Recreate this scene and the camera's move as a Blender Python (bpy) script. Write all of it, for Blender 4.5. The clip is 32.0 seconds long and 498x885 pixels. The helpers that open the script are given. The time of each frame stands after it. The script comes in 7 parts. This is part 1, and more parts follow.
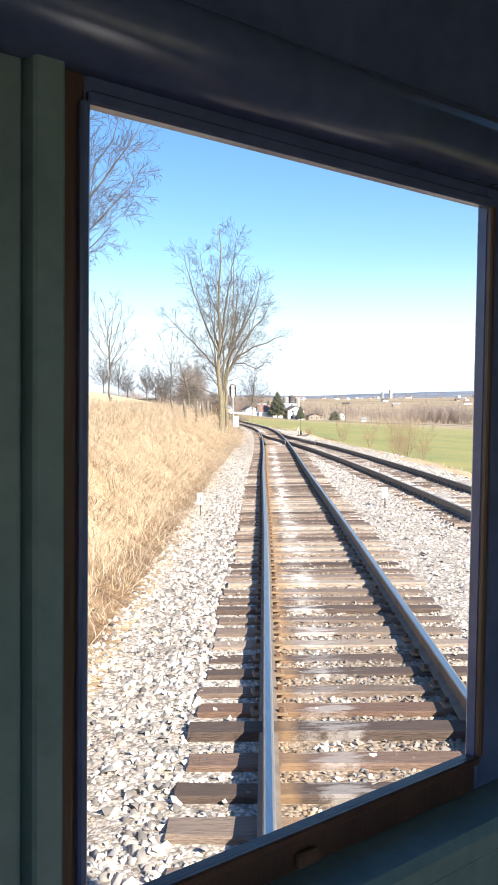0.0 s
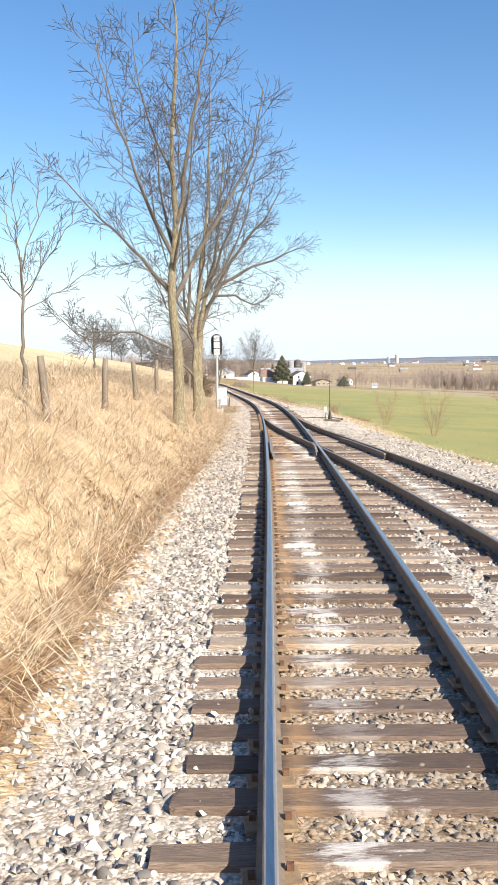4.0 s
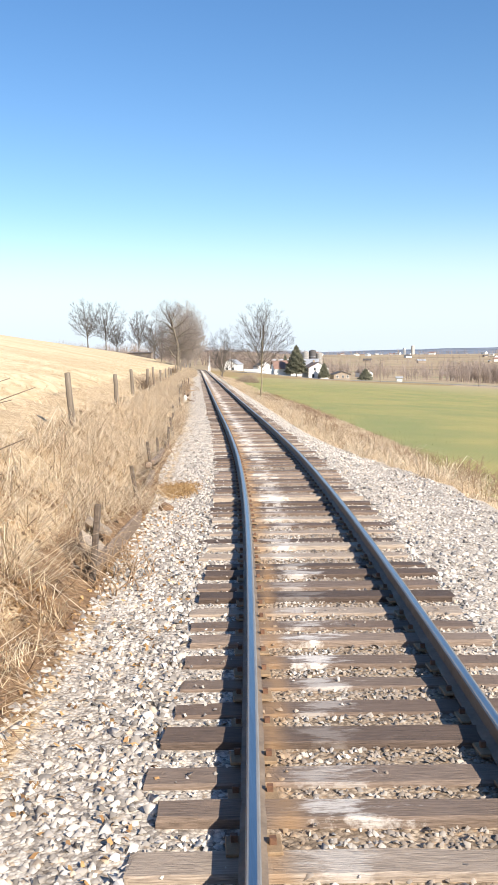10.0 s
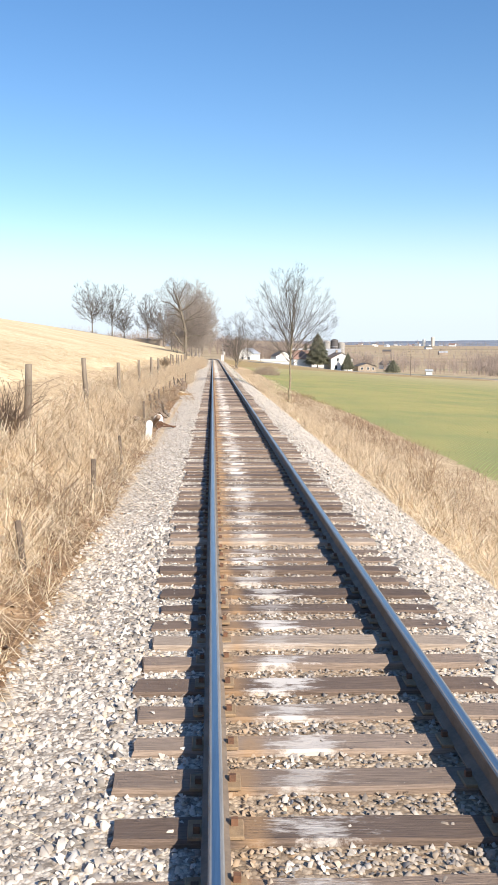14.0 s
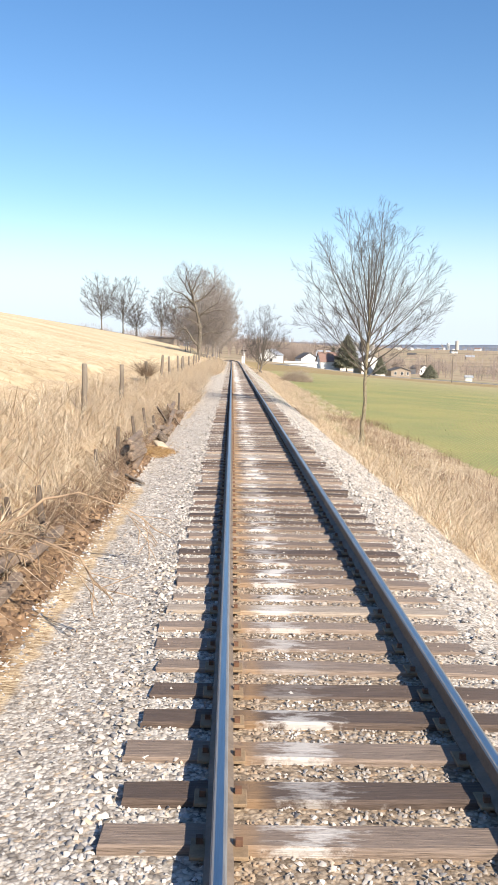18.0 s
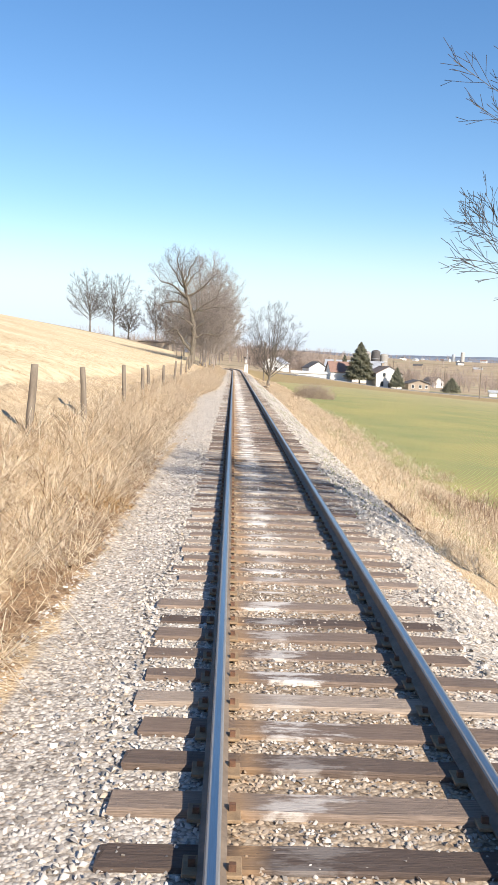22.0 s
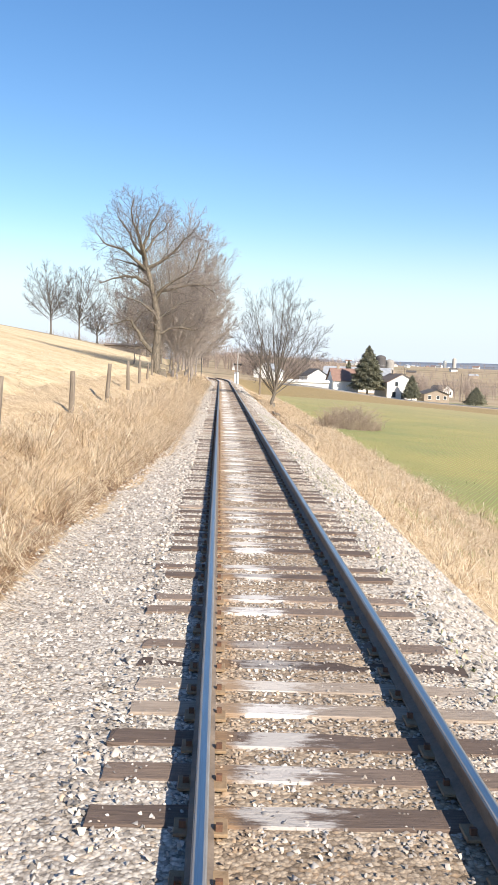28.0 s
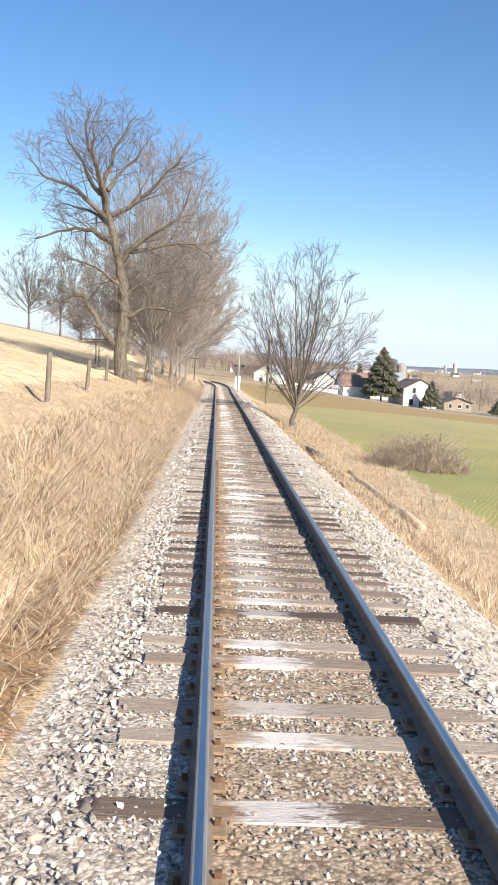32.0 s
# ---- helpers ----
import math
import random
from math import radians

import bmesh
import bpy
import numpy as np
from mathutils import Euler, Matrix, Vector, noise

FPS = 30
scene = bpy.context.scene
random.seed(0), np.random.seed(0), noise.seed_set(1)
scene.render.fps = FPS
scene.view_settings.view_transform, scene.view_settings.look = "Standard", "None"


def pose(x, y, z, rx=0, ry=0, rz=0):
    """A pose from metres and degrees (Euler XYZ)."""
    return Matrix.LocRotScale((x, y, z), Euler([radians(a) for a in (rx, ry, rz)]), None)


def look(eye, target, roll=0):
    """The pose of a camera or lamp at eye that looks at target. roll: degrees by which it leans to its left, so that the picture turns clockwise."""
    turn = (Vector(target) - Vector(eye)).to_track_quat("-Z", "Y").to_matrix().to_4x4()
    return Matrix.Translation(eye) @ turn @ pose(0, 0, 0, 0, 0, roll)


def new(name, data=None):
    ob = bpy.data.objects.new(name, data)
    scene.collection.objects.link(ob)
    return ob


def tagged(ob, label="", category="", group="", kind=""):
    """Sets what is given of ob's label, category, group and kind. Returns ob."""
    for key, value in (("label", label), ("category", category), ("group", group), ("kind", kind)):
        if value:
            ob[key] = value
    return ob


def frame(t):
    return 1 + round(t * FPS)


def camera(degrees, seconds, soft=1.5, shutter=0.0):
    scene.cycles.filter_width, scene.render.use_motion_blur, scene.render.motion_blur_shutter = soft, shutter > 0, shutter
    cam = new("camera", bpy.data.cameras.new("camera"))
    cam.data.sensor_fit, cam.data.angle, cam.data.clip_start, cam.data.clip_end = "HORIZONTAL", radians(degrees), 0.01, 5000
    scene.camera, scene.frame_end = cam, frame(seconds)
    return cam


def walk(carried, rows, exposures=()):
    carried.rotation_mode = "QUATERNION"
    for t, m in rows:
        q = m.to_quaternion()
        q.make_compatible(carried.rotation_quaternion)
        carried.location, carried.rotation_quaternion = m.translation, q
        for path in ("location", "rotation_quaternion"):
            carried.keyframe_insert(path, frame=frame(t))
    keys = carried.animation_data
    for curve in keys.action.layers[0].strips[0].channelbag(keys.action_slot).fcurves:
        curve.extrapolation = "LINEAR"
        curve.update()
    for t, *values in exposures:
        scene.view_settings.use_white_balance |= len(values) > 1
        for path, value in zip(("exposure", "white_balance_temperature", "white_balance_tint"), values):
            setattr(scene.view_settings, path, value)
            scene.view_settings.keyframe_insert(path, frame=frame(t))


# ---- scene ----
cam = camera(31.11, 32.0, soft=1.3)
# seconds, place, turn of the camera, carried along the rails
PATH = [
    (0.0, -8.172, -12.822, 2.374, 87.668, 0.698, -4.314),
    (0.5, -7.834, -9.112, 2.374, 86.876, 0.059, -5.855),
    (1.0, -7.490, -5.407, 2.381, 86.244, 0.388, -4.813),
    (1.5, -7.140, -1.705, 2.368, 85.952, 0.238, -4.364),
    (2.0, -6.792, 1.991, 2.374, 85.833, 0.321, -4.338),
    (2.5, -6.457, 5.682, 2.377, 85.631, 0.454, -4.295),
    (3.0, -6.132, 9.372, 2.370, 85.508, 0.444, -4.237),
    (3.5, -5.811, 13.057, 2.370, 85.445, 0.465, -4.167),
    (4.0, -5.491, 16.734, 2.370, 85.419, 0.580, -4.088),
    (4.5, -5.167, 20.401, 2.382, 85.412, 0.732, -4.005),
    (5.0, -4.833, 24.055, 2.377, 85.402, 0.740, -3.920),
    (5.5, -4.493, 27.700, 2.373, 85.400, 0.673, -3.858),
    (6.0, -4.151, 31.336, 2.387, 85.300, 0.586, -3.736),
    (6.5, -3.809, 34.944, 2.376, 85.345, 0.325, -3.800),
    (7.0, -3.479, 38.527, 2.372, 85.291, 0.209, -3.858),
    (7.5, -3.169, 42.088, 2.359, 85.281, 0.228, -3.917),
    (8.0, -2.878, 45.623, 2.346, 85.232, 0.294, -3.825),
    (8.5, -2.595, 49.134, 2.342, 85.146, 0.398, -3.693),
    (9.0, -2.311, 52.628, 2.383, 85.016, 0.781, -3.571),
    (9.5, -2.032, 56.110, 2.378, 84.942, 0.785, -3.451),
    (10.0, -1.770, 59.583, 2.380, 84.872, 0.515, -3.333),
    (10.5, -1.545, 63.052, 2.365, 84.762, 0.087, -3.089),
    (11.0, -1.364, 66.531, 2.374, 84.676, -0.531, -3.067),
    (11.5, -1.201, 70.022, 2.351, 84.606, -0.760, -2.893),
    (12.0, -1.026, 73.525, 2.369, 84.554, -0.806, -2.785),
    (12.5, -0.881, 77.050, 2.371, 84.452, -0.833, -2.662),
    (13.0, -0.808, 80.603, 2.381, 84.287, -0.563, -2.588),
    (13.5, -0.779, 84.181, 2.368, 84.233, -0.462, -2.496),
    (14.0, -0.766, 87.781, 2.370, 84.181, -0.362, -2.331),
    (14.5, -0.764, 91.402, 2.370, 84.139, -0.193, -2.123),
    (15.0, -0.768, 95.044, 2.370, 84.115, 0.027, -1.903),
    (15.5, -0.775, 98.706, 2.377, 84.117, 0.144, -1.703),
    (16.0, -0.771, 102.387, 2.392, 84.151, -0.191, -1.552),
    (16.5, -0.756, 106.075, 2.391, 84.177, -0.683, -1.352),
    (17.0, -0.726, 109.768, 2.374, 84.228, -1.190, -1.305),
    (17.5, -0.727, 113.467, 2.367, 84.254, -1.326, -1.210),
    (18.0, -0.742, 117.168, 2.364, 84.224, -1.274, -1.087),
    (18.5, -0.749, 120.878, 2.374, 84.282, -1.221, -1.092),
    (19.0, -0.751, 124.582, 2.362, 84.311, -1.201, -1.016),
    (19.5, -0.748, 128.270, 2.360, 84.350, -1.245, -0.949),
    (20.0, -0.744, 131.941, 2.363, 84.402, -1.421, -0.944),
    (20.5, -0.745, 135.592, 2.352, 84.444, -1.514, -0.869),
    (21.0, -0.745, 139.229, 2.386, 84.488, -1.677, -0.877),
    (21.5, -0.747, 142.845, 2.371, 84.626, -2.105, -0.882),
    (22.0, -0.753, 146.442, 2.369, 84.696, -2.459, -1.008),
    (22.5, -0.762, 150.023, 2.371, 84.735, -2.699, -0.970),
    (23.0, -0.766, 153.589, 2.376, 84.821, -2.926, -1.030),
    (23.5, -0.766, 157.139, 2.371, 84.963, -3.030, -1.049),
    (24.0, -0.768, 160.682, 2.365, 85.060, -2.865, -1.081),
    (24.5, -0.771, 164.217, 2.361, 85.109, -2.543, -1.066),
    (25.0, -0.761, 167.736, 2.374, 85.104, -2.454, -1.108),
    (25.5, -0.740, 171.225, 2.365, 85.160, -2.826, -1.235),
    (26.0, -0.737, 174.665, 2.370, 85.209, -2.970, -1.376),
    (26.5, -0.739, 178.062, 2.370, 85.242, -2.910, -1.520),
    (27.0, -0.741, 181.422, 2.370, 85.251, -2.708, -1.659),
    (27.5, -0.742, 184.750, 2.372, 85.227, -2.457, -1.783),
    (28.0, -0.746, 188.052, 2.385, 85.163, -2.296, -1.882),
    (28.5, -0.753, 191.326, 2.376, 85.144, -2.416, -1.948),
    (29.0, -0.758, 194.557, 2.386, 85.174, -2.517, -1.952),
    (29.5, -0.762, 197.735, 2.388, 85.189, -2.610, -1.931),
    (30.0, -0.759, 200.868, 2.333, 85.245, -2.785, -1.961),
    (30.5, -0.754, 203.992, 2.385, 85.272, -3.003, -1.892),
    (31.0, -0.758, 207.092, 2.363, 85.293, -3.124, -1.911),
    (31.5, -0.770, 210.191, 2.358, 85.323, -3.190, -1.919),
    (32.0, -0.787, 213.302, 2.382, 85.287, -3.190, -2.079),
]
walk(cam, [(t, pose(x, y, z, rx, ry, rz)) for t, x, y, z, rx, ry, rz in PATH], exposures=[(0.0, 1.0, 6350, 9), (0.5, 0.9, 6400, 9), (1.2, 0.78, 6500, 9), (8.0, 0.78, 6700, 9), (9.5, 0.68, 6500, 10), (32.0, 0.66, 6500, 10)])

# ---- world and sun ----
SUN = Vector((0.88, -1.3, 1.0)).normalized()
SUN_HEIGHT = math.asin(SUN.z)
SUN_TURN = math.atan2(SUN.x, SUN.y)
world = bpy.data.worlds.new("sky")
scene.world = world
world.use_nodes = True
wt = world.node_tree
sky = wt.nodes.new("ShaderNodeTexSky")
sky.sky_type, sky.sun_disc = "NISHITA", False
sky.sun_elevation, sky.sun_rotation = SUN_HEIGHT, SUN_TURN
sky.air_density, sky.dust_density, sky.ozone_density = 1.0, 0.2, 1.6
# clear winter air: deeper blue overhead, white haze all round the horizon
hue = wt.nodes.new("ShaderNodeHueSaturation")
hue.inputs["Saturation"].default_value = 1.27
hue.inputs["Hue"].default_value = 0.505
wt.links.new(sky.outputs[0], hue.inputs["Color"])
coords = wt.nodes.new("ShaderNodeTexCoord")
split = wt.nodes.new("ShaderNodeSeparateXYZ")
wt.links.new(coords.outputs["Generated"], split.inputs[0])
rise = wt.nodes.new("ShaderNodeMapRange")
rise.interpolation_type = "SMOOTHERSTEP"
for key, value in (("From Min", 0.0), ("From Max", 0.18), ("To Min", 1.0), ("To Max", 0.0)):
    rise.inputs[key].default_value = value
wt.links.new(split.outputs[2], rise.inputs["Value"])
haze = wt.nodes.new("ShaderNodeMix")
haze.data_type = "RGBA"
haze.inputs[7].default_value = (5.1, 5.8, 6.5, 1)
wt.links.new(rise.outputs[0], haze.inputs[0])
wt.links.new(hue.outputs[0], haze.inputs[6])
wt.links.new(haze.outputs[2], wt.nodes["Background"].inputs[0])
wt.nodes["Background"].inputs[1].default_value = 0.105
lamp = bpy.data.lights.new("sun", "SUN")
lamp.energy, lamp.angle, lamp.color = 5.4, radians(0.53), (1.0, 0.91, 0.785)
sun_lamp = new("sun", lamp)
sun_lamp.matrix_world = look(SUN * 60, (0, 0, 0))


# ---- materials ----
def material(name, rough=0.8, metal=0.0):
    m = bpy.data.materials.new(name)
    m.use_nodes = True
    nt = m.node_tree
    b = nt.nodes["Principled BSDF"]
    b.inputs["Roughness"].default_value = rough
    b.inputs["Metallic"].default_value = metal
    return m, nt, b


def node(nt, kind, **given):
    n = nt.nodes.new(kind)
    for key, value in given.items():
        if key in n.inputs:
            n.inputs[key].default_value = value
    return n


def noise_of(nt, scale, detail=4.0, where="Object", stretch=(1, 1, 1), rough=0.55):
    tc = nt.nodes.new("ShaderNodeTexCoord") if where != "World" else nt.nodes.new("ShaderNodeNewGeometry")
    mp = nt.nodes.new("ShaderNodeMapping")
    mp.inputs["Scale"].default_value = stretch
    nt.links.new(tc.outputs["Position" if where == "World" else where], mp.inputs[0])
    n = node(nt, "ShaderNodeTexNoise", Scale=scale, Detail=detail, Roughness=rough)
    nt.links.new(mp.outputs[0], n.inputs["Vector"])
    return n.outputs["Fac"]


def ramp(nt, fac, *stops):
    r = nt.nodes.new("ShaderNodeValToRGB")
    e = r.color_ramp.elements
    while len(e) < len(stops):
        e.new(0.5)
    for el, (p, c) in zip(e, stops):
        el.position, el.color = p, (*c, 1) if len(c) == 3 else c
    nt.links.new(fac, r.inputs[0])
    return r.outputs[0]


def mixed(nt, fac, a, b, kind="MIX"):
    n = nt.nodes.new("ShaderNodeMix")
    n.data_type, n.blend_type = "RGBA", kind
    for s, v in ((n.inputs[0], fac), (n.inputs[6], a), (n.inputs[7], b)):
        if isinstance(v, (int, float)):
            s.default_value = v
        elif isinstance(v, tuple):
            s.default_value = (*v, 1)
        else:
            nt.links.new(v, s)
    return n.outputs[2]


def sums(nt, op, a, b):
    n = nt.nodes.new("ShaderNodeMath")
    n.operation = op
    for s, v in zip(n.inputs, (a, b)):
        if isinstance(v, (int, float)):
            s.default_value = v
        else:
            nt.links.new(v, s)
    return n.outputs[0]


def bumped(nt, b, height, strength=0.4, distance=0.01):
    n = node(nt, "ShaderNodeBump", Strength=strength, Distance=distance)
    nt.links.new(height, n.inputs["Height"])
    nt.links.new(n.outputs[0], b.inputs["Normal"])


def attribute(nt, name):
    n = nt.nodes.new("ShaderNodeAttribute")
    n.attribute_name = name
    return n.outputs["Fac"]


def plain(name, dark, light, scale=8.0, rough=0.7, metal=0.0, stretch=(1, 1, 1), bump=0.25, where="Object", spread=(0.3, 0.7), distance=0.01):
    """A surface of two tones of one colour, mottled at two scales, with fine relief."""
    m, nt, b = material(name, rough, metal)
    big = noise_of(nt, scale, 5, where, stretch)
    fine = noise_of(nt, scale * 7, 3, where, stretch)
    both = sums(nt, "ADD", sums(nt, "MULTIPLY", big, 0.65), sums(nt, "MULTIPLY", fine, 0.35))
    nt.links.new(ramp(nt, both, (spread[0], dark), (spread[1], light)), b.inputs["Base Color"])
    if bump:
        bumped(nt, b, both, bump, distance)
    return m


def islands(name, stops, rough=0.8, tint=0.25, scale=30.0, where="World"):
    """Many loose pieces in one mesh, each with a tone of its own."""
    m, nt, b = material(name, rough)
    geo = nt.nodes.new("ShaderNodeNewGeometry")
    col = ramp(nt, geo.outputs["Random Per Island"], *stops)
    n = ramp(nt, noise_of(nt, scale, 3, where), (0.25, (0.55, 0.53, 0.5)), (0.75, (1.2, 1.2, 1.2)))
    nt.links.new(mixed(nt, tint, col, mixed(nt, 1.0, col, n, "MULTIPLY")), b.inputs["Base Color"])
    return m


STONE = islands("limestone_ballast", ((0.0, (0.17, 0.155, 0.14)), (0.25, (0.36, 0.325, 0.29)), (0.5, (0.58, 0.53, 0.47)), (0.85, (0.72, 0.67, 0.60)), (1.0, (0.56, 0.44, 0.32))), 0.85, 0.5, 22)
def dusted(m):
    """Ochre brake dust beside the rails and dark soil between them, by the weights in the mesh."""
    nt = m.node_tree
    b = nt.nodes["Principled BSDF"]
    base = b.inputs["Base Color"].links[0].from_socket
    soiled = mixed(nt, sums(nt, "MULTIPLY", attribute(nt, "grime"), 0.9), base, (0.25, 0.20, 0.155))
    nt.links.new(mixed(nt, sums(nt, "MULTIPLY", attribute(nt, "dust"), 0.62), soiled, (0.36, 0.235, 0.13)), b.inputs["Base Color"])


dusted(STONE)
STRAW = islands("dry_grass", ((0.0, (0.25, 0.155, 0.088)), (0.2, (0.57, 0.425, 0.27)), (0.5, (0.82, 0.67, 0.465)), (1.0, (0.92, 0.81, 0.625))), 0.75, 0.35, 3.0)
STRAW.node_tree.nodes["Principled BSDF"].inputs["Specular IOR Level"].default_value = 0.25
def thin_leaf(m, share=0.4):
    """Lets some light through thin blades."""
    nt = m.node_tree
    b = nt.nodes["Principled BSDF"]
    t = nt.nodes.new("ShaderNodeBsdfTranslucent")
    nt.links.new(b.inputs["Base Color"].links[0].from_socket, t.inputs[0])
    mix = nt.nodes.new("ShaderNodeMixShader")
    mix.inputs[0].default_value = share
    nt.links.new(b.outputs[0], mix.inputs[1])
    nt.links.new(t.outputs[0], mix.inputs[2])
    nt.links.new(mix.outputs[0], nt.nodes["Material Output"].inputs[0])


thin_leaf(STRAW, 0.28)
PALE_STRAW = islands("pale_pasture_grass", ((0.0, (0.48, 0.36, 0.21)), (0.5, (0.74, 0.60, 0.40)), (1.0, (0.88, 0.76, 0.56))), 0.8, 0.3, 0.6)
thin_leaf(PALE_STRAW, 0.28)
ROOT_BROWN = islands("dead_root_stalks", ((0.0, (0.07, 0.042, 0.026)), (0.6, (0.17, 0.105, 0.065)), (1.0, (0.33, 0.22, 0.14))), 0.9, 0.3, 3.0)
CLOD = islands("brown_earth_clods", ((0.0, (0.11, 0.065, 0.038)), (0.6, (0.22, 0.135, 0.078)), (1.0, (0.36, 0.235, 0.135))), 0.95, 0.4, 14.0)
BROWN_STEMS = islands("brown_weeds", ((0.0, (0.12, 0.07, 0.045)), (0.5, (0.27, 0.165, 0.10)), (1.0, (0.42, 0.28, 0.18))), 0.85, 0.3, 3.0)
LEAF_LITTER = islands("fallen_leaves", ((0.0, (0.16, 0.085, 0.035)), (0.5, (0.34, 0.19, 0.075)), (1.0, (0.5, 0.32, 0.14))), 0.75, 0.3, 9.0)
LEAF_DRIFT = islands("yellow_brown_leaves", ((0.0, (0.24, 0.13, 0.05)), (0.5, (0.43, 0.26, 0.10)), (1.0, (0.56, 0.37, 0.17))), 0.75, 0.3, 9.0)
GREEN_BLADES = islands("green_blades", ((0.0, (0.20, 0.22, 0.08)), (0.6, (0.30, 0.32, 0.12)), (1.0, (0.46, 0.44, 0.19))), 0.7, 0.3, 3.0)
BARK = plain("grey_bark", (0.07, 0.058, 0.046), (0.22, 0.19, 0.155), 2.4, 0.9, stretch=(4, 4, 0.8), bump=0.7, distance=0.03)
BARK_OLD = plain("furrowed_bark", (0.065, 0.054, 0.042), (0.245, 0.205, 0.155), 2.6, 0.9, stretch=(4, 4, 1.3), bump=1.0, distance=0.08, spread=(0.36, 0.64))
BARKLESS = plain("bleached_barkless_wood", (0.36, 0.28, 0.19), (0.62, 0.51, 0.38), 3.0, 0.85, stretch=(1, 5, 1), bump=0.4)
SANDSTONE = plain("tan_sandstone", (0.46, 0.36, 0.24), (0.64, 0.53, 0.38), 5.0, 0.9, bump=0.4)
BARK_PALE = plain("pale_bark", (0.12, 0.098, 0.058), (0.35, 0.295, 0.19), 5.0, 0.9, stretch=(5, 5, 1.4), bump=0.9, distance=0.05, spread=(0.36, 0.64))
TWIG = plain("twigs", (0.055, 0.046, 0.045), (0.115, 0.098, 0.092), 1.0, 0.9, bump=0)
TWIG_GREY = plain("grey_twigs", (0.20, 0.17, 0.15), (0.37, 0.32, 0.28), 1.0, 0.9, bump=0)
TWIG_DULL = plain("dull_twigs", (0.12, 0.098, 0.096), (0.24, 0.20, 0.19), 1.0, 0.9, bump=0)
TWIG_BROWN = plain("brown_grey_twigs", (0.225, 0.19, 0.162), (0.405, 0.348, 0.295), 1.0, 0.9, bump=0)
FIR = islands("spruce_needles", ((0.0, (0.15, 0.155, 0.105)), (0.6, (0.26, 0.26, 0.18)), (1.0, (0.38, 0.37, 0.27))), 0.8, 0.3, 2.0)
thin_leaf(FIR, 0.3)
POST_WOOD = plain("weathered_post_wood", (0.10, 0.078, 0.058), (0.27, 0.222, 0.17), 3.0, 0.9, stretch=(6, 6, 0.6), bump=0.5)
RUST = plain("rusty_steel", (0.07, 0.035, 0.022), (0.20, 0.10, 0.055), 14, 0.8, bump=0.4)
RAIL_SIDE = plain("dusty_rail_steel", (0.13, 0.098, 0.072), (0.27, 0.21, 0.155), 6, 0.65, 0.0, stretch=(1, 1, 2), bump=0.25, where="World")
RAIL_TOP = plain("polished_rail_steel", (0.44, 0.43, 0.42), (0.64, 0.63, 0.62), 3, 0.32, 1.0, stretch=(20, 0.6, 1), bump=0.05, where="World")
RAIL_EDGE = plain("grey_rail_steel", (0.22, 0.21, 0.20), (0.36, 0.345, 0.325), 5, 0.5, 0.4, stretch=(8, 0.8, 1), bump=0.1, where="World")
PLATE = plain("rusty_tie_plate", (0.18, 0.12, 0.07), (0.36, 0.25, 0.145), 18, 0.85, bump=0.4)
WHITE = plain("white_paint", (0.66, 0.655, 0.63), (0.82, 0.815, 0.79), 3, 0.5, bump=0.1)
OFFWHITE = plain("dusty_white_board", (0.58, 0.56, 0.52), (0.76, 0.74, 0.70), 4, 0.65, bump=0.15)
SILVER = plain("aluminium_paint", (0.42, 0.43, 0.43), (0.66, 0.67, 0.67), 5, 0.38, 0.55, bump=0.1)
BLACK = plain("black_enamel", (0.012, 0.013, 0.014), (0.045, 0.045, 0.045), 6, 0.5, bump=0.15)
CONCRETE = plain("concrete", (0.34, 0.315, 0.28), (0.55, 0.52, 0.47), 6, 0.9, bump=0.4)
ROOF_DARK = plain("dark_shingle", (0.055, 0.05, 0.05), (0.13, 0.12, 0.115), 1.6, 0.85, stretch=(1, 1, 4))
ROOF_RED = plain("brown_red_shingle", (0.19, 0.115, 0.09), (0.30, 0.185, 0.145), 1.6, 0.85, stretch=(1, 1, 4))
ROOF_BROWN = plain("brown_shingle", (0.12, 0.09, 0.075), (0.22, 0.17, 0.14), 1.6, 0.85, stretch=(1, 1, 4))
ROOF_METAL = plain("grey_metal_roof", (0.36, 0.37, 0.38), (0.58, 0.59, 0.60), 0.8, 0.45, 0.3)
SILO_STAVE = plain("weathered_silo_staves", (0.24, 0.22, 0.20), (0.36, 0.34, 0.31), 2.5, 0.9)
BRICK_TAN = plain("tan_masonry", (0.24, 0.19, 0.145), (0.38, 0.31, 0.24), 2.5, 0.9)
GLASS_DARK = plain("dark_window_glass", (0.03, 0.035, 0.04), (0.07, 0.08, 0.09), 0.7, 0.12, bump=0)
WOOD_ROTTEN = plain("greyed_rotten_wood", (0.10, 0.07, 0.05), (0.34, 0.25, 0.18), 4, 0.95, stretch=(6, 1, 6), bump=0.8)
WOOD_DARK = plain("rotten_wood", (0.055, 0.04, 0.03), (0.19, 0.145, 0.11), 4, 0.95, stretch=(1, 6, 6), bump=0.8)


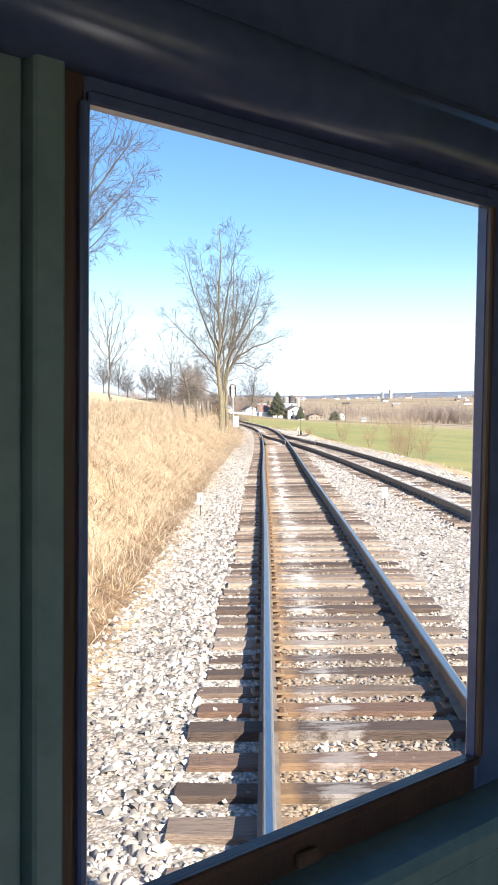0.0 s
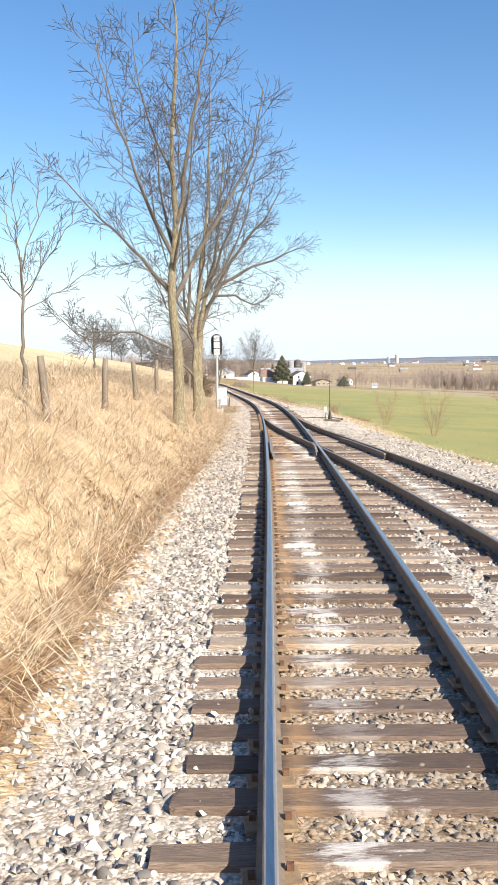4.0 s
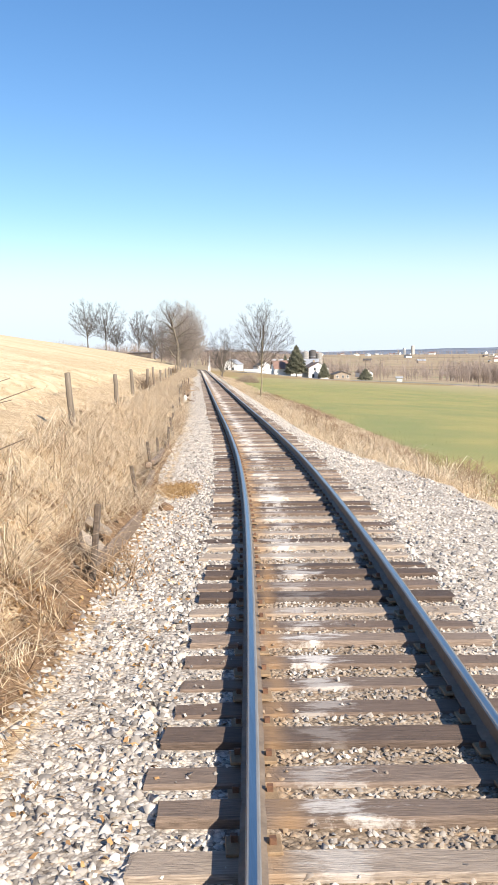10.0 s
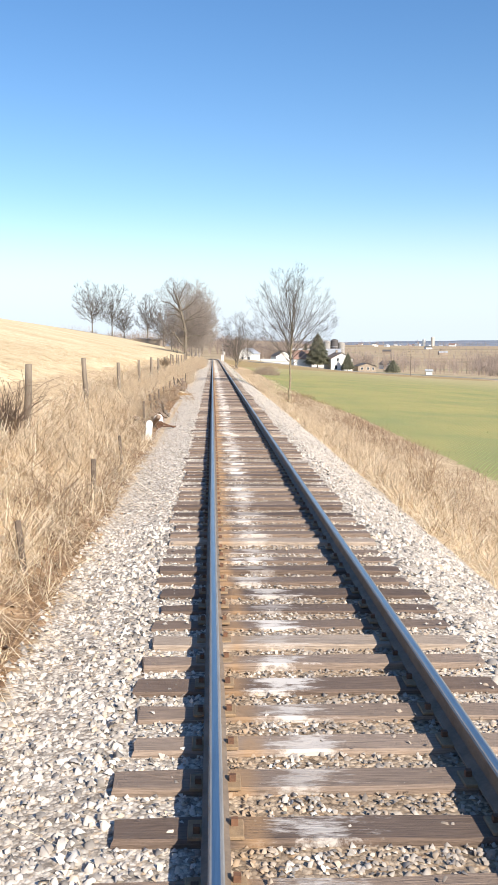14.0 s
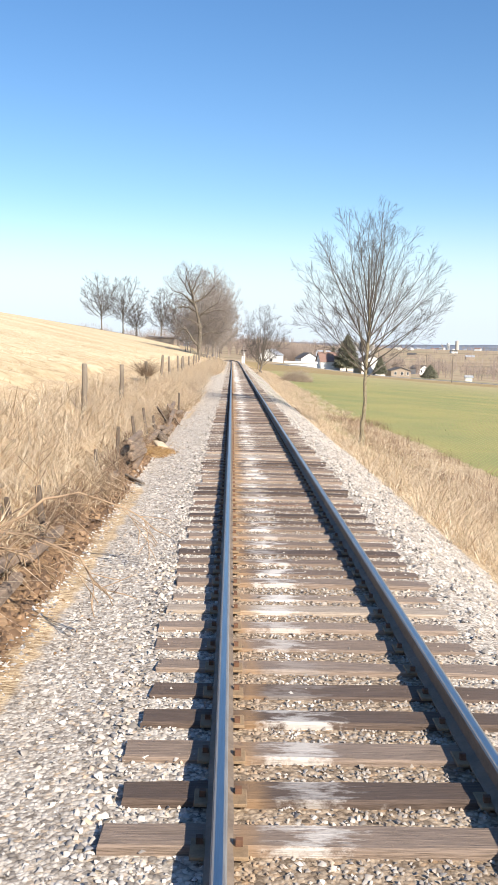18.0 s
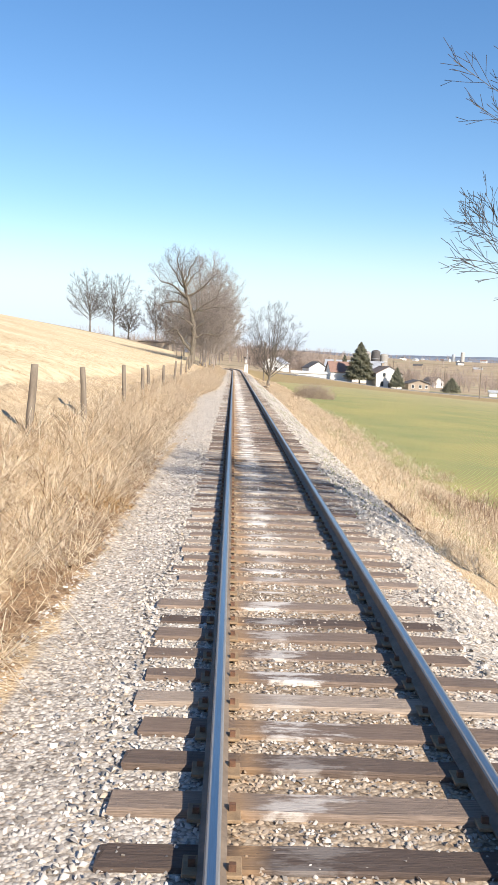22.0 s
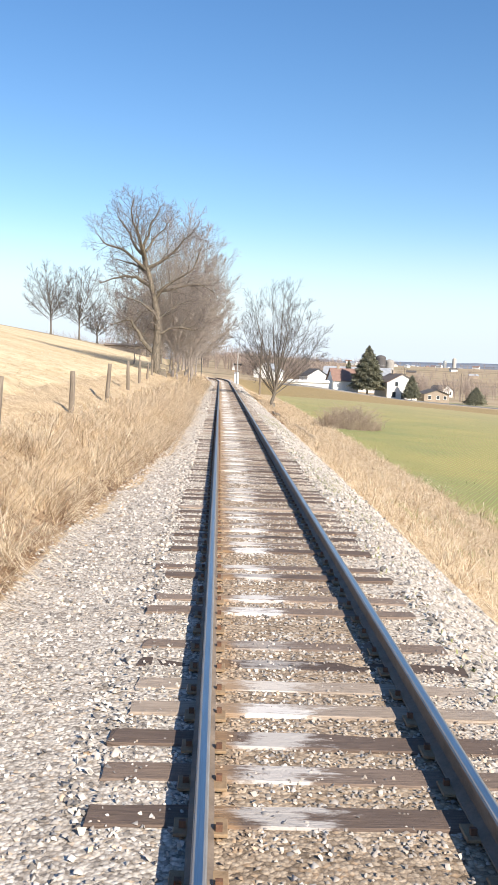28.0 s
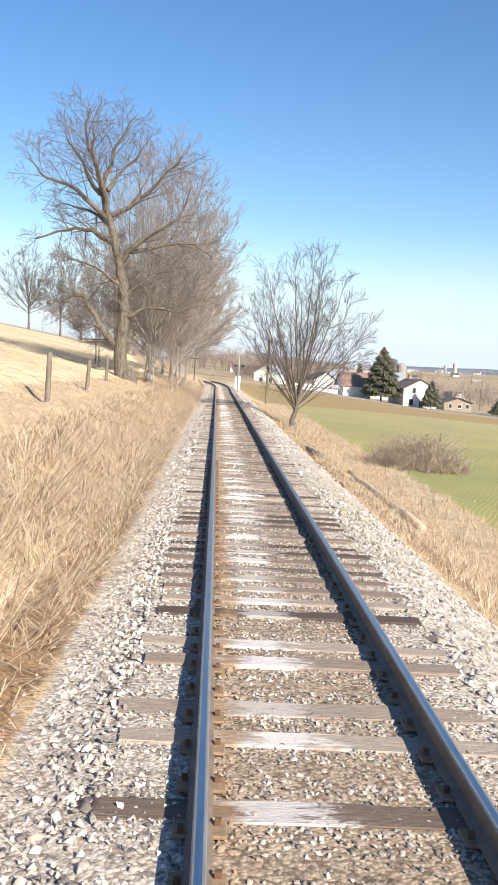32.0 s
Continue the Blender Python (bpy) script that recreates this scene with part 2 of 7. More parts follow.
def tie_material():
    m, nt, b = material("weathered_tie_wood", 0.78)
    info = nt.nodes.new("ShaderNodeObjectInfo")
    geo = nt.nodes.new("ShaderNodeNewGeometry")
    own = nt.nodes.new("ShaderNodeMath")
    own.operation = "FRACT"
    nt.links.new(sums(nt, "ADD", info.outputs["Random"], geo.outputs["Random Per Island"]), own.inputs[0])
    base = ramp(nt, own.outputs[0], (0.0, (0.095, 0.066, 0.051)), (0.3, (0.17, 0.122, 0.094)), (0.55, (0.225, 0.168, 0.13)), (0.78, (0.31, 0.24, 0.19)), (0.93, (0.43, 0.36, 0.29)), (1.0, (0.18, 0.108, 0.075)))
    grain = noise_of(nt, 5.0, 6, "World", (1.0, 26, 26), 0.65)
    tone = ramp(nt, grain, (0.28, (0.45, 0.43, 0.41)), (0.72, (1.35, 1.33, 1.3)))
    col = mixed(nt, 1.0, base, tone, "MULTIPLY")
    # paler, broken band near the middle of the tie and ochre dust beside the rails
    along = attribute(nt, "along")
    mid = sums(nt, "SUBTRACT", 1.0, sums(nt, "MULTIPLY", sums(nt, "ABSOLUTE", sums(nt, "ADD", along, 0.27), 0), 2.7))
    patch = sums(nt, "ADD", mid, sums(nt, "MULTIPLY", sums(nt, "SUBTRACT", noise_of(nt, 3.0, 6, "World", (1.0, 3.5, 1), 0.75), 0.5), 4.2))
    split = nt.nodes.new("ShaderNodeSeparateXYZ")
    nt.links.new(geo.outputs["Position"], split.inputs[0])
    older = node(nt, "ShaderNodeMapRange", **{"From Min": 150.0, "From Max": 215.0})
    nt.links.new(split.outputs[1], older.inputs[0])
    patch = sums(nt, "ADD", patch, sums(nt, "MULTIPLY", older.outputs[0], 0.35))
    pale_band = ramp(nt, patch, (0.45, (0, 0, 0)), (0.95, (1, 1, 1)))
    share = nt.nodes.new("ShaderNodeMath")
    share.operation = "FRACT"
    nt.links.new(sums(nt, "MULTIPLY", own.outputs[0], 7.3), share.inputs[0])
    col = mixed(nt, sums(nt, "MULTIPLY", pale_band, sums(nt, "ADD", sums(nt, "ADD", 0.12, sums(nt, "MULTIPLY", older.outputs[0], 0.18)), sums(nt, "MULTIPLY", share.outputs[0], 0.7))), col, (0.78, 0.73, 0.67))
    dust = sums(nt, "SUBTRACT", 1.0, sums(nt, "MULTIPLY", sums(nt, "ABSOLUTE", sums(nt, "ADD", along, 0.60), 0), 6.0))
    dust = ramp(nt, sums(nt, "ADD", dust, sums(nt, "SUBTRACT", noise_of(nt, 4, 3, "World"), 0.5)), (0.3, (0, 0, 0)), (0.9, (1, 1, 1)))
    col = mixed(nt, sums(nt, "MULTIPLY", dust, 0.6), col, (0.36, 0.22, 0.11))
    nt.links.new(col, b.inputs["Base Color"])
    bumped(nt, b, grain, 0.8, 0.012)
    return m


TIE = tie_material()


def ground_material():
    """One sheet: gravel, earth, straw, pasture and sown green, laid by the weights in the mesh."""
    m, nt, b = material("ground_cover", 0.95)
    b.inputs["Specular IOR Level"].default_value = 0.2
    fine = noise_of(nt, 26.0, 4, "World")
    mid = noise_of(nt, 2.2, 5, "World")
    wide = noise_of(nt, 0.12, 5, "World")
    fibre = noise_of(nt, 14.0, 6, "World", (1.0, 4.0, 2.0), 0.75)
    straw = mixed(nt, 1.0, ramp(nt, fibre, (0.38, (0.19, 0.12, 0.068)), (0.49, (0.51, 0.38, 0.235)), (0.6, (0.79, 0.645, 0.45))), ramp(nt, mid, (0.3, (0.72, 0.70, 0.66)), (0.7, (1.08, 1.06, 1.04))), "MULTIPLY")
    pasture = mixed(nt, 1.0, ramp(nt, mid, (0.32, (0.49, 0.37, 0.225)), (0.5, (0.66, 0.53, 0.345)), (0.68, (0.75, 0.62, 0.42))), ramp(nt, wide, (0.38, (0.87, 0.83, 0.77)), (0.62, (1.05, 1.05, 1.03))), "MULTIPLY")
    rows = nt.nodes.new("ShaderNodeTexWave")
    rows.bands_direction = "X"
    rows.inputs["Scale"].default_value, rows.inputs["Distortion"].default_value, rows.inputs["Detail"].default_value = 1.6, 1.2, 3.0
    rows.inputs["Detail Scale"].default_value = 0.6
    geo = nt.nodes.new("ShaderNodeNewGeometry")
    turn = nt.nodes.new("ShaderNodeMapping")
    turn.inputs["Rotation"].default_value = (0, 0, radians(24))
    nt.links.new(geo.outputs["Position"], turn.inputs[0])
    nt.links.new(turn.outputs[0], rows.inputs["Vector"])
    sown = ramp(nt, sums(nt, "ADD", sums(nt, "MULTIPLY", rows.outputs["Fac"], 0.6), sums(nt, "MULTIPLY", mid, 0.4)), (0.25, (0.32, 0.27, 0.14)), (0.45, (0.215, 0.262, 0.088)), (0.62, (0.25, 0.30, 0.105)), (0.8, (0.36, 0.36, 0.155)))
    sown = mixed(nt, 1.0, sown, ramp(nt, wide, (0.35, (0.85, 0.88, 0.85)), (0.65, (1.22, 1.05, 0.95))), "MULTIPLY")
    sown = mixed(nt, attribute(nt, "w_dry"), sown, ramp(nt, mid, (0.3, (0.36, 0.29, 0.15)), (0.7, (0.47, 0.39, 0.22))))
    cells = node(nt, "ShaderNodeTexVoronoi", Scale=34.0)
    stir = node(nt, "ShaderNodeTexNoise", Scale=38.0, Detail=3.0)
    nt.links.new(geo.outputs["Position"], stir.inputs["Vector"])
    shift = nt.nodes.new("ShaderNodeVectorMath")
    shift.operation = "MULTIPLY_ADD"
    shift.inputs[1].default_value = (0.03, 0.03, 0.03)
    nt.links.new(stir.outputs["Color"], shift.inputs[0])
    nt.links.new(geo.outputs["Position"], shift.inputs[2])
    nt.links.new(shift.outputs[0], cells.inputs["Vector"])
    pebble = nt.nodes.new("ShaderNodeSeparateColor")
    nt.links.new(cells.outputs["Color"], pebble.inputs[0])
    gravel = ramp(nt, pebble.outputs[0], (0.0, (0.24, 0.215, 0.19)), (0.25, (0.44, 0.395, 0.345)), (0.55, (0.62, 0.57, 0.505)), (0.85, (0.72, 0.67, 0.60)), (1.0, (0.58, 0.46, 0.34)))
    # pebbles darken towards their edges: shade of the gaps put into the colour
    gravel = mixed(nt, 1.0, gravel, ramp(nt, cells.outputs["Distance"], (0.3, (1.05, 1.05, 1.05)), (0.85, (0.56, 0.53, 0.5))), "MULTIPLY")
    gravel = mixed(nt, 1.0, gravel, ramp(nt, mid, (0.3, (0.82, 0.79, 0.75)), (0.7, (1.08, 1.07, 1.05))), "MULTIPLY")
    earth = mixed(nt, 1.0, ramp(nt, mid, (0.3, (0.17, 0.105, 0.06)), (0.7, (0.36, 0.24, 0.14))), ramp(nt, fine, (0.35, (0.55, 0.52, 0.5)), (0.65, (1.2, 1.18, 1.15))), "MULTIPLY")
    plain_far = ramp(nt, noise_of(nt, 0.009, 5, "World", (0.35, 2.0, 1)), (0.30, (0.16, 0.14, 0.075)), (0.45, (0.36, 0.27, 0.17)), (0.58, (0.42, 0.33, 0.215)), (0.70, (0.17, 0.19, 0.085)))
    # far ridge: blue-grey of distant haze put into its base colour
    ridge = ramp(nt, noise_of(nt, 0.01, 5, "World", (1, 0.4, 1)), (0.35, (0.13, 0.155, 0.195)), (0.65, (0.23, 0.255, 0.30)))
    edge = sums(nt, "MULTIPLY", sums(nt, "SUBTRACT", noise_of(nt, 3.0, 4, "World"), 0.5), 0.9)
    col = straw
    for name, tint in (("w_pasture", pasture), ("w_earth", earth), ("w_green", sown), ("w_gravel", gravel), ("w_bed", mixed(nt, 1.0, gravel, (0.74, 0.65, 0.55), "MULTIPLY")), ("w_stubble", ramp(nt, mid, (0.3, (0.25, 0.185, 0.085)), (0.7, (0.40, 0.29, 0.14)))), ("w_far", plain_far), ("w_ridge_haze", ridge)):
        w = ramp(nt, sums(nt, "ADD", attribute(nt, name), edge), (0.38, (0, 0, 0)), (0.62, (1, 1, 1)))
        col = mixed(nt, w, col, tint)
    nt.links.new(col, b.inputs["Base Color"])
    bumped(nt, b, sums(nt, "SUBTRACT", fine, cells.outputs["Distance"]), 0.5, 0.014)
    return m


GROUND = ground_material()


# ---- mesh helpers ----
def mesh_of(name, verts, faces, mats, smooth=False, ids=None):
    """A mesh from arrays; all faces have the same number of corners, or faces is a list of mixed ones."""
    me = bpy.data.meshes.new(name)
    verts = np.asarray(verts, dtype=np.float32)
    if isinstance(faces, np.ndarray):
        k = faces.shape[1]
        me.vertices.add(len(verts))
        me.vertices.foreach_set("co", verts.ravel())
        me.loops.add(faces.size)
        me.loops.foreach_set("vertex_index", faces.astype(np.int32).ravel())
        me.polygons.add(len(faces))
        me.polygons.foreach_set("loop_start", np.arange(0, faces.size, k, dtype=np.int32))
        me.update(calc_edges=True)
    else:
        me.from_pydata(verts.tolist(), [], faces)
    for m in mats if isinstance(mats, (list, tuple)) else [mats]:
        me.materials.append(m)
    if ids is not None:
        me.polygons.foreach_set("material_index", np.asarray(ids, dtype=np.int32))
    if smooth:
        me.polygons.foreach_set("use_smooth", np.ones(len(me.polygons), dtype=bool))
    me.update()
    return me


def as_mesh(name, bm, mat, smooth=False):
    me = bpy.data.meshes.new(name)
    bm.to_mesh(me)
    bm.free()
    me.materials.append(mat)
    if smooth:
        me.polygons.foreach_set("use_smooth", np.ones(len(me.polygons), dtype=bool))
    return me


def part(name, source, mat, parent, label="", at=None, smooth=False):
    """Links a bmesh or a mesh as one object under a thing or a part."""
    me = as_mesh(name, source, mat, smooth) if isinstance(source, bmesh.types.BMesh) else source
    ob = new(name, me)
    ob.parent = parent
    if at is not None:
        ob.matrix_basis = at
    if label:
        tagged(ob, label)
    return ob


def thing(name, label, category, at=None, group="", kind=""):
    ob = new(name)
    if at is not None:
        ob.matrix_basis = at
    return tagged(ob, label, category, group, kind)


def box(bm, size, at=(0, 0, 0), turn=None, bevel=0.0):
    r = bmesh.ops.create_cube(bm, size=1.0)
    vs = r["verts"]
    bmesh.ops.scale(bm, vec=size, verts=vs)
    if bevel:
        es = list({e for v in vs for e in v.link_edges})
        r = bmesh.ops.bevel(bm, geom=es, offset=bevel, segments=1, affect="EDGES", profile=0.5)
        vs = list({v for f in r["faces"] for v in f.verts} | {v for v in vs if v.is_valid})
    if turn is not None:
        bmesh.ops.transform(bm, matrix=turn, verts=vs)
    bmesh.ops.translate(bm, vec=at, verts=vs)
    return bm


def boxed(size, at=(0, 0, 0), turn=None, bevel=0.0):
    return box(bmesh.new(), size, at, turn, bevel)


def rod(bm, a, b, r1, r2=None, sides=10):
    a, b = Vector(a), Vector(b)
    r = bmesh.ops.create_cone(bm, cap_ends=True, segments=sides, radius1=r1, radius2=r1 if r2 is None else r2, depth=(b - a).length)
    m = Matrix.Translation((a + b) / 2) @ (b - a).to_track_quat("Z", "Y").to_matrix().to_4x4()
    bmesh.ops.transform(bm, matrix=m, verts=r["verts"])
    return bm


def rodded(a, b, r1, r2=None, sides=10):
    return rod(bmesh.new(), a, b, r1, r2, sides)


def prism(outline, depth, axis="Y"):
    """A flat outline in x and z, given thickness along y."""
    bm = bmesh.new()
    front = [bm.verts.new((x, -depth / 2, z)) for x, z in outline]
    back = [bm.verts.new((x, depth / 2, z)) for x, z in outline]
    bm.faces.new(front)
    bm.faces.new(back[::-1])
    n = len(outline)
    for i in range(n):
        bm.faces.new((front[(i + 1) % n], front[i], back[i], back[(i + 1) % n]))
    bmesh.ops.recalc_face_normals(bm, faces=bm.faces[:])
    return bm


# ---- plan of the line: centre of the track and of the siding ----
def curve_through(knots):
    ys, xs = np.array([k[0] for k in knots], float), np.array([k[1] for k in knots], float)
    slope = np.gradient(xs, ys)

    def at(y):
        y = np.asarray(y, float)
        i = np.clip(np.searchsorted(ys, y) - 1, 0, len(ys) - 2)
        h = ys[i + 1] - ys[i]
        s = (y - ys[i]) / h
        inside = (2 * s**3 - 3 * s**2 + 1) * xs[i] + (s**3 - 2 * s**2 + s) * h * slope[i] + (3 * s**2 - 2 * s**3) * xs[i + 1] + (s**3 - s**2) * h * slope[i + 1]
        return np.where(y < ys[0], xs[0] + (y - ys[0]) * slope[0], np.where(y > ys[-1], xs[-1] + (y - ys[-1]) * slope[-1], inside))
    return at


track_x = curve_through([(-60, -11.78), (-40, -9.93), (-13, -7.43), (2, -6.04), (20.4, -4.40), (31.3, -3.38), (38.5, -2.74), (45.6, -2.13), (52.6, -1.56), (59.6, -1.04), (66.5, -0.61), (73.5, -0.27), (80, -0.08), (88, 0.0), (100, 0.0), (200, 0.0), (300, 0.0), (322, -0.05), (340, -0.8), (362, -3.0)])
siding_x = curve_through([(-60, -5.2), (-40, -4.0), (-10, -2.35), (11, -1.24), (20, -0.92), (30, -0.74), (38, -0.76), (45, -0.96), (52, -1.15), (58, -1.08), (63, -0.87)])
GAUGE = 0.755
POINTS_Y = 62.6


def profile(pairs):
    xs, zs = np.array([p[0] for p in pairs], float), np.array([p[1] for p in pairs], float)
    return lambda u: np.interp(u, xs, zs)


LEFT_CUT = profile([(-400, 9), (-120, 8), (-60, 6.5), (-30, 4.6), (-12, 2.75), (-7.5, 2.25), (-5.6, 1.95), (-4.3, 1.35), (-3.3, 0.45), (-2.6, -0.06), (-2.1, -0.12), (-1.5, -0.05), (-1.2, -0.04), (0, -0.04)])
LEFT_HILL = profile([(-400, 16.5), (-120, 14.5), (-60, 11.2), (-30, 6.4), (-12, 2.75), (-7, 1.75), (-4.6, 1.0), (-3.5, 0.42), (-2.7, -0.03), (-2.2, -0.11), (-1.5, -0.05), (-1.2, -0.04), (0, -0.04)])
RIGHT_SIDE = profile([(0, -0.04), (1.3, -0.04), (1.6, -0.07), (2.3, -0.38), (3.0, -0.8), (4.4, -1.4), (5.4, -1.85), (8, -2.0), (20, -2.5), (40, -3.6), (60, -5.0), (120, -8), (180, -12), (400, -14), (1500, -10)])
RIGHT_LOT = profile([(0, -0.04), (1.3, -0.04), (1.6, -0.06), (2.4, -0.18), (3.6, -0.24), (4.8, -0.75), (6.5, -1.25), (10, -1.6), (20, -2.2), (40, -3.5), (60, -5.0), (120, -8), (180, -12), (400, -14), (1500, -10)])
# edge of the ballast on the hill side, along the line
BED_EDGE = profile([(-60, -2.55), (10, -2.45), (31, -2.45), (44, -2.25), (57, -2.22), (64, -2.4), (75, -2.25), (80, -2.45), (92, -2.25), (108, -2.3), (122, -2.45), (137, -2.52), (145, -2.7), (150, -2.5), (158, -2.25), (165, -2.3), (178, -2.66), (190, -2.66), (196, -2.88), (201, -2.85), (207, -2.45), (214, -2.05), (225, -1.92), (242, -2.0), (360, -2.0)])


# how far the bank stands back behind the rotten ties
BANK_FOOT = profile([(68, 0), (68.8, 0.38), (73, 0.38), (74.2, 0.08), (76, 0.1), (88, 0.1), (90, 0), (112, 0), (114, 0.42), (129, 0.42), (130.5, 0.1), (131.5, 0.1), (133, 0.4), (150.5, 0.4), (152.5, 0)])


# the ballast between the ties, lower than their tops; later stretches are filled up
BED_FILL = profile([(0, -0.036), (90, -0.036), (150, -0.022), (230, -0.007)])


def smooth_step(a, b, v):
    s = np.clip((v - a) / (b - a), 0, 1)
    return s * s * (3 - 2 * s)


def ground_z(x, y):
    """Height of the ground: cutting and hill on one side of the line, falling fields on the other."""
    x, y = np.asarray(x, float), np.asarray(y, float)
    yc = np.clip(y, -60, 330)
    u = x - track_x(yc)
    right = np.where(y < 63, x - np.maximum(siding_x(np.clip(y, -60, 63)), track_x(yc)), u)
    cut = 1 - smooth_step(45, 75, y)
    shift = (BED_EDGE(y) + 2.4) * np.clip((-1.5 - u) / 0.9, 0, 1) * np.clip((u + 14) / 9, 0, 1)
    v = np.minimum(u - shift, np.where(u < -1.5, -1.5, 0))
    hill = LEFT_CUT(v) * cut + LEFT_HILL(v) * (1 - cut)
    fade = 1 - np.where(u < -16, smooth_step(460, 640, y), smooth_step(300, 460, y))
    hill = np.where(u < -2.2, np.where(hill > 0, hill * (0.18 + 0.82 * fade), hill), hill)
    mound = np.sin(y * 1.9 + 1.3 * np.sin(x * 1.1)) * np.sin(x * 2.3 + y * 0.45) + 0.6 * np.sin(y * 3.7 + x * 1.7)
    hill = hill + 0.085 * mound * np.clip((BED_EDGE(y) - 0.3 - u) / 0.8, 0, 1) * np.clip((u + 9.0) / 2.5, 0, 1)
    lot = 1 - smooth_step(74, 100, y)
    fall = RIGHT_LOT(right) * lot + RIGHT_SIDE(right) * (1 - lot)
    low = smooth_step(300, 430, y)
    fall = fall * (1 - low) + np.interp(right, [0, 2, 5, 18, 30, 45, 60, 120, 180, 400, 1500], [-0.05, -0.15, -0.4, -1.4, -2.7, -4.4, -5.2, -8, -12, -14, -10]) * low
    z = np.where(u < 0, hill, fall)
    on_bed = np.clip((1.45 - np.abs(u)) / 0.2, 0, 1) * (y > -60) * (y < 352)
    z = z * (1 - on_bed) + (BED_FILL(y) - 0.012) * on_bed
    far = np.hypot(x, y - 200)
    z = z + smooth_step(480, 1600, far) * (25.0 * smooth_step(-140, 80, x) + 3.0)
    ridge = 46 * smooth_step(2300, 3900, far) * (0.75 + 0.2 * np.sin(x / 520.0 + 1.3) * np.cos(y / 900.0) + 0.06 * np.sin(x / 130.0) + 0.05 * np.sin(x / 57.0 + y / 300.0))
    return z + ridge


# ---- ground ----
GREEN_EDGE = profile([(-60, 6.0), (60, 6.0), (85, 6.5), (105, 9.0), (150, 9.2), (167, 8.6), (184, 6.4), (210, 7.4), (246, 8.0), (400, 8)])


def ground_sheet():
    us = np.concatenate([-np.geomspace(3600, 12, 46), np.arange(-11, -6, 0.7), np.arange(-6, 6.01, 0.3), np.arange(6.7, 12, 0.7), np.geomspace(12.4, 3600, 48)])
    ys = np.concatenate([-np.geomspace(1500, 62, 14), np.arange(-60, 345, 1.25), np.geomspace(346, 4600, 66)])
    yy, uu = np.meshgrid(ys, us, indexing="ij")
    xx = uu + track_x(np.clip(yy, -60, 345)) * np.clip(1 - (np.abs(uu) - 12) / 60, 0, 1)
    zz = ground_z(xx, yy)
    rng = np.random.default_rng(4)
    near = np.clip((np.abs(uu) - 2.6) / 2.0, 0, 1) * np.clip(1 - (np.abs(uu) - 7) / 8, 0, 1)
    zz = zz + rng.normal(0, 0.05, zz.shape) * near
    n, k = zz.shape
    i = np.arange(n * k).reshape(n, k)
    faces = np.stack([i[:-1, :-1], i[:-1, 1:], i[1:, 1:], i[1:, :-1]], -1).reshape(-1, 4)
    me = mesh_of("ground", np.stack([xx, yy, zz], -1).reshape(-1, 3), faces, GROUND, smooth=True)
    right = np.where(yy < 63, xx - np.maximum(siding_x(np.clip(yy, -60, 63)), track_x(np.clip(yy, -60, 330))), uu)
    far = np.hypot(xx, yy - 200)
    lot = 1 - smooth_step(74, 100, yy)
    edge_r = np.interp(yy, [-60, 36, 55, 80, 95, 140, 165, 190, 205, 225, 255, 350], [2.7, 2.7, 4.2, 3.9, 3.0, 3.2, 2.5, 2.5, 2.9, 3.0, 2.5, 2.4])
    on_line = (yy > -100) & (yy < 350)
    weights = {
        "w_gravel": ((uu > BED_EDGE(yy) + 0.1) & (right < edge_r) & on_line) * 1.0,
        "w_bed": (np.abs(uu) < 0.85) * on_line * 1.0,
        "w_pasture": smooth_step(-5.2, -7.0, uu) * (yy < 420),
        "w_earth": np.clip(1 - np.abs(uu - BED_EDGE(yy) + 0.25) / 0.55, 0, 1) * 0.92 * on_line + np.clip(1 - np.abs(uu - BED_EDGE(yy) + 0.55) / 0.5, 0, 1) * 0.9 * (BANK_FOOT(yy) > 0.2) + np.clip(1 - np.abs(right - edge_r - 0.7) / 0.9, 0, 1) * 0.75 * (yy > 226) * (yy < 280),
        "w_stubble": smooth_step(-4, 4, yy - 322 - 0.45 * xx) * smooth_step(404, 396, yy) * (uu > 4) * (xx < 96),
        "w_green": smooth_step(-0.6, 0.6, right - GREEN_EDGE(yy)) * smooth_step(4, -4, yy - 322 - 0.45 * xx) * smooth_step(98, 90, xx),
        "w_far": np.clip(smooth_step(364, 392, yy) + smooth_step(90, 98, xx), 0, 1),
    }
    weights["w_far"] *= 1 - weights["w_stubble"]
    weights["w_dry"] = smooth_step(230, 400, yy + 0.7 * xx) * 0.75
    weights["w_ridge_haze"] = smooth_step(2500, 2750, far) * 1.0
    for name, w in weights.items():
        a = me.attributes.new(name, "FLOAT", "POINT")
        a.data.foreach_set("value", w.astype(np.float32).ravel())
    tagged(new("ground", me), "rolling farmland with straw-coloured bank, gravel bed and green field", "ground", kind="structure")


ground_sheet()


# ---- rails ----
RAIL_PROFILE = [(-0.07, 0.0), (0.07, 0.0), (0.07, 0.012), (0.012, 0.034), (0.010, 0.125), (0.036, 0.138), (0.037, 0.162), (0.029, 0.1705), (0.018, 0.172), (-0.020, 0.172), (-0.029, 0.1705), (-0.037, 0.162), (-0.036, 0.138), (-0.010, 0.125), (-0.012, 0.034), (-0.07, 0.012)]


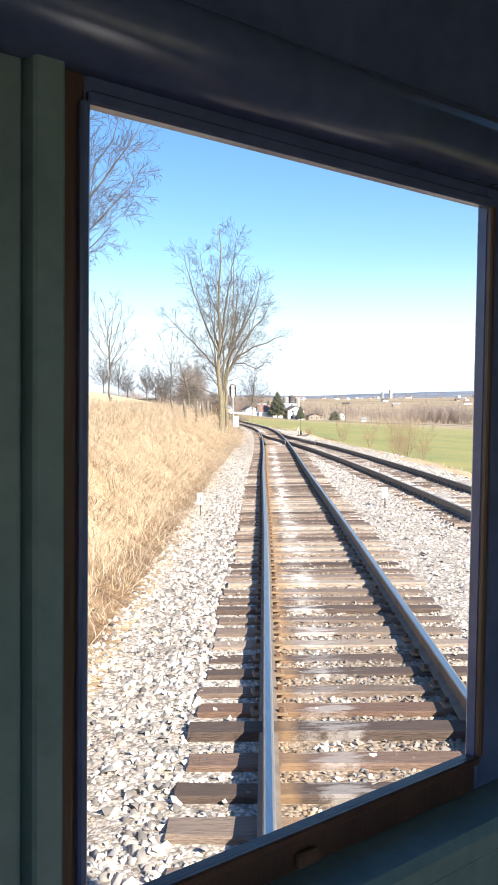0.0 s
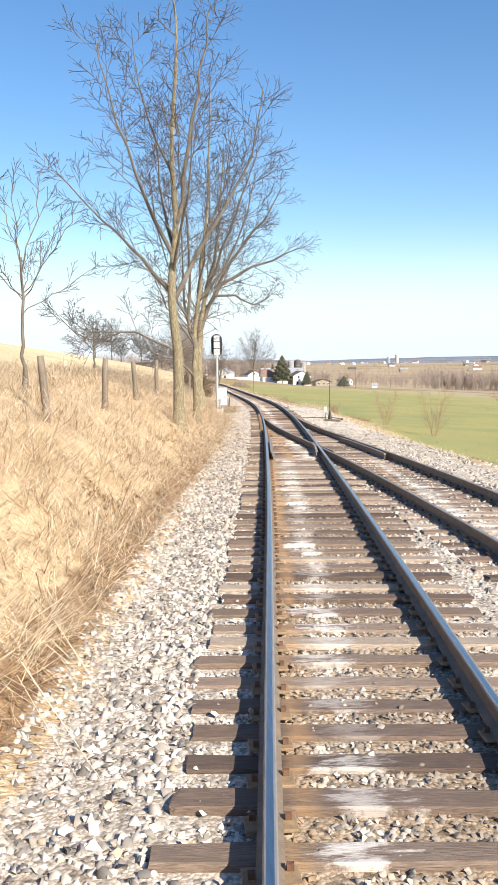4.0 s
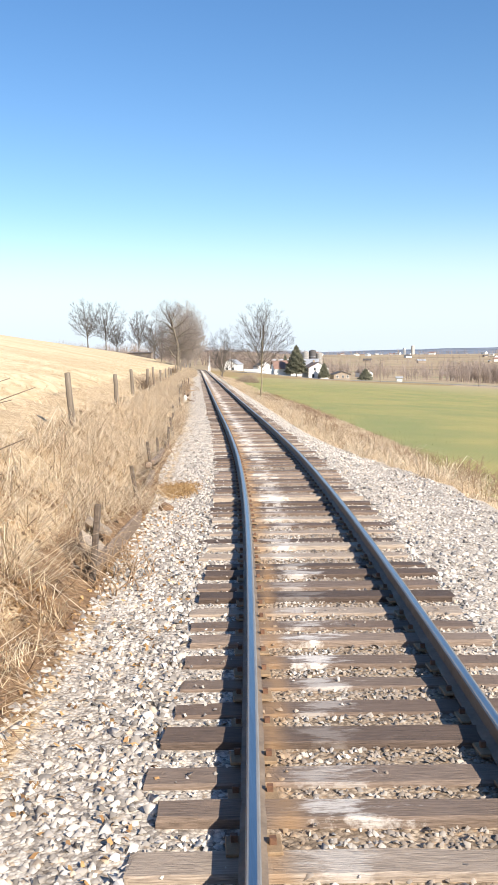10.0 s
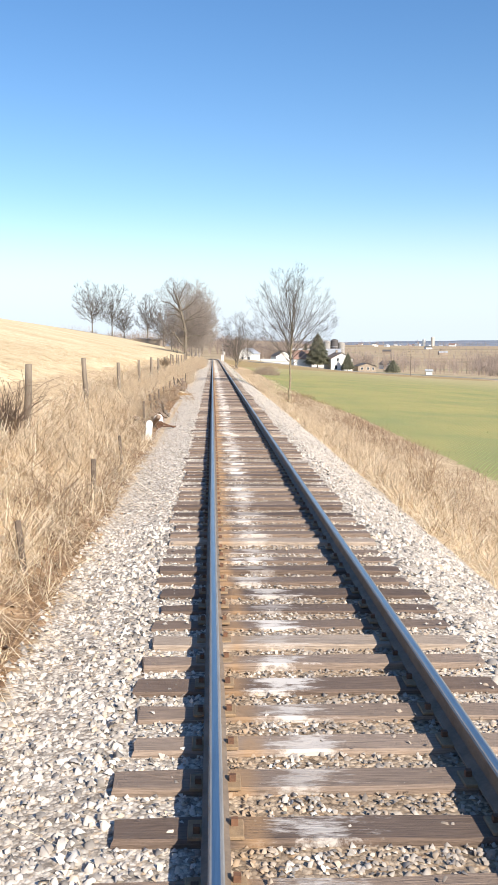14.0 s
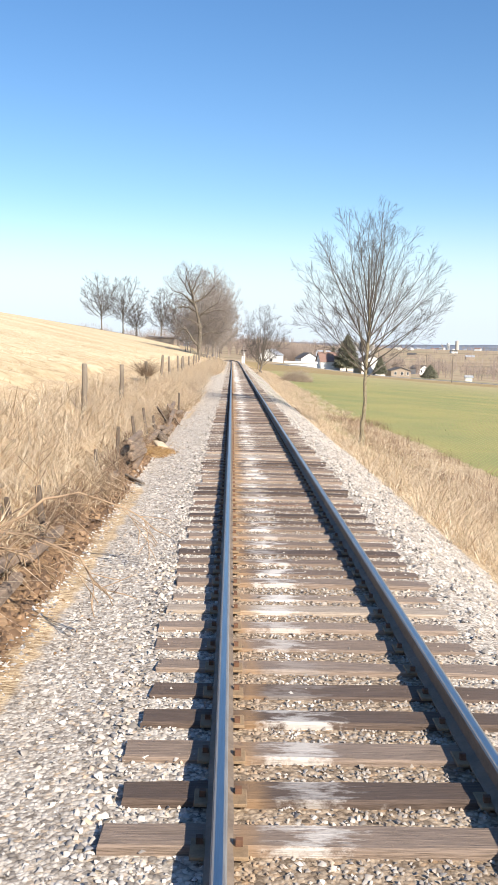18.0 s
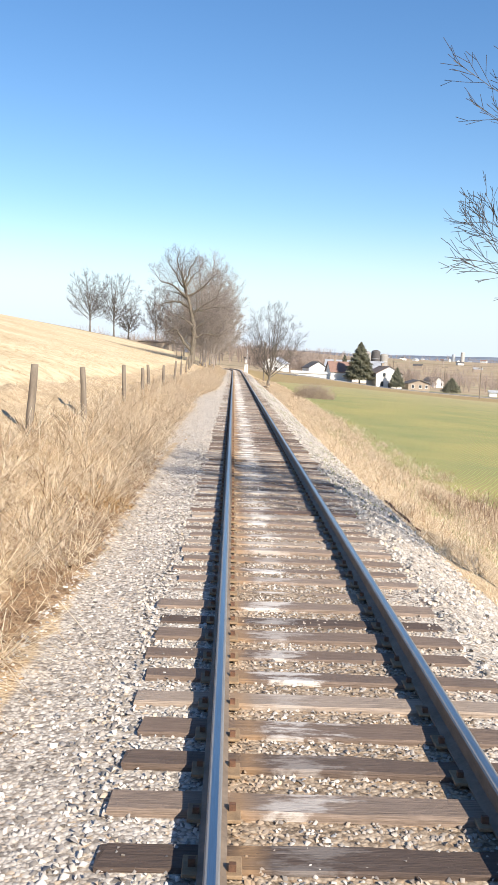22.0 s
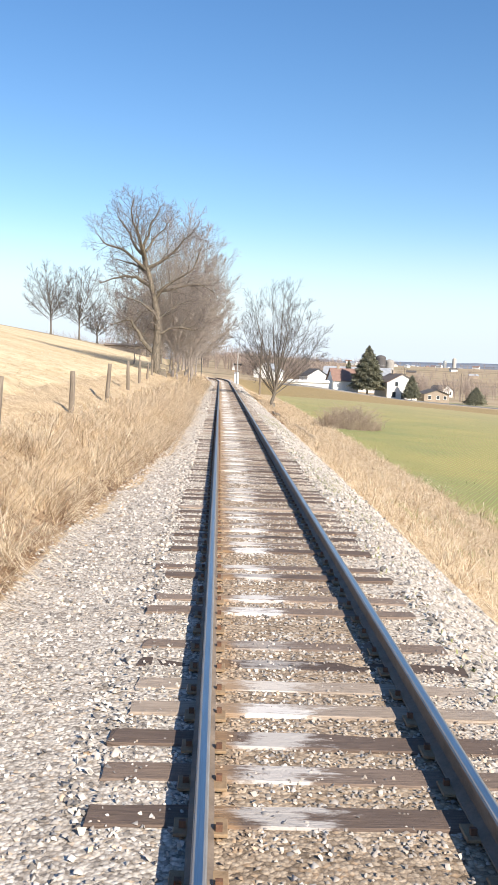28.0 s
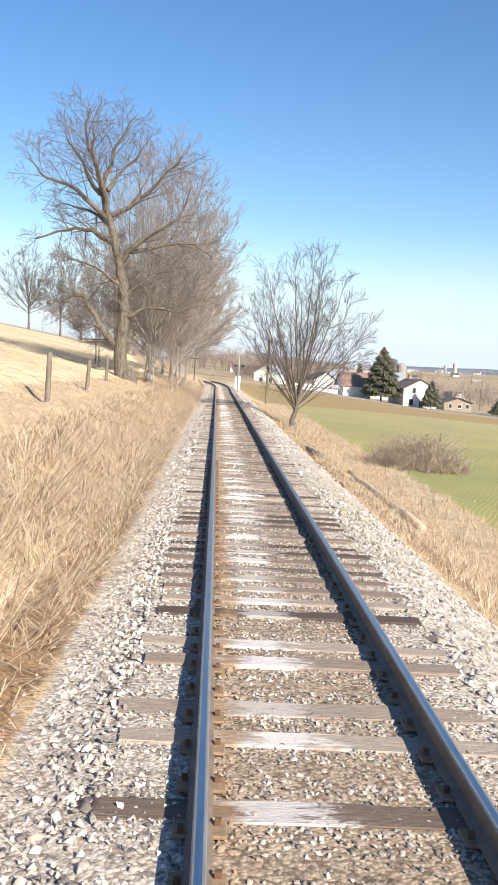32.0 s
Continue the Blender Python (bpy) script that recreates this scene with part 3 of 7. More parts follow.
def swept(outline, centre, offset, y0, y1, step=1.0, drop=0.0, taper=None):
    """An outline carried along a centre line at a sideways offset."""
    ys = np.linspace(y0, y1, max(2, int((y1 - y0) / step) + 1))
    xs = centre(ys)
    slope = np.gradient(xs, ys)
    nx, ny = 1 / np.hypot(1, slope), -slope / np.hypot(1, slope)
    off = offset + (taper(ys) if taper else 0) * np.ones_like(ys)
    o = np.array(outline)
    v = np.stack([(xs[:, None] + (off[:, None] + o[None, :, 0]) * nx[:, None]), (ys[:, None] + (off[:, None] + o[None, :, 0]) * ny[:, None]), np.tile(o[:, 1] - drop, (len(ys), 1))], -1)
    m, k = len(ys), len(o)
    i = np.arange(m * k).reshape(m, k)
    j = np.roll(i, -1, axis=1)
    faces = np.stack([i[:-1], j[:-1], j[1:], i[1:]], -1).reshape(-1, 4).tolist()
    faces += [i[0, ::-1].tolist(), i[-1].tolist()]
    ids = [1 if q % k == 8 else (2 if q % k in (6, 7, 9, 10) else 0) for q in range((m - 1) * k)] + [0, 0]
    return v.reshape(-1, 3), faces, ids


def rail(name, parent, centre, offset, y0, y1, drop=0.0, taper=None, label="", worn=True):
    v, f, ids = swept(RAIL_PROFILE, centre, offset, y0, y1, 1.0, drop, taper)
    return part(name, mesh_of(name, v, f, [RAIL_SIDE, RAIL_TOP if worn else RAIL_EDGE, RAIL_EDGE if worn else RAIL_SIDE], ids=ids), None, parent, label)


main_track = thing("railway_track", "worn standard gauge railway track leading into a switch", "railway track", kind="structure")
middle_track = thing("railway_track", "straight worn railway track on white stone ballast", "railway track", kind="structure")
end_track = thing("railway_track", "straight railway track running towards a road crossing", "railway track", kind="structure")
siding = thing("siding_track", "rusty side track joining the main line at a switch", "railway track", kind="structure")
SECTIONS = ((main_track, -60, 66), (middle_track, 66, 208), (end_track, 208, 355))
for section, s0, s1 in SECTIONS:
    for side in (-GAUGE, GAUGE):
        rail("rail", section, track_x, side, s0, s1)
rail("rail", siding, siding_x, -GAUGE, -60, POINTS_Y - 0.3, 0.008, worn=False)
rail("rail", siding, siding_x, GAUGE, -60, POINTS_Y, 0.008, worn=False)
flare = lambda y0, y1: (lambda ys: 0.045 * (np.clip((y0 + 0.7 - ys) / 0.7, 0, 1) + np.clip((ys - y1 + 0.7) / 0.7, 0, 1)))
rail("guard_rail", main_track, track_x, -GAUGE + 0.118, 40.1, 46.0, 0.018, flare(40.1, 46.0), "short rusty guard rail with flared ends", worn=False)
rail("guard_rail", siding, siding_x, GAUGE - 0.118, 40.1, 46.0, 0.026, lambda ys: -flare(40.1, 46.0)(ys), "short rusty guard rail with flared ends", worn=False)
rail("wing_rail", main_track, track_x, GAUGE - 0.105, 41.0, 43.9, 0.006, lambda ys: -0.05 * np.clip((41.7 - ys) / 0.7, 0, 1), "short bent wing rail at the frog", worn=False)
rail("wing_rail", siding, siding_x, -GAUGE + 0.105, 41.0, 43.9, 0.012, lambda ys: 0.05 * np.clip((41.7 - ys) / 0.7, 0, 1), "short bent wing rail at the frog", worn=False)


# ---- ties ----
def tie_mesh(name, length, lift, seed):
    """A hewn beam with chipped edges; along tells the place on its length."""
    rng = np.random.default_rng(seed)
    xs = np.linspace(-length / 2, length / 2, 7)
    ring = np.array([(-0.114, -0.17), (0.114, -0.17), (0.116, -0.014), (0.102, 0.0), (-0.102, 0.0), (-0.116, -0.014)])
    v = []
    for x in xs:
        wob = rng.normal(0, 0.004, ring.shape)
        end = 1 if abs(x) > length / 2 - 0.01 else 0
        for (a, b), (wa, wb) in zip(ring, wob):
            v.append((x + end * rng.normal(0, 0.012), a + wa, b + wb * (b > -0.1) - end * 0.006 * (b > -0.1) + lift))
    k = 6
    f = []
    for s in range(6):
        for j in range(k):
            f.append((s * k + j, s * k + (j + 1) % k, (s + 1) * k + (j + 1) % k, (s + 1) * k + j))
    f += [tuple(range(k))[::-1], tuple(range(6 * k, 7 * k))]
    me = mesh_of(name, v, f, TIE)
    a = me.attributes.new("along", "FLOAT", "POINT")
    a.data.foreach_set("value", np.array([p[0] for p in v], dtype=np.float32))
    me.flip_normals()
    return me


TIE_ROWS = []


def lay_ties():
    rng = random.Random(11)
    kinds = [tie_mesh("tie", 2.6, 0.0, s) for s in range(8)]

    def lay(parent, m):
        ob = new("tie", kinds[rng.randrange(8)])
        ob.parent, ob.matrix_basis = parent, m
    y = -58.0
    while y < 352:
        slope = float(track_x(y + 0.5) - track_x(y - 0.5))
        turn = math.degrees(-math.atan(slope)) + rng.gauss(0, 0.7)
        x = float(track_x(y)) + rng.gauss(0, 0.035)
        TIE_ROWS.append(y)
        section = next(s for s, s0, s1 in SECTIONS if y < s1)
        if 40.5 < y < 63.5:
            gap = max(0.0, float(siding_x(y)) - float(track_x(y)))
            lay(section, pose(x + gap / 2, y, rng.gauss(0, 0.006), 0, 0, turn) @ Matrix.Diagonal(((2.6 + gap) / 2.6, 1, 1, 1)))
        else:
            lay(section, pose(x, y, rng.gauss(0, 0.009) - 0.006 - (0.022 if rng.random() < (0.3 if y > 175 else 0.06) else 0.0), rng.gauss(0, 1.0), 0, turn) @ Matrix.Diagonal((rng.uniform(0.985, 1.02), rng.uniform(0.88, 1.1), 1, 1)))
        y += 0.495 + rng.gauss(0, 0.022)
    y = -58.0
    while y < 40.3:
        slope = float(siding_x(y + 0.5) - siding_x(y - 0.5))
        gap = float(siding_x(y)) - float(track_x(y))
        if gap > 2.7:
            lay(siding, pose(float(siding_x(y)), y, -0.008 + rng.gauss(0, 0.006), 0, 0, math.degrees(-math.atan(slope)) + rng.gauss(0, 0.5)))
        else:
            short = (gap + 1.3 - 1.36) / 2.6
            lay(siding, pose(float(siding_x(y)) + 1.3 - short * 1.3, y + 0.02, -0.012) @ Matrix.Diagonal((max(0.3, short), 1, 1, 1)))
        y += 0.505 + rng.gauss(0, 0.02)


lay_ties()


def joined(name, pieces, mat):
    """Many copies of meshes as one mesh: (mesh, matrix) pairs."""
    vs, fs, base = [], [], 0
    cache = {}
    for me, m in pieces:
        if me.name not in cache:
            co = np.empty(len(me.vertices) * 3, dtype=np.float32)
            me.vertices.foreach_get("co", co)
            cache[me.name] = (co.reshape(-1, 3), [tuple(p.vertices) for p in me.polygons])
        co, fc = cache[me.name]
        mm = np.array(m)
        vs.append(co @ mm[:3, :3].T + mm[:3, 3])
        fs += [tuple(i + base for i in q) for q in fc]
        base += len(co)
    return mesh_of(name, np.concatenate(vs), fs, mat)


# ---- trees ----
class Wood:
    """Tapered tubes gathered into one mesh."""
    def __init__(self):
        self.v, self.f = [], []

    def tube(self, points, radii, sides):
        base = len(self.v)
        last = Vector((0.3, 1, 0.1))
        for i, (p, r) in enumerate(zip(points, radii)):
            d = (points[min(i + 1, len(points) - 1)] - points[max(i - 1, 0)]).normalized()
            a = d.cross(last if abs(d.dot(last.normalized())) < 0.95 else Vector((1, 0, 0))).normalized()
            b = d.cross(a)
            for k in range(sides):
                w = 2 * math.pi * k / sides
                self.v.append(tuple(p + a * (r * math.cos(w)) + b * (r * math.sin(w))))
        for i in range(len(points) - 1):
            for k in range(sides):
                q = base + i * sides
                self.f.append((q + k, q + (k + 1) % sides, q + sides + (k + 1) % sides, q + sides + k))

    def mesh(self, name, mat):
        return mesh_of(name, self.v, np.array(self.f), mat, smooth=True)


def on_ground(x, y, dz=0.0):
    return (x, y, float(ground_z(x, y)) + dz)


def along_of(points, s):
    i = min(int(s * (len(points) - 1)), len(points) - 2)
    return points[i].lerp(points[i + 1], s * (len(points) - 1) - i), (points[i + 1] - points[i]).normalized()


def shoots(wood, rng, points, radius, counts, size, open_by, thin, lift, level=1, first=0.2, wobble=0.05):
    """Shoots along a limb, each with its own finer ones."""
    n = counts[0]
    turn = rng.random() * 6.283
    for c in range(n):
        s = first + (0.98 - first) * (c + rng.random() * 0.7) / n
        q, way = along_of(points, s)
        turn += 2.4 + rng.gauss(0, 0.4)
        side = way.orthogonal().normalized()
        side.rotate(Matrix.Rotation(turn, 3, way))
        w = radians(rng.uniform(*open_by))
        d = (way * math.cos(w) + side * math.sin(w)).normalized()
        ln = size * rng.uniform(0.6, 1.15) * (1.12 - 0.62 * s)
        k = 3 if level < 2 else (2 if level < 3 else 1)
        pts = [q]
        for i in range(k):
            d = (d + Vector((rng.gauss(0, wobble), rng.gauss(0, wobble), rng.gauss(0, wobble) + lift))).normalized()
            pts.append(pts[-1] + d * (ln / k))
        r = max(thin, radius * (1 - 0.7 * s) * rng.uniform(0.38, 0.55))
        wood[2 if level > 1 else 1].tube(pts, [max(thin, r * (1 - 0.72 * i / k)) for i in range(k + 1)], 4 if level < 2 else 3)
        if len(counts) > 1:
            shoots(wood, rng, pts, r, counts[1:], size * 0.46, open_by, thin, lift, level + 1, 0.22, wobble)


def limb(wood, rng, points, r0, r1, counts, size, open_by=(24, 44), thin=0.006, lift=0.05, main=1, first=0.2, wobble=0.05):
    """A bent main limb through the given points, smoothed, with its shoots."""
    pts = []
    for i in range(len(points) - 1):
        a, b, c, d = points[max(i - 1, 0)], points[i], points[i + 1], points[min(i + 2, len(points) - 1)]
        for j in range(3):
            t = j / 3
            pts.append(0.5 * (2 * b + (c - a) * t + (2 * a - 5 * b + 4 * c - d) * t * t + (3 * b - a - 3 * c + d) * t ** 3))
    pts.append(points[-1].copy())
    for p in pts[1:-1]:
        p += Vector((rng.gauss(0, wobble), rng.gauss(0, wobble), rng.gauss(0, wobble * 0.5))) * 0.7
    m = len(pts) - 1
    wood[main].tube(pts, [r0 + (r1 - r0) * (i / m) ** 0.8 for i in range(m + 1)], 10 if main == 0 else 7)
    if counts:
        shoots(wood, rng, pts, (r0 + r1) / 2, counts, size, open_by, thin, lift, 1, first, wobble)
    return pts


def finish_tree(wood, label, at, bark, twig, limb_bark=None):
    ob = thing("bare_tree", label, "tree", pose(*at))
    part("trunk", wood[0].mesh("trunk", bark), None, ob)
    part("branch_frame", wood[1].mesh("branch_frame", limb_bark or bark), None, ob)
    part("crown", wood[2].mesh("crown", twig), None, ob)
    return ob


def fan_tree(label, at, height, wide, bare, radius, limbs, seed, counts=(9, 5, 4), lean=(0, 0), down=105, thin=0.006, bark=None, twig=None, wobble=0.04, open_by=(22, 42), spread=0.25, limb_bark=None):
    """A bare tree whose limbs fan up from one trunk into an egg-shaped crown."""
    rng = random.Random(seed)
    wood = [Wood(), Wood(), Wood()]
    fork = Vector((lean[0] * bare, lean[1] * bare, bare))
    top = fork + Vector((lean[0] * height * 0.3, lean[1] * height * 0.3, height * spread))
    trunk = [Vector((0, 0, -0.3)), Vector((0.02, 0, 0.25)), fork * 0.5 + Vector((rng.gauss(0, 0.06), rng.gauss(0, 0.06), 0)), fork, top]
    limb(wood, rng, trunk, radius * 1.15, radius * 0.55, (), 0, main=0, wobble=0.03)
    wood[0].tube([Vector((0, 0, -0.3)), Vector((0, 0, 0.05)), Vector((0.02, 0, 0.5))], [radius * 1.75, radius * 1.38, radius * 1.06], 10)
    centre = Vector((lean[0] * height * 0.7, lean[1] * height * 0.7, bare * 0.75 + (height - bare * 0.75) * 0.5))
    half = height - centre.z
    for k in range(limbs):
        frac = ((k + 0.5) / limbs) ** 0.62
        az = k * 2.4 + rng.gauss(0, 0.25)
        theta = radians(down * frac)
        reach = rng.uniform(0.86, 1.04)
        tip = centre + Vector((wide / 2 * math.sin(theta) * math.cos(az) * reach, wide / 2 * math.sin(theta) * math.sin(az) * reach, half * math.cos(theta) * reach))
        s = min(1.0, (1 - frac) * rng.uniform(0.6, 1.1) + rng.uniform(0, 0.22))
        root = fork.lerp(top, s) - Vector((0, 0, rng.uniform(0, 0.12) * bare * (s == 0)))
        gap = tip - root
        bow = root + Vector((gap.x * 0.42, gap.y * 0.42, gap.z * 0.36))
        bow2 = root + Vector((gap.x * 0.76, gap.y * 0.76, gap.z * 0.70))
        r = radius * rng.uniform(0.27, 0.38) * (1.15 - 0.4 * frac)
        limb(wood, rng, [root, bow, bow2, tip], r, max(thin, r * 0.14), counts, gap.length * 0.33, open_by, thin, 0.04, 1, 0.16, wobble)
    return finish_tree(wood, label, at, bark or BARK, twig or TWIG, limb_bark)


def limbed_tree(label, at, trunk, r0, r1, limbs, seed, scale=1.0, counts=(11, 6, 4), shoot=0.36, open_by=(26, 58), thin=0.007, bark=None, twig=None, wobble=0.06, flare=1.55, limb_bark=None):
    """A tree of given trunk and main limbs: limbs are (radius, places) with places (x, y, z)."""
    rng = random.Random(seed)
    wood = [Wood(), Wood(), Wood()]

    def line(spots):
        return [Vector(p) * scale for p in spots]
    limb(wood, rng, line(trunk), r0, r1, (counts[0] + 3,) + counts[1:], trunk[-1][2] * scale * 0.14, (35, 70), thin, 0.02, 0, 0.32, wobble * 0.6)
    foot = Vector(trunk[0]) * scale
    wood[0].tube([foot - Vector((0, 0, 0.1)), foot + Vector((0, 0, 0.45)), foot + Vector((0, 0, 1.0))], [r0 * flare * 1.15, r0 * flare * 0.8, r0 * 0.86], 10)
    for r, spots in limbs:
        pts = line(spots)
        run = sum((b - a).length for a, b in zip(pts, pts[1:]))
        limb(wood, rng, pts, r, max(thin, r * 0.16), counts, run * shoot, open_by, thin, 0.03, 1, 0.18, wobble)
    return finish_tree(wood, label, at, bark or BARK, twig or TWIG, limb_bark)


def old_tree():
    """Leaning, gnarled trunk, heavy limbs out to both sides and several leaders."""
    limbed_tree("old gnarled tree with a thick leaning trunk and broken limbs", on_ground(-5.6, 262.0),
                ((0.05, 0, -0.4), (-0.45, 0, 1.35), (-0.3, 0.1, 3.5), (-0.5, 0.1, 5.5), (-0.75, 0, 6.9), (-1.1, -0.1, 8.4), (-1.6, 0, 9.6)), 0.42, 0.17, (
        (0.19, ((-1.6, 0, 9.6), (-2.2, 0.2, 11.6), (-2.8, 0.1, 13.6), (-2.7, 0, 15.0))),
        (0.18, ((-1.55, 0, 9.5), (-1.5, -0.4, 11.4), (-1.1, -0.6, 13.0), (-0.1, -0.5, 14.6))),
        (0.15, ((-1.9, 0.1, 10.4), (-3.2, 0.7, 12.2), (-4.2, 1.0, 14.0))),
        (0.14, ((-1.55, 0, 10.6), (-0.6, 0.9, 12.2), (0.4, 1.2, 13.6))),
        (0.14, ((-1.5, 0, 9.8), (-2.0, -1.6, 11.6), (-2.2, -2.6, 13.4))),
        (0.17, ((-1.35, 0, 9.2), (0.3, -0.3, 10.2), (1.5, -0.5, 11.4), (2.5, -0.4, 12.5))),
        (0.21, ((-0.95, 0, 7.6), (-2.3, 0.2, 8.4), (-3.6, 0.4, 8.4), (-5.6, 0.6, 7.8))),
        (0.16, ((-1.4, 0, 9.0), (-3.0, -0.6, 10.4), (-4.6, -0.8, 10.9), (-5.8, -0.9, 11.9))),
        (0.14, ((-1.2, 0, 8.6), (-2.8, 1.0, 9.6), (-4.4, 1.6, 10.0))),
        (0.24, ((-0.4, 0, 1.5), (-1.6, 0.2, 3.1), (-2.7, 0.3, 4.7), (-4.4, 0.4, 4.3))),
        (0.17, ((-0.6, 0, 6.7), (0.4, -0.5, 7.7), (2.4, -0.7, 9.2), (3.2, -0.6, 11.0))),
        (0.13, ((-0.5, 0, 7.2), (1.5, 0.4, 7.8), (3.2, 0.6, 8.0), (4.4, 0.7, 7.4))),
        (0.13, ((-0.3, 0, 3.6), (1.3, -0.3, 4.3), (2.7, -0.4, 4.1), (4.0, -0.3, 4.9))),
        (0.12, ((-0.4, 0, 4.8), (0.8, 0.8, 5.9), (2.6, 1.2, 6.8))),
        (0.12, ((-0.5, 0, 5.4), (-1.8, -0.9, 6.2), (-3.4, -1.3, 6.6))),
    ), 52, 0.95, (13, 7, 3), 0.55, (26, 60), 0.0085, bark=BARK_OLD, twig=TWIG_DULL, wobble=0.11)


def signal_trees():
    """Three slender trees on the bank by the signal."""
    limbed_tree("tall slender bare tree with pale trunk forking above the bank", on_ground(-5.68, 43.4),
                ((0, 0, -0.3), (-0.05, 0, 2.3), (-0.15, 0, 3.8), (0, 0, 6.2), (-0.1, 0, 8.4), (0.1, 0, 11), (0.05, 0, 12.8)), 0.19, 0.02, (
        (0.085, ((-0.1, 0, 3.8), (0.7, 0.2, 5.4), (1.5, 0.3, 6.6), (2.2, 0.2, 8.0), (2.6, 0.1, 10.0))),
        (0.085, ((0, 0, 6.0), (0.45, -0.2, 8.2), (0.75, -0.3, 10.3), (1.1, -0.2, 12.2))),
        (0.075, ((-0.15, 0, 4.0), (-1.0, 0.2, 5.0), (-2.1, 0.3, 6.2), (-3.5, 0.3, 7.6))),
        (0.075, ((-0.1, 0, 5.1), (-0.9, -0.3, 6.8), (-1.6, -0.4, 8.8), (-2.2, -0.3, 11.2))),
        (0.045, ((0, 0, 2.2), (-1.2, 0.2, 2.9), (-2.6, 0.1, 2.7), (-3.5, 0.1, 3.4))),
        (0.06, ((-0.1, 0, 4.6), (0.3, -1.5, 6.5), (0.6, -2.4, 8.8))),
        (0.06, ((-0.1, 0, 5.4), (-0.5, 1.5, 7.5), (-0.6, 2.2, 9.6))),
        (0.05, ((0, 0, 7.2), (-0.8, 0.3, 9.2), (-1.2, 0.2, 11.6))),
    ), 3, 1.0, (13, 7, 3), 0.34, bark=BARK_PALE, limb_bark=BARK)
    limbed_tree("tall bare tree with pale straight trunk and low side limb", on_ground(-5.1, 48.0),
                ((0, 0, -0.3), (-0.03, 0, 1.6), (-0.02, 0, 2.8), (0.08, 0, 4.3), (0.35, 0, 6.4), (0.5, 0, 9.0), (0.6, 0, 12.2)), 0.145, 0.02, (
        (0.07, ((0.05, 0, 4.2), (0.9, 0.2, 5.3), (1.6, 0.3, 6.6), (2.2, 0.3, 8.8))),
        (0.08, ((-0.02, 0, 2.7), (-0.2, 0.1, 3.8), (-0.2, 0.1, 6.0), (-0.5, 0.2, 9.0), (-0.6, 0.1, 11.6))),
        (0.05, ((-0.15, 0.1, 3.6), (-0.7, 0.2, 4.6), (-1.2, 0.2, 6.5), (-1.5, 0.2, 8.6))),
        (0.055, ((-0.05, 0, 1.7), (-0.7, -0.1, 2.3), (-1.4, -0.1, 2.5), (-2.2, 0, 3.0))),
        (0.05, ((0.1, 0, 4.6), (0.4, -1.2, 6.2), (0.5, -1.8, 8.4))),
        (0.05, ((0.3, 0, 6.2), (1.0, 0.4, 8.2), (1.4, 0.4, 10.4))),
    ), 8, 1.0, (12, 6, 3), 0.34, bark=BARK_PALE, limb_bark=BARK)
    limbed_tree("bare tree forking low, its limbs reaching over the track", on_ground(-4.85, 56.8),
                ((0, 0, -0.3), (-0.02, 0, 1.6), (0.02, 0, 3.0), (0.15, 0, 4.2), (0.7, 0, 6.2), (1.0, 0, 8.6), (1.2, 0, 11.6)), 0.23, 0.02, (
        (0.12, ((0.05, 0, 3.2), (0.8, 0.1, 5.0), (2.0, 0.2, 5.9), (3.4, 0.2, 6.4), (4.5, 0.1, 6.9))),
        (0.07, ((0.7, 0.1, 4.8), (1.6, -0.2, 4.8), (2.5, -0.3, 4.4), (3.5, -0.3, 5.0))),
        (0.09, ((0.8, 0.1, 5.1), (1.8, 0.3, 6.8), (3.0, 0.4, 8.2), (3.8, 0.4, 9.6))),
        (0.08, ((0.5, 0, 5.4), (1.4, -0.5, 7.6), (2.2, -0.7, 9.6), (2.6, -0.7, 11.0))),
        (0.10, ((-0.02, 0, 2.6), (-0.5, 0.1, 3.8), (-0.7, 0.2, 6.4), (-0.6, 0.2, 9.6))),
        (0.06, ((-0.05, 0, 2.4), (-0.8, -0.2, 3.4), (-1.6, -0.3, 4.8), (-2.2, -0.3, 6.4))),
        (0.06, ((0.3, 0, 4.6), (0.5, 1.6, 6.4), (0.8, 2.6, 8.6))),
        (0.06, ((0.3, 0, 4.8), (0.7, -1.6, 6.4), (1.0, -2.4, 8.2))),
    ), 12, 1.0, (13, 7, 3), 0.34, bark=BARK_PALE, limb_bark=BARK)


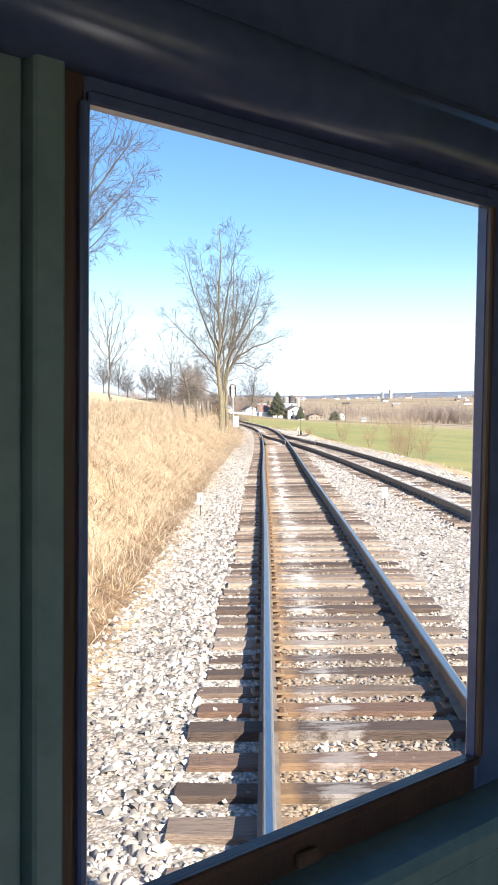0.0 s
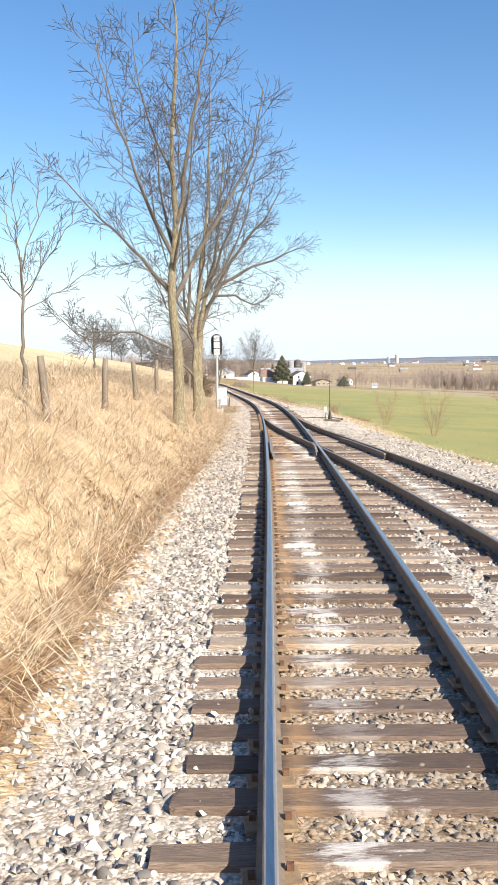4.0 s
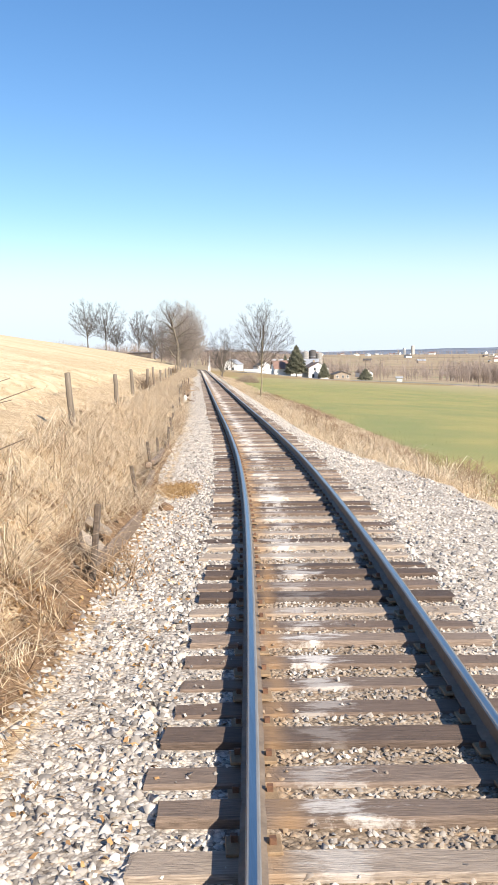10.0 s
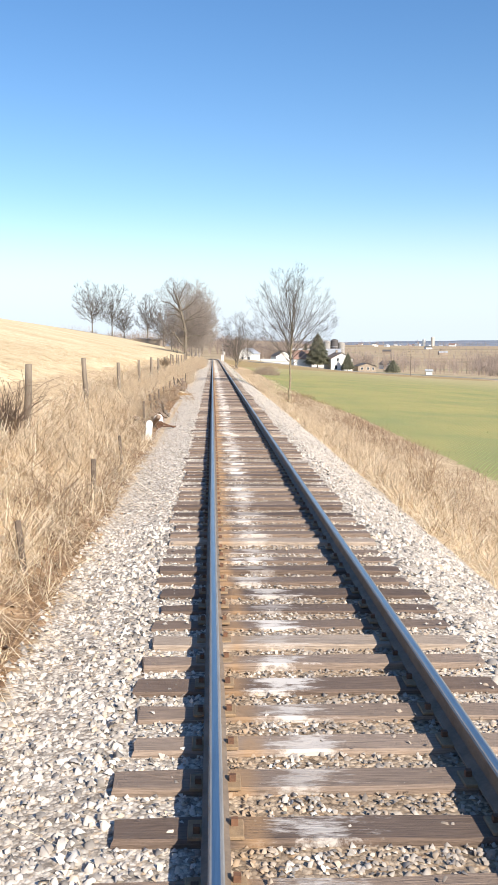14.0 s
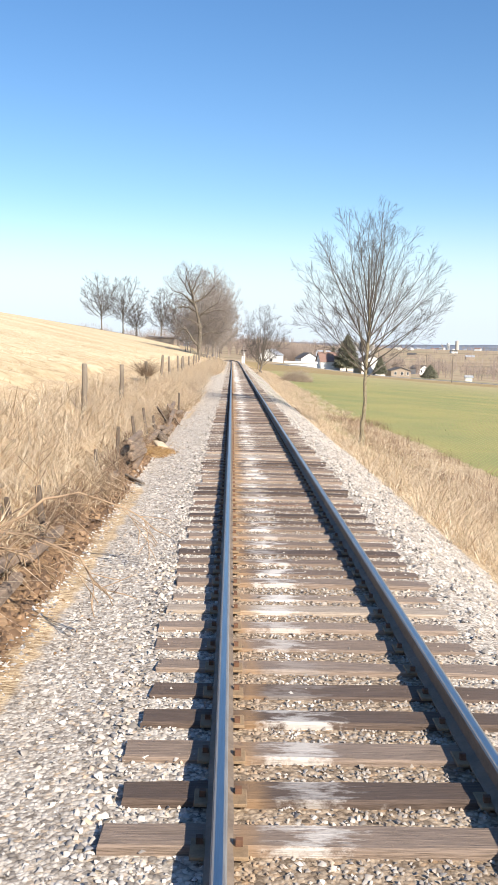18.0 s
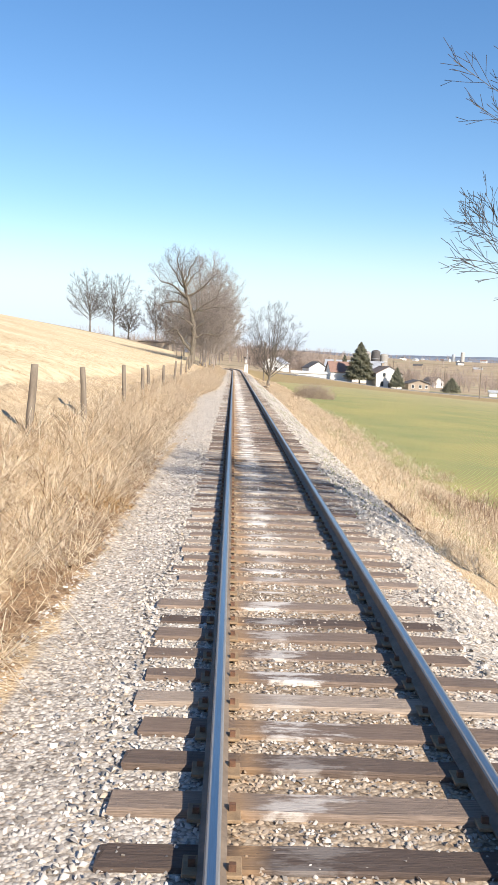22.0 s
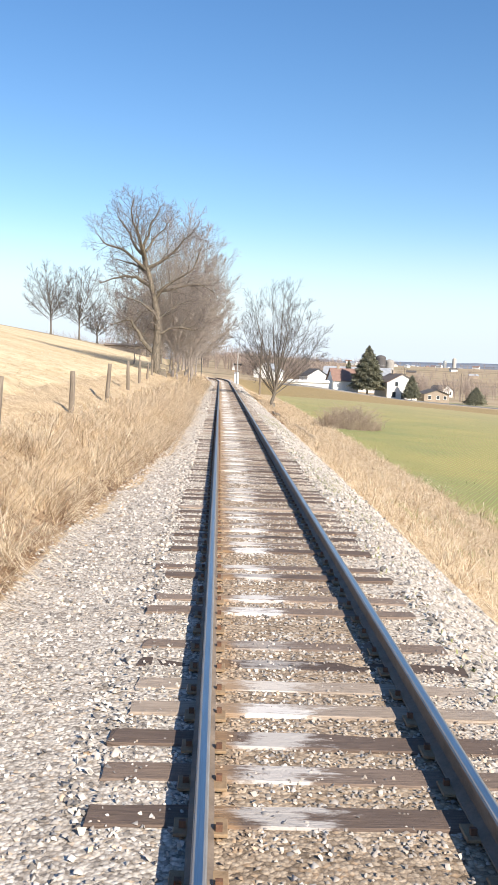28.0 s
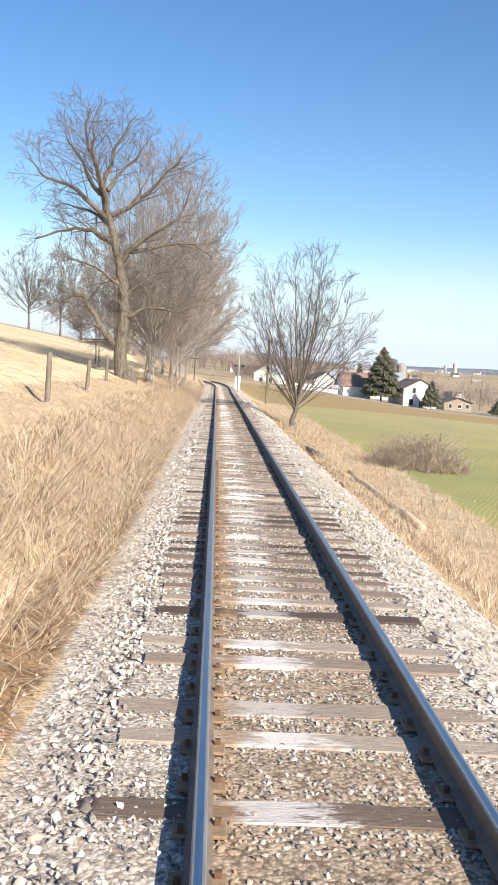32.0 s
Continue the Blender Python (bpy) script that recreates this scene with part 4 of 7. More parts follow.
def plant_trees():
    # clump of slender trees by the signal
    signal_trees()
    # before them, further up the bank
    fan_tree("tall bare tree spreading over the grassy bank", on_ground(-13.4, 19.0), 13.0, 9.6, 3.4, 0.2, 20, 21, (11, 7, 4), open_by=(24, 54), wobble=0.08)
    fan_tree("small bare tree on top of the bank", on_ground(-12.4, 41.0), 7.0, 3.8, 1.8, 0.075, 11, 5, (8, 5), thin=0.007, wobble=0.06)
    fan_tree("little bare tree beside the fence on the bank", on_ground(-8.7, 35.0), 4.8, 3.4, 1.5, 0.045, 9, 7, (7, 5), thin=0.005, wobble=0.05)
    fan_tree("small bare tree behind the fence", on_ground(-10.4, 66.0), 3.4, 3.2, 0.9, 0.06, 10, 6, (7, 4, 2), thin=0.007, wobble=0.06)
    # beside the field
    fan_tree("young bare tree with an egg-shaped crown beside the field", on_ground(5.22, 157.5), 10.4, 6.4, 2.7, 0.115, 34, 31, (12, 6, 2), (0.03, 0), 102, spread=0.36, thin=0.0042, bark=BARK_PALE, twig=TWIG, wobble=0.04, open_by=(18, 40), limb_bark=BARK)
    fan_tree("many-stemmed bare tree at the foot of the ballast", on_ground(4.15, 269.0), 10.6, 8.6, 1.1, 0.21, 23, 40, (12, 6, 3), (0.08, 0), 104, spread=0.14, thin=0.007, twig=TWIG, wobble=0.05, open_by=(18, 44))
    old_tree()
    rng = random.Random(77)
    for k in range(13):
        y = 267 + k * 5.0 + rng.uniform(-1, 1)
        x = -4.3 + rng.uniform(-1.5, 1.3) - max(0, y - 300) * 0.03
        fan_tree("grey bare tree in the dense row beside the line", on_ground(x, y), rng.uniform(11.4, 13.6) + (2.2 if k < 4 else 0), rng.uniform(7.6, 9.4), rng.uniform(1.0, 1.8), rng.uniform(0.10, 0.15), 20, 100 + k, (12, 7, 2) if k < 5 else (11, 6), (rng.uniform(-0.02, 0.07), 0), 118, 0.009 if k < 5 else 0.014, bark=TWIG_GREY, twig=TWIG_BROWN, wobble=0.04, open_by=(16, 38), spread=0.3)
    # scrub round the foot of the old tree
    for k, (x, y, h) in enumerate(((-7.6, 265.5, 7.6), (-4.3, 263.8, 8.0), (-8.8, 273.0, 8.6), (-6.4, 269.0, 9.5), (-3.4, 266.5, 9.0))):
        fan_tree("low grey scrub tree round the old trunk", on_ground(x, y), h, h * 0.78, 0.7, 0.06, 15, 160 + k, (9, 5, 3), (0, 0), 118, 0.009, bark=TWIG_GREY, twig=TWIG_BROWN, wobble=0.05, open_by=(16, 38), spread=0.3)
    # on the hill
    for k, (x, y, h, w) in enumerate(((-46.0, 430, 19.0, 15), (-38.8, 432, 19.5, 17), (-25.0, 425, 18, 10), (-15.5, 415, 16, 12), (-17, 390, 14, 10), (-35, 440, 11, 8))):
        fan_tree("wide bare tree standing on the hill", on_ground(x, y), h, w, h * 0.16, 0.30, 22, 200 + k, (11, 7), (rng.uniform(-0.03, 0.03), 0), down=112, thin=0.024, wobble=0.14, open_by=(20, 48), twig=TWIG)


plant_trees()


# ---- far woods: many thin-stemmed crowns joined ----
def far_woods(name, label, spots, height, seed, mat, per=80):
    rng = np.random.default_rng(seed)
    vs, fs, base = [], [], 0
    for x, y in spots:
        z = float(ground_z(x, y))
        h = height * rng.uniform(0.65, 1.2)
        w = h * rng.uniform(0.38, 0.58)
        c = np.array((x, y, z))
        # trunk and rising spokes, each a slim three-cornered blade
        n = per
        ang, rise = rng.uniform(0, 6.283, n), rng.uniform(0.15, 1.0, n)
        root = c + np.stack([np.zeros(n), np.zeros(n), h * rng.uniform(0.02, 0.5, n)], 1)
        tip = c + np.stack([np.cos(ang) * w * np.sin(rise * 2.6) * rng.uniform(0.5, 1, n), np.sin(ang) * w * np.sin(rise * 2.6) * rng.uniform(0.5, 1, n), h * (0.25 + 0.75 * rise)], 1)
        wide = rng.uniform(0.004, 0.013, (n, 1)) * h / 4 * np.stack([np.cos(ang + 1.57), np.sin(ang + 1.57), rng.uniform(-0.5, 0.5, n)], 1)
        tri = np.stack([root - wide * 0.4, root + wide * 0.4, tip + wide, tip - wide], 1).reshape(-1, 3)
        tri = np.concatenate([tri, [c + (-0.015 * h, 0, -0.3), c + (0.015 * h, 0, -0.3), c + (0.008 * h, 0, h * 0.7), c + (-0.008 * h, 0, h * 0.7)]])
        vs.append(tri)
        fs.append(np.arange(len(tri)).reshape(-1, 4) + base)
        base += len(tri)
    me = mesh_of(name, np.concatenate(vs), np.concatenate(fs), mat)
    tagged(new(name, me), label, "woods", kind="stuff")


FAR_TWIGS = islands("far_bare_woods", ((0.0, (0.20, 0.155, 0.13)), (0.5, (0.32, 0.255, 0.215)), (1.0, (0.42, 0.345, 0.295))), 0.9, 0.2, 0.05)


def all_woods():
    rng = random.Random(5)
    belt = [(rng.uniform(152, 340), 600 + rng.gauss(0, 22)) for k in range(420)]
    far_woods("far_woods", "belt of bare brown trees beyond the fields", belt, 12, 1, FAR_TWIGS, 150)
    village = [(rng.uniform(6, 78), rng.uniform(505, 640)) for k in range(420)] + [(rng.uniform(78, 140), rng.uniform(470, 560)) for k in range(60)]
    far_woods("village_trees", "bare trees among the houses of the village", village, 8.0, 2, FAR_TWIGS, 100)
    behind = [(rng.uniform(-130, 90), rng.uniform(700, 900)) for k in range(260)]
    far_woods("hill_woods", "bare woods on the hill behind the line", behind, 15, 3, FAR_TWIGS, 100)
    spread = [(rng.uniform(60, 1100), 700 + 1500 * rng.random() ** 1.3) for k in range(800)]
    far_woods("hedgerow_trees", "scattered hedgerow trees over distant farmland", spread, 10, 4, FAR_TWIGS, 45)
    near = [(rng.uniform(70, 420), rng.uniform(470, 1250)) for k in range(420)]
    far_woods("field_trees", "bare trees between the fields beyond the road", near, 7.5, 6, FAR_TWIGS, 70)


all_woods()


# ---- grass, weeds, stones: what nobody could count ----
def blades(name, label, xs, ys, length, width, lean, mat, seed, droop=0.5, lift=0.0, category="grass", toward=(0.0, 0.0), tussock=0, flat=1.0, swirl=0.0):
    """Bent blades standing at the given places; swirl lays neighbouring ones the same way in lumps."""
    rng = np.random.default_rng(seed)
    if tussock:
        big = np.repeat(rng.lognormal(0, 0.3, len(xs)), tussock)
        xs, ys = np.repeat(xs, tussock) + rng.normal(0, 0.06, len(xs) * tussock), np.repeat(ys, tussock) + rng.normal(0, 0.06, len(ys) * tussock)
    else:
        big = 1.0
    n = len(xs)
    zs = ground_z(xs, ys) - 0.02 + lift
    ang = rng.uniform(0, 6.283, n)
    ln = length * np.clip(big * rng.lognormal(0, 0.3, n), 0.4, 1.5)
    out = lean * rng.uniform(0.2, 1.3, n)
    dx, dy = np.cos(ang) * out + toward[0], np.sin(ang) * out + toward[1]
    if swirl:
        way = 2.6 * np.sin(xs * 2.9 + 1.7 * np.sin(ys * 1.3)) + 2.9 * np.sin(ys * 2.1 + 1.5 * np.sin(xs * 1.6))
        dx, dy = dx + swirl * np.cos(way), dy + swirl * np.sin(way)
        ln = ln * (1.0 + 0.45 * np.sin(xs * 3.7 + 2.0 * np.sin(ys * 1.1)) * np.sin(ys * 2.7 + xs))
    wx, wy = -np.sin(ang + rng.normal(0, 0.7, n)), np.cos(ang + rng.normal(0, 0.7, n))
    w = width * rng.uniform(0.6, 1.4, n)
    p0 = np.stack([xs, ys, zs], 1)
    rise = ln * flat * rng.uniform(0.6, 1.3, n)
    p2 = p0 + np.stack([dx * ln * 0.5, dy * ln * 0.5, rise * (0.85 - droop * 0.2 * rng.uniform(0, 1, n))], 1)
    p3 = p0 + np.stack([dx * ln * 1.25, dy * ln * 1.25, rise * (1.05 - droop * rng.uniform(0.2, 1.1, n))], 1)
    side = np.stack([wx * w, wy * w, np.zeros(n)], 1)
    v = np.stack([p0 - side * 0.5, p0 + side * 0.5, p2 - side * 0.4, p2 + side * 0.4, p3], 1).reshape(-1, 3)
    b = (np.arange(n) * 5)[:, None]
    tri = np.concatenate([b + np.array(t) for t in ((0, 1, 3), (0, 3, 2), (2, 3, 4))], 0)
    me = mesh_of(name, v, tri, mat)
    tagged(new(name, me), label, category, kind="stuff")


def strip(rng, n, y0, y1, u0, u1, power=1.0, base=None):
    ys = rng.uniform(y0, y1, n)
    us = u0 + (u1 - u0) * rng.uniform(0, 1, n) ** power
    return (base or track_x)(ys) + us, ys


def right_base(ys):
    return np.where(ys < 63, np.maximum(siding_x(np.clip(ys, -60, 63)), track_x(ys)), track_x(ys))


def clumped(rng, xs, ys, size, keep):
    """Thins an even scatter into clumps."""
    v = np.sin(xs / size * 2.1 + np.sin(ys / size * 0.9) * 2) * np.sin(ys / size * 1.3 + np.sin(xs / size) * 1.7)
    ok = rng.uniform(-1, 1, len(xs)) < v + keep
    return xs[ok], ys[ok]


def bank(rng, n, y0, y1, wide, power=1.0):
    ys = rng.uniform(y0, y1, n)
    return track_x(ys) + BED_EDGE(ys) - 0.12 - BANK_FOOT(ys) - wide * rng.uniform(0, 1, n) ** power, ys


def grow_grass():
    rng = np.random.default_rng(9)
    for k, (y0, y1) in enumerate(((-14, 66), (66, 150), (150, 230), (230, 305))):
        near = k == 0
        xs, ys = bank(rng, 62000 if near else 26000, y0, y1, 7.0 if near else 2.3, 1.15)
        blades("bank_grass", "dry golden grass matted over the bank", xs, ys, 0.38 if near else 0.30, 0.009, 1.1, STRAW, 10 + k, 1.3, toward=(0.25, -0.1), flat=0.5, swirl=0.75)
        xs, ys = clumped(rng, *bank(rng, 3400 if near else 2000, y0, y1, 6.4 if near else 1.9), 0.9, 0.35)
        blades("grass_tufts", "arching tufts of pale dry grass on the bank", xs, ys, 0.56 if near else 0.50, 0.0075, 1.0, STRAW, 20 + k, 1.5, toward=(0.15, -0.05), tussock=19, flat=0.66, swirl=0.5)
        xs, ys = clumped(rng, *bank(rng, 9000, y0, y1, 1.6), 1.1, -0.2)
        blades("dead_stalks", "dark broken stalks and roots along the foot of the bank", xs, ys, 0.26, 0.010, 1.6, ROOT_BROWN, 80 + k, 1.4, category="weeds", flat=0.45)
    xs, ys = clumped(rng, *bank(rng, 46000, 0, 300, 2.2, 1.4), 2.6, -0.1)
    blades("brown_weeds", "brown broken weed stalks at the foot of the bank", xs, ys, 0.34, 0.008, 1.4, BROWN_STEMS, 3, 1.2, category="weeds", flat=0.5)
    xs, ys = clumped(rng, *strip(rng, 30000, 84, 176, 5.4, 8.8), 3.1, -0.1)
    blades("brown_weeds", "brown leafless brush between dry grass and field", xs, ys, 0.40, 0.007, 0.9, BROWN_STEMS, 33, 0.7, category="weeds", flat=0.85)
    xs, ys = strip(rng, 52000, 62, 300, -16, -4.4, 0.55)
    blades("pasture_grass", "short pale grass on the hillside", xs, ys, 0.17, 0.011, 1.0, PALE_STRAW, 4, 1.1, flat=0.45)
    ys = rng.uniform(74, 300, 60000)
    xs = np.interp(ys, [74, 95, 140, 165, 190, 205, 225, 255, 350], [3.9, 3.0, 3.2, 2.5, 2.5, 2.9, 3.0, 2.5, 2.4]) + 0.1 + 4.2 * rng.uniform(0, 1, 60000) ** 1.3
    blades("verge_grass", "dry golden grass matted between ballast and field", xs, ys, 0.24, 0.009, 1.0, STRAW, 5, 1.2, flat=0.5, swirl=0.6)
    xs, ys = strip(rng, 2600, 84, 300, 3.0, 7.8)
    blades("grass_tufts", "arching tufts of pale dry grass beside the field", xs, ys, 0.46, 0.009, 0.9, STRAW, 15, 1.2, tussock=18, flat=0.65)
    xs, ys = clumped(rng, *strip(rng, 1100, 80, 150, 3.3, 6.2), 1.2, 0.1)
    blades("grass_tufts", "tall arching tufts of pale dry grass beside the field", xs, ys, 0.70, 0.010, 0.95, STRAW, 16, 1.4, tussock=28, flat=0.62, swirl=0.7)
    xs, ys = bank(rng, 560, 66, 235, 1.5)
    xs = xs - 0.3
    blades("grass_tufts", "large drooping tufts of bleached grass on the bank", xs, ys, 0.72, 0.009, 1.0, STRAW, 17, 1.35, toward=(0.2, 0), tussock=30, flat=0.6)
    xs, ys = clumped(rng, *strip(rng, 9000, 160, 236, 1.25, 2.3), 1.3, -0.3)
    blades("ballast_weeds", "yellowish tufts of low weed in the ballast", xs, ys, 0.055, 0.012, 1.0, GREEN_BLADES, 18, 0.8, category="weeds")
    xs, ys = clumped(rng, *strip(rng, 9000, 228, 276, 2.6, 5.6), 1.7, 0.0)
    blades("brown_weeds", "brown broken weeds and litter below the ballast", xs, ys, 0.24, 0.010, 1.5, BROWN_STEMS, 34, 1.3, category="weeds", flat=0.45)
    ys = rng.uniform(-10, 80, 15000)
    xs = right_base(ys) + rng.uniform(4.3, 6.9, 15000)
    blades("verge_grass", "tufts of dry golden grass between ballast and field", xs, ys, 0.22, 0.010, 0.7, STRAW, 6, 0.7)
    xs, ys = clumped(rng, *strip(rng, 9000, 150, 215, 4.4, 6.4), 1.8, 0.0)
    blades("green_verge_grass", "green grass along the edge of the field", xs, ys, 0.14, 0.010, 0.6, GREEN_BLADES, 7, 0.5)
    ys = rng.uniform(-5, 345, 30000)
    xs = right_base(ys) + GREEN_EDGE(ys) - 0.3 + 42 * rng.uniform(0, 1, 30000) ** 1.7
    blades("winter_wheat", "low green shoots of sown winter wheat", xs, ys, 0.07, 0.02, 0.9, GREEN_BLADES, 8, 0.5, category="crop")
    # fallen leaves along the foot of the bank and inside the rails
    xs, ys = clumped(rng, *strip(rng, 14000, 0, 260, -3.0, -2.0), 3.3, -0.3)
    blades("fallen_leaves", "brown fallen leaves at the edge of the ballast", xs, ys, 0.032, 0.034, 1.6, LEAF_LITTER, 9, 0.9, category="leaves")
    xs, ys = clumped(rng, *bank(rng, 16000, 30, 80, 1.1), 2.3, 0.3)
    blades("fallen_leaves", "orange-brown fallen leaves at the foot of the bank", xs, ys, 0.034, 0.034, 1.6, LEAF_LITTER, 29, 0.9, category="leaves")
    for x, y in ((-2.5, 138.5), (-2.16, 76.8), (-2.75, 160.5)):
        blades("fallen_leaves", "drift of yellow-brown leaves washed onto the ballast", rng.normal(x, 0.17, 4200), rng.normal(y, 0.45, 4200), 0.024, 0.02, 1.6, LEAF_DRIFT, int(y), 0.9, 0.045, category="leaves")
    xs, ys = strip(rng, 1900, 36, 74, -2.5, -1.3, 1.8)
    blades("fallen_leaves", "brown fallen leaves scattered over the ballast", xs, ys, 0.030, 0.03, 1.6, LEAF_LITTER, 30, 0.9, 0.03, category="leaves")
    xs, ys = strip(rng, 4200, 44, 62, -0.66, -0.1, 1.4)
    blades("fallen_leaves", "brown fallen leaves lying between the rails", xs, ys, 0.028, 0.03, 1.6, LEAF_LITTER, 10, 0.9, 0.03, category="leaves")


grow_grass()


def stones(name, label, place, size, seed, sink=0.1, mat=None, category="ballast"):
    """Crushed stones: uneven angular lumps with a short ridge, bedded in the gravel."""
    xs, ys, zs = place
    rng = np.random.default_rng(seed)
    n = len(xs)
    s = size * np.clip(rng.lognormal(0, 0.26, n), 0.5, 1.6)
    if size > 0.0185:
        unit = np.array([(1, -0.75, -0.5), (1, 0.75, -0.5), (-1, 0.75, -0.5), (-1, -0.75, -0.5), (0.5, 0, 0.7), (-0.5, 0, 0.7)], float)
        sides = ((0, 1, 4), (2, 3, 5), (1, 2, 5), (1, 5, 4), (3, 0, 4), (3, 4, 5))
    else:
        unit = np.array([(1, -0.75, -0.5), (1, 0.75, -0.5), (-1, 0.75, -0.5), (-1, -0.75, -0.5), (0.15, 0, 0.6)], float)
        sides = ((0, 1, 4), (1, 2, 4), (2, 3, 4), (3, 0, 4))
    m = len(unit)
    v = unit[None] * rng.uniform(0.72, 1.2, (n, m, 1)) + rng.normal(0, 0.15, (n, m, 3))
    v = v * rng.uniform(0.75, 1.25, (n, 1, 3))
    a, t = rng.uniform(0, 6.283, n), rng.normal(0, 0.5, n)
    ca, sa, ct, st = np.cos(a), np.sin(a), np.cos(t), np.sin(t)
    v = v * s[:, None, None]
    x1 = v[..., 0] * ct[:, None] - v[..., 2] * st[:, None]
    z1 = v[..., 0] * st[:, None] + v[..., 2] * ct[:, None]
    x2 = x1 * ca[:, None] - v[..., 1] * sa[:, None]
    y2 = x1 * sa[:, None] + v[..., 1] * ca[:, None]
    v = np.stack([x2 + xs[:, None], y2 + ys[:, None], z1 + (zs + s * sink)[:, None]], -1).reshape(-1, 3)
    b = (np.arange(n) * m)[:, None]
    tri = np.concatenate([b + np.array(q) for q in sides], 0)
    me = mesh_of(name, v, tri, mat or STONE)
    u = xs - track_x(ys)
    dust = np.clip(1.3 - np.abs(u + 0.6) / 0.15, 0, 1) + 0.6 * np.clip(1.3 - np.abs(u - 1.0) / 0.22, 0, 1)
    grime = (np.abs(u) < 0.8) * np.clip((np.abs(u + 0.28) - 0.10) / 0.2, 0.2, 1) * rng.uniform(0.55, 1.15, n) * np.interp(ys, [60, 130], [0.95, 0.58])
    grime = grime + (np.abs(u) >= 1.3) * np.interp(ys, [25, 35, 48, 58], [0, 0.4, 0.4, 0]) * rng.uniform(0.3, 1.2, n)
    me.attributes.new("grime", "FLOAT", "POINT").data.foreach_set("value", np.repeat(np.clip(grime, 0, 1), m).astype(np.float32))
    me.attributes.new("dust", "FLOAT", "POINT").data.foreach_set("value", np.repeat(np.clip(dust, 0, 1), m).astype(np.float32))
    tagged(new(name, me), label, category, kind="stuff")


def spread_ballast():
    rng = np.random.default_rng(21)
    label = "crushed pale limestone ballast"
    rows = np.array(TIE_ROWS)

    def off_ties(ys):
        i = np.clip(np.searchsorted(rows, ys), 1, len(rows) - 1)
        return np.minimum(np.abs(rows[i] - ys), np.abs(rows[i - 1] - ys))

    def bed(per, y0, y1, u0, u1):
        mid = (y0 + y1) / 2
        lo, hi = (u0(mid) if callable(u0) else u0), (u1(mid) if callable(u1) else u1)
        n = int(per * (y1 - y0) * (hi - lo))
        ys = rng.uniform(y0, y1, n)
        lo, hi = (u0(ys) if callable(u0) else u0), (u1(ys) if callable(u1) else u1)
        us = rng.uniform(0, 1, n) * (hi - lo) + lo
        xs = track_x(ys) + us
        on = np.abs(us) < 1.32
        fill = BED_FILL(ys)
        zs = np.where(on, fill, np.where(np.abs(us) < 1.6, np.interp(np.abs(us), [1.32, 1.6], [0, 1]) * (ground_z(xs, ys) - fill) + fill, ground_z(xs, ys)))
        loose = rng.uniform(0, 1, n) < np.interp(ys, [0, 100, 200], [0.025, 0.05, 0.2])
        clear = off_ties(ys) > 0.108
        keep = ~on | clear | loose
        zs = np.where(on & ~clear, -0.008, zs)
        return xs[keep], ys[keep], zs[keep]
    left = lambda ys: BED_EDGE(ys) - 0.1
    edge = lambda ys: np.interp(ys, [62, 80, 95, 140, 165, 190, 205, 225, 255, 350], [3.2, 3.7, 3.0, 3.2, 2.55, 2.55, 2.9, 3.0, 2.5, 2.4])
    for k, (y0, y1, per, size) in enumerate(((-9, 44, 230, 0.026), (44, 58, 240, 0.0235), (58, 74, 310, 0.0205), (74, 100, 300, 0.0195), (100, 170, 300, 0.0165), (170, 195, 300, 0.0165), (195, 232, 270, 0.019), (232, 330, 30, 0.03))):
        stones("ballast", label, bed(per, y0, y1, left, -1.3), size * 1.05, 30 + k, 0.2 if y1 < 115 else 0.14)
        stones("ballast", label, bed(per * 1.7, y0, y1, -1.3, 1.3), size * 0.71, 40 + k, 0.0 if y1 < 115 else -0.2)
        if y1 > 60:
            stones("ballast", label, bed(per * 0.36, max(y0, 60), y1, 1.3, edge), size * 1.15, 50 + k, 0.2 if y1 < 115 else 0.05)
    ys = rng.uniform(-6, 63, 26000)
    gap = siding_x(ys) - track_x(ys)
    xs = track_x(ys) + rng.uniform(1.3, 1.3 + np.maximum(0.1, gap + 1.4))
    stones("ballast", label, (xs, ys, ground_z(xs, ys)), 0.027, 60, 0.25)
    ys = rng.uniform(30, 66, 10000)
    xs = right_base(ys) + rng.uniform(1.3, 4.2, 10000)
    stones("ballast", label, (xs, ys, ground_z(xs, ys)), 0.027, 61, 0.25)


spread_ballast()


def earth_foot():
    """Crumbled earth and small lumps where the bank has slipped onto the ballast."""
    rng = np.random.default_rng(71)
    for k, (y0, y1, n) in enumerate(((30, 70, 900), (70, 155, 3400), (155, 240, 1700))):
        xs, ys = clumped(rng, *bank(rng, n, y0, y1, 0.75), 1.5, 0.1)
        stones("earth_clods", "brown earth crumbled from the foot of the bank", (xs + 0.1, ys, ground_z(xs + 0.1, ys)), 0.038, 90 + k, 0.15, CLOD, "earth")
    xs, ys = strip(rng, 5200, 113, 151, -3.2, -2.5)
    stones("earth_clods", "dark crumbling earth behind the rotten ties", (xs, ys, ground_z(xs, ys)), 0.036, 95, 0.2, CLOD, "earth")
    xs, ys = clumped(rng, *strip(rng, 900, 232, 274, 2.7, 4.4), 1.9, -0.2)
    stones("earth_clods", "brown earth and litter below the ballast", (xs, ys, ground_z(xs, ys)), 0.06, 96, 0.15, CLOD, "earth")


earth_foot()


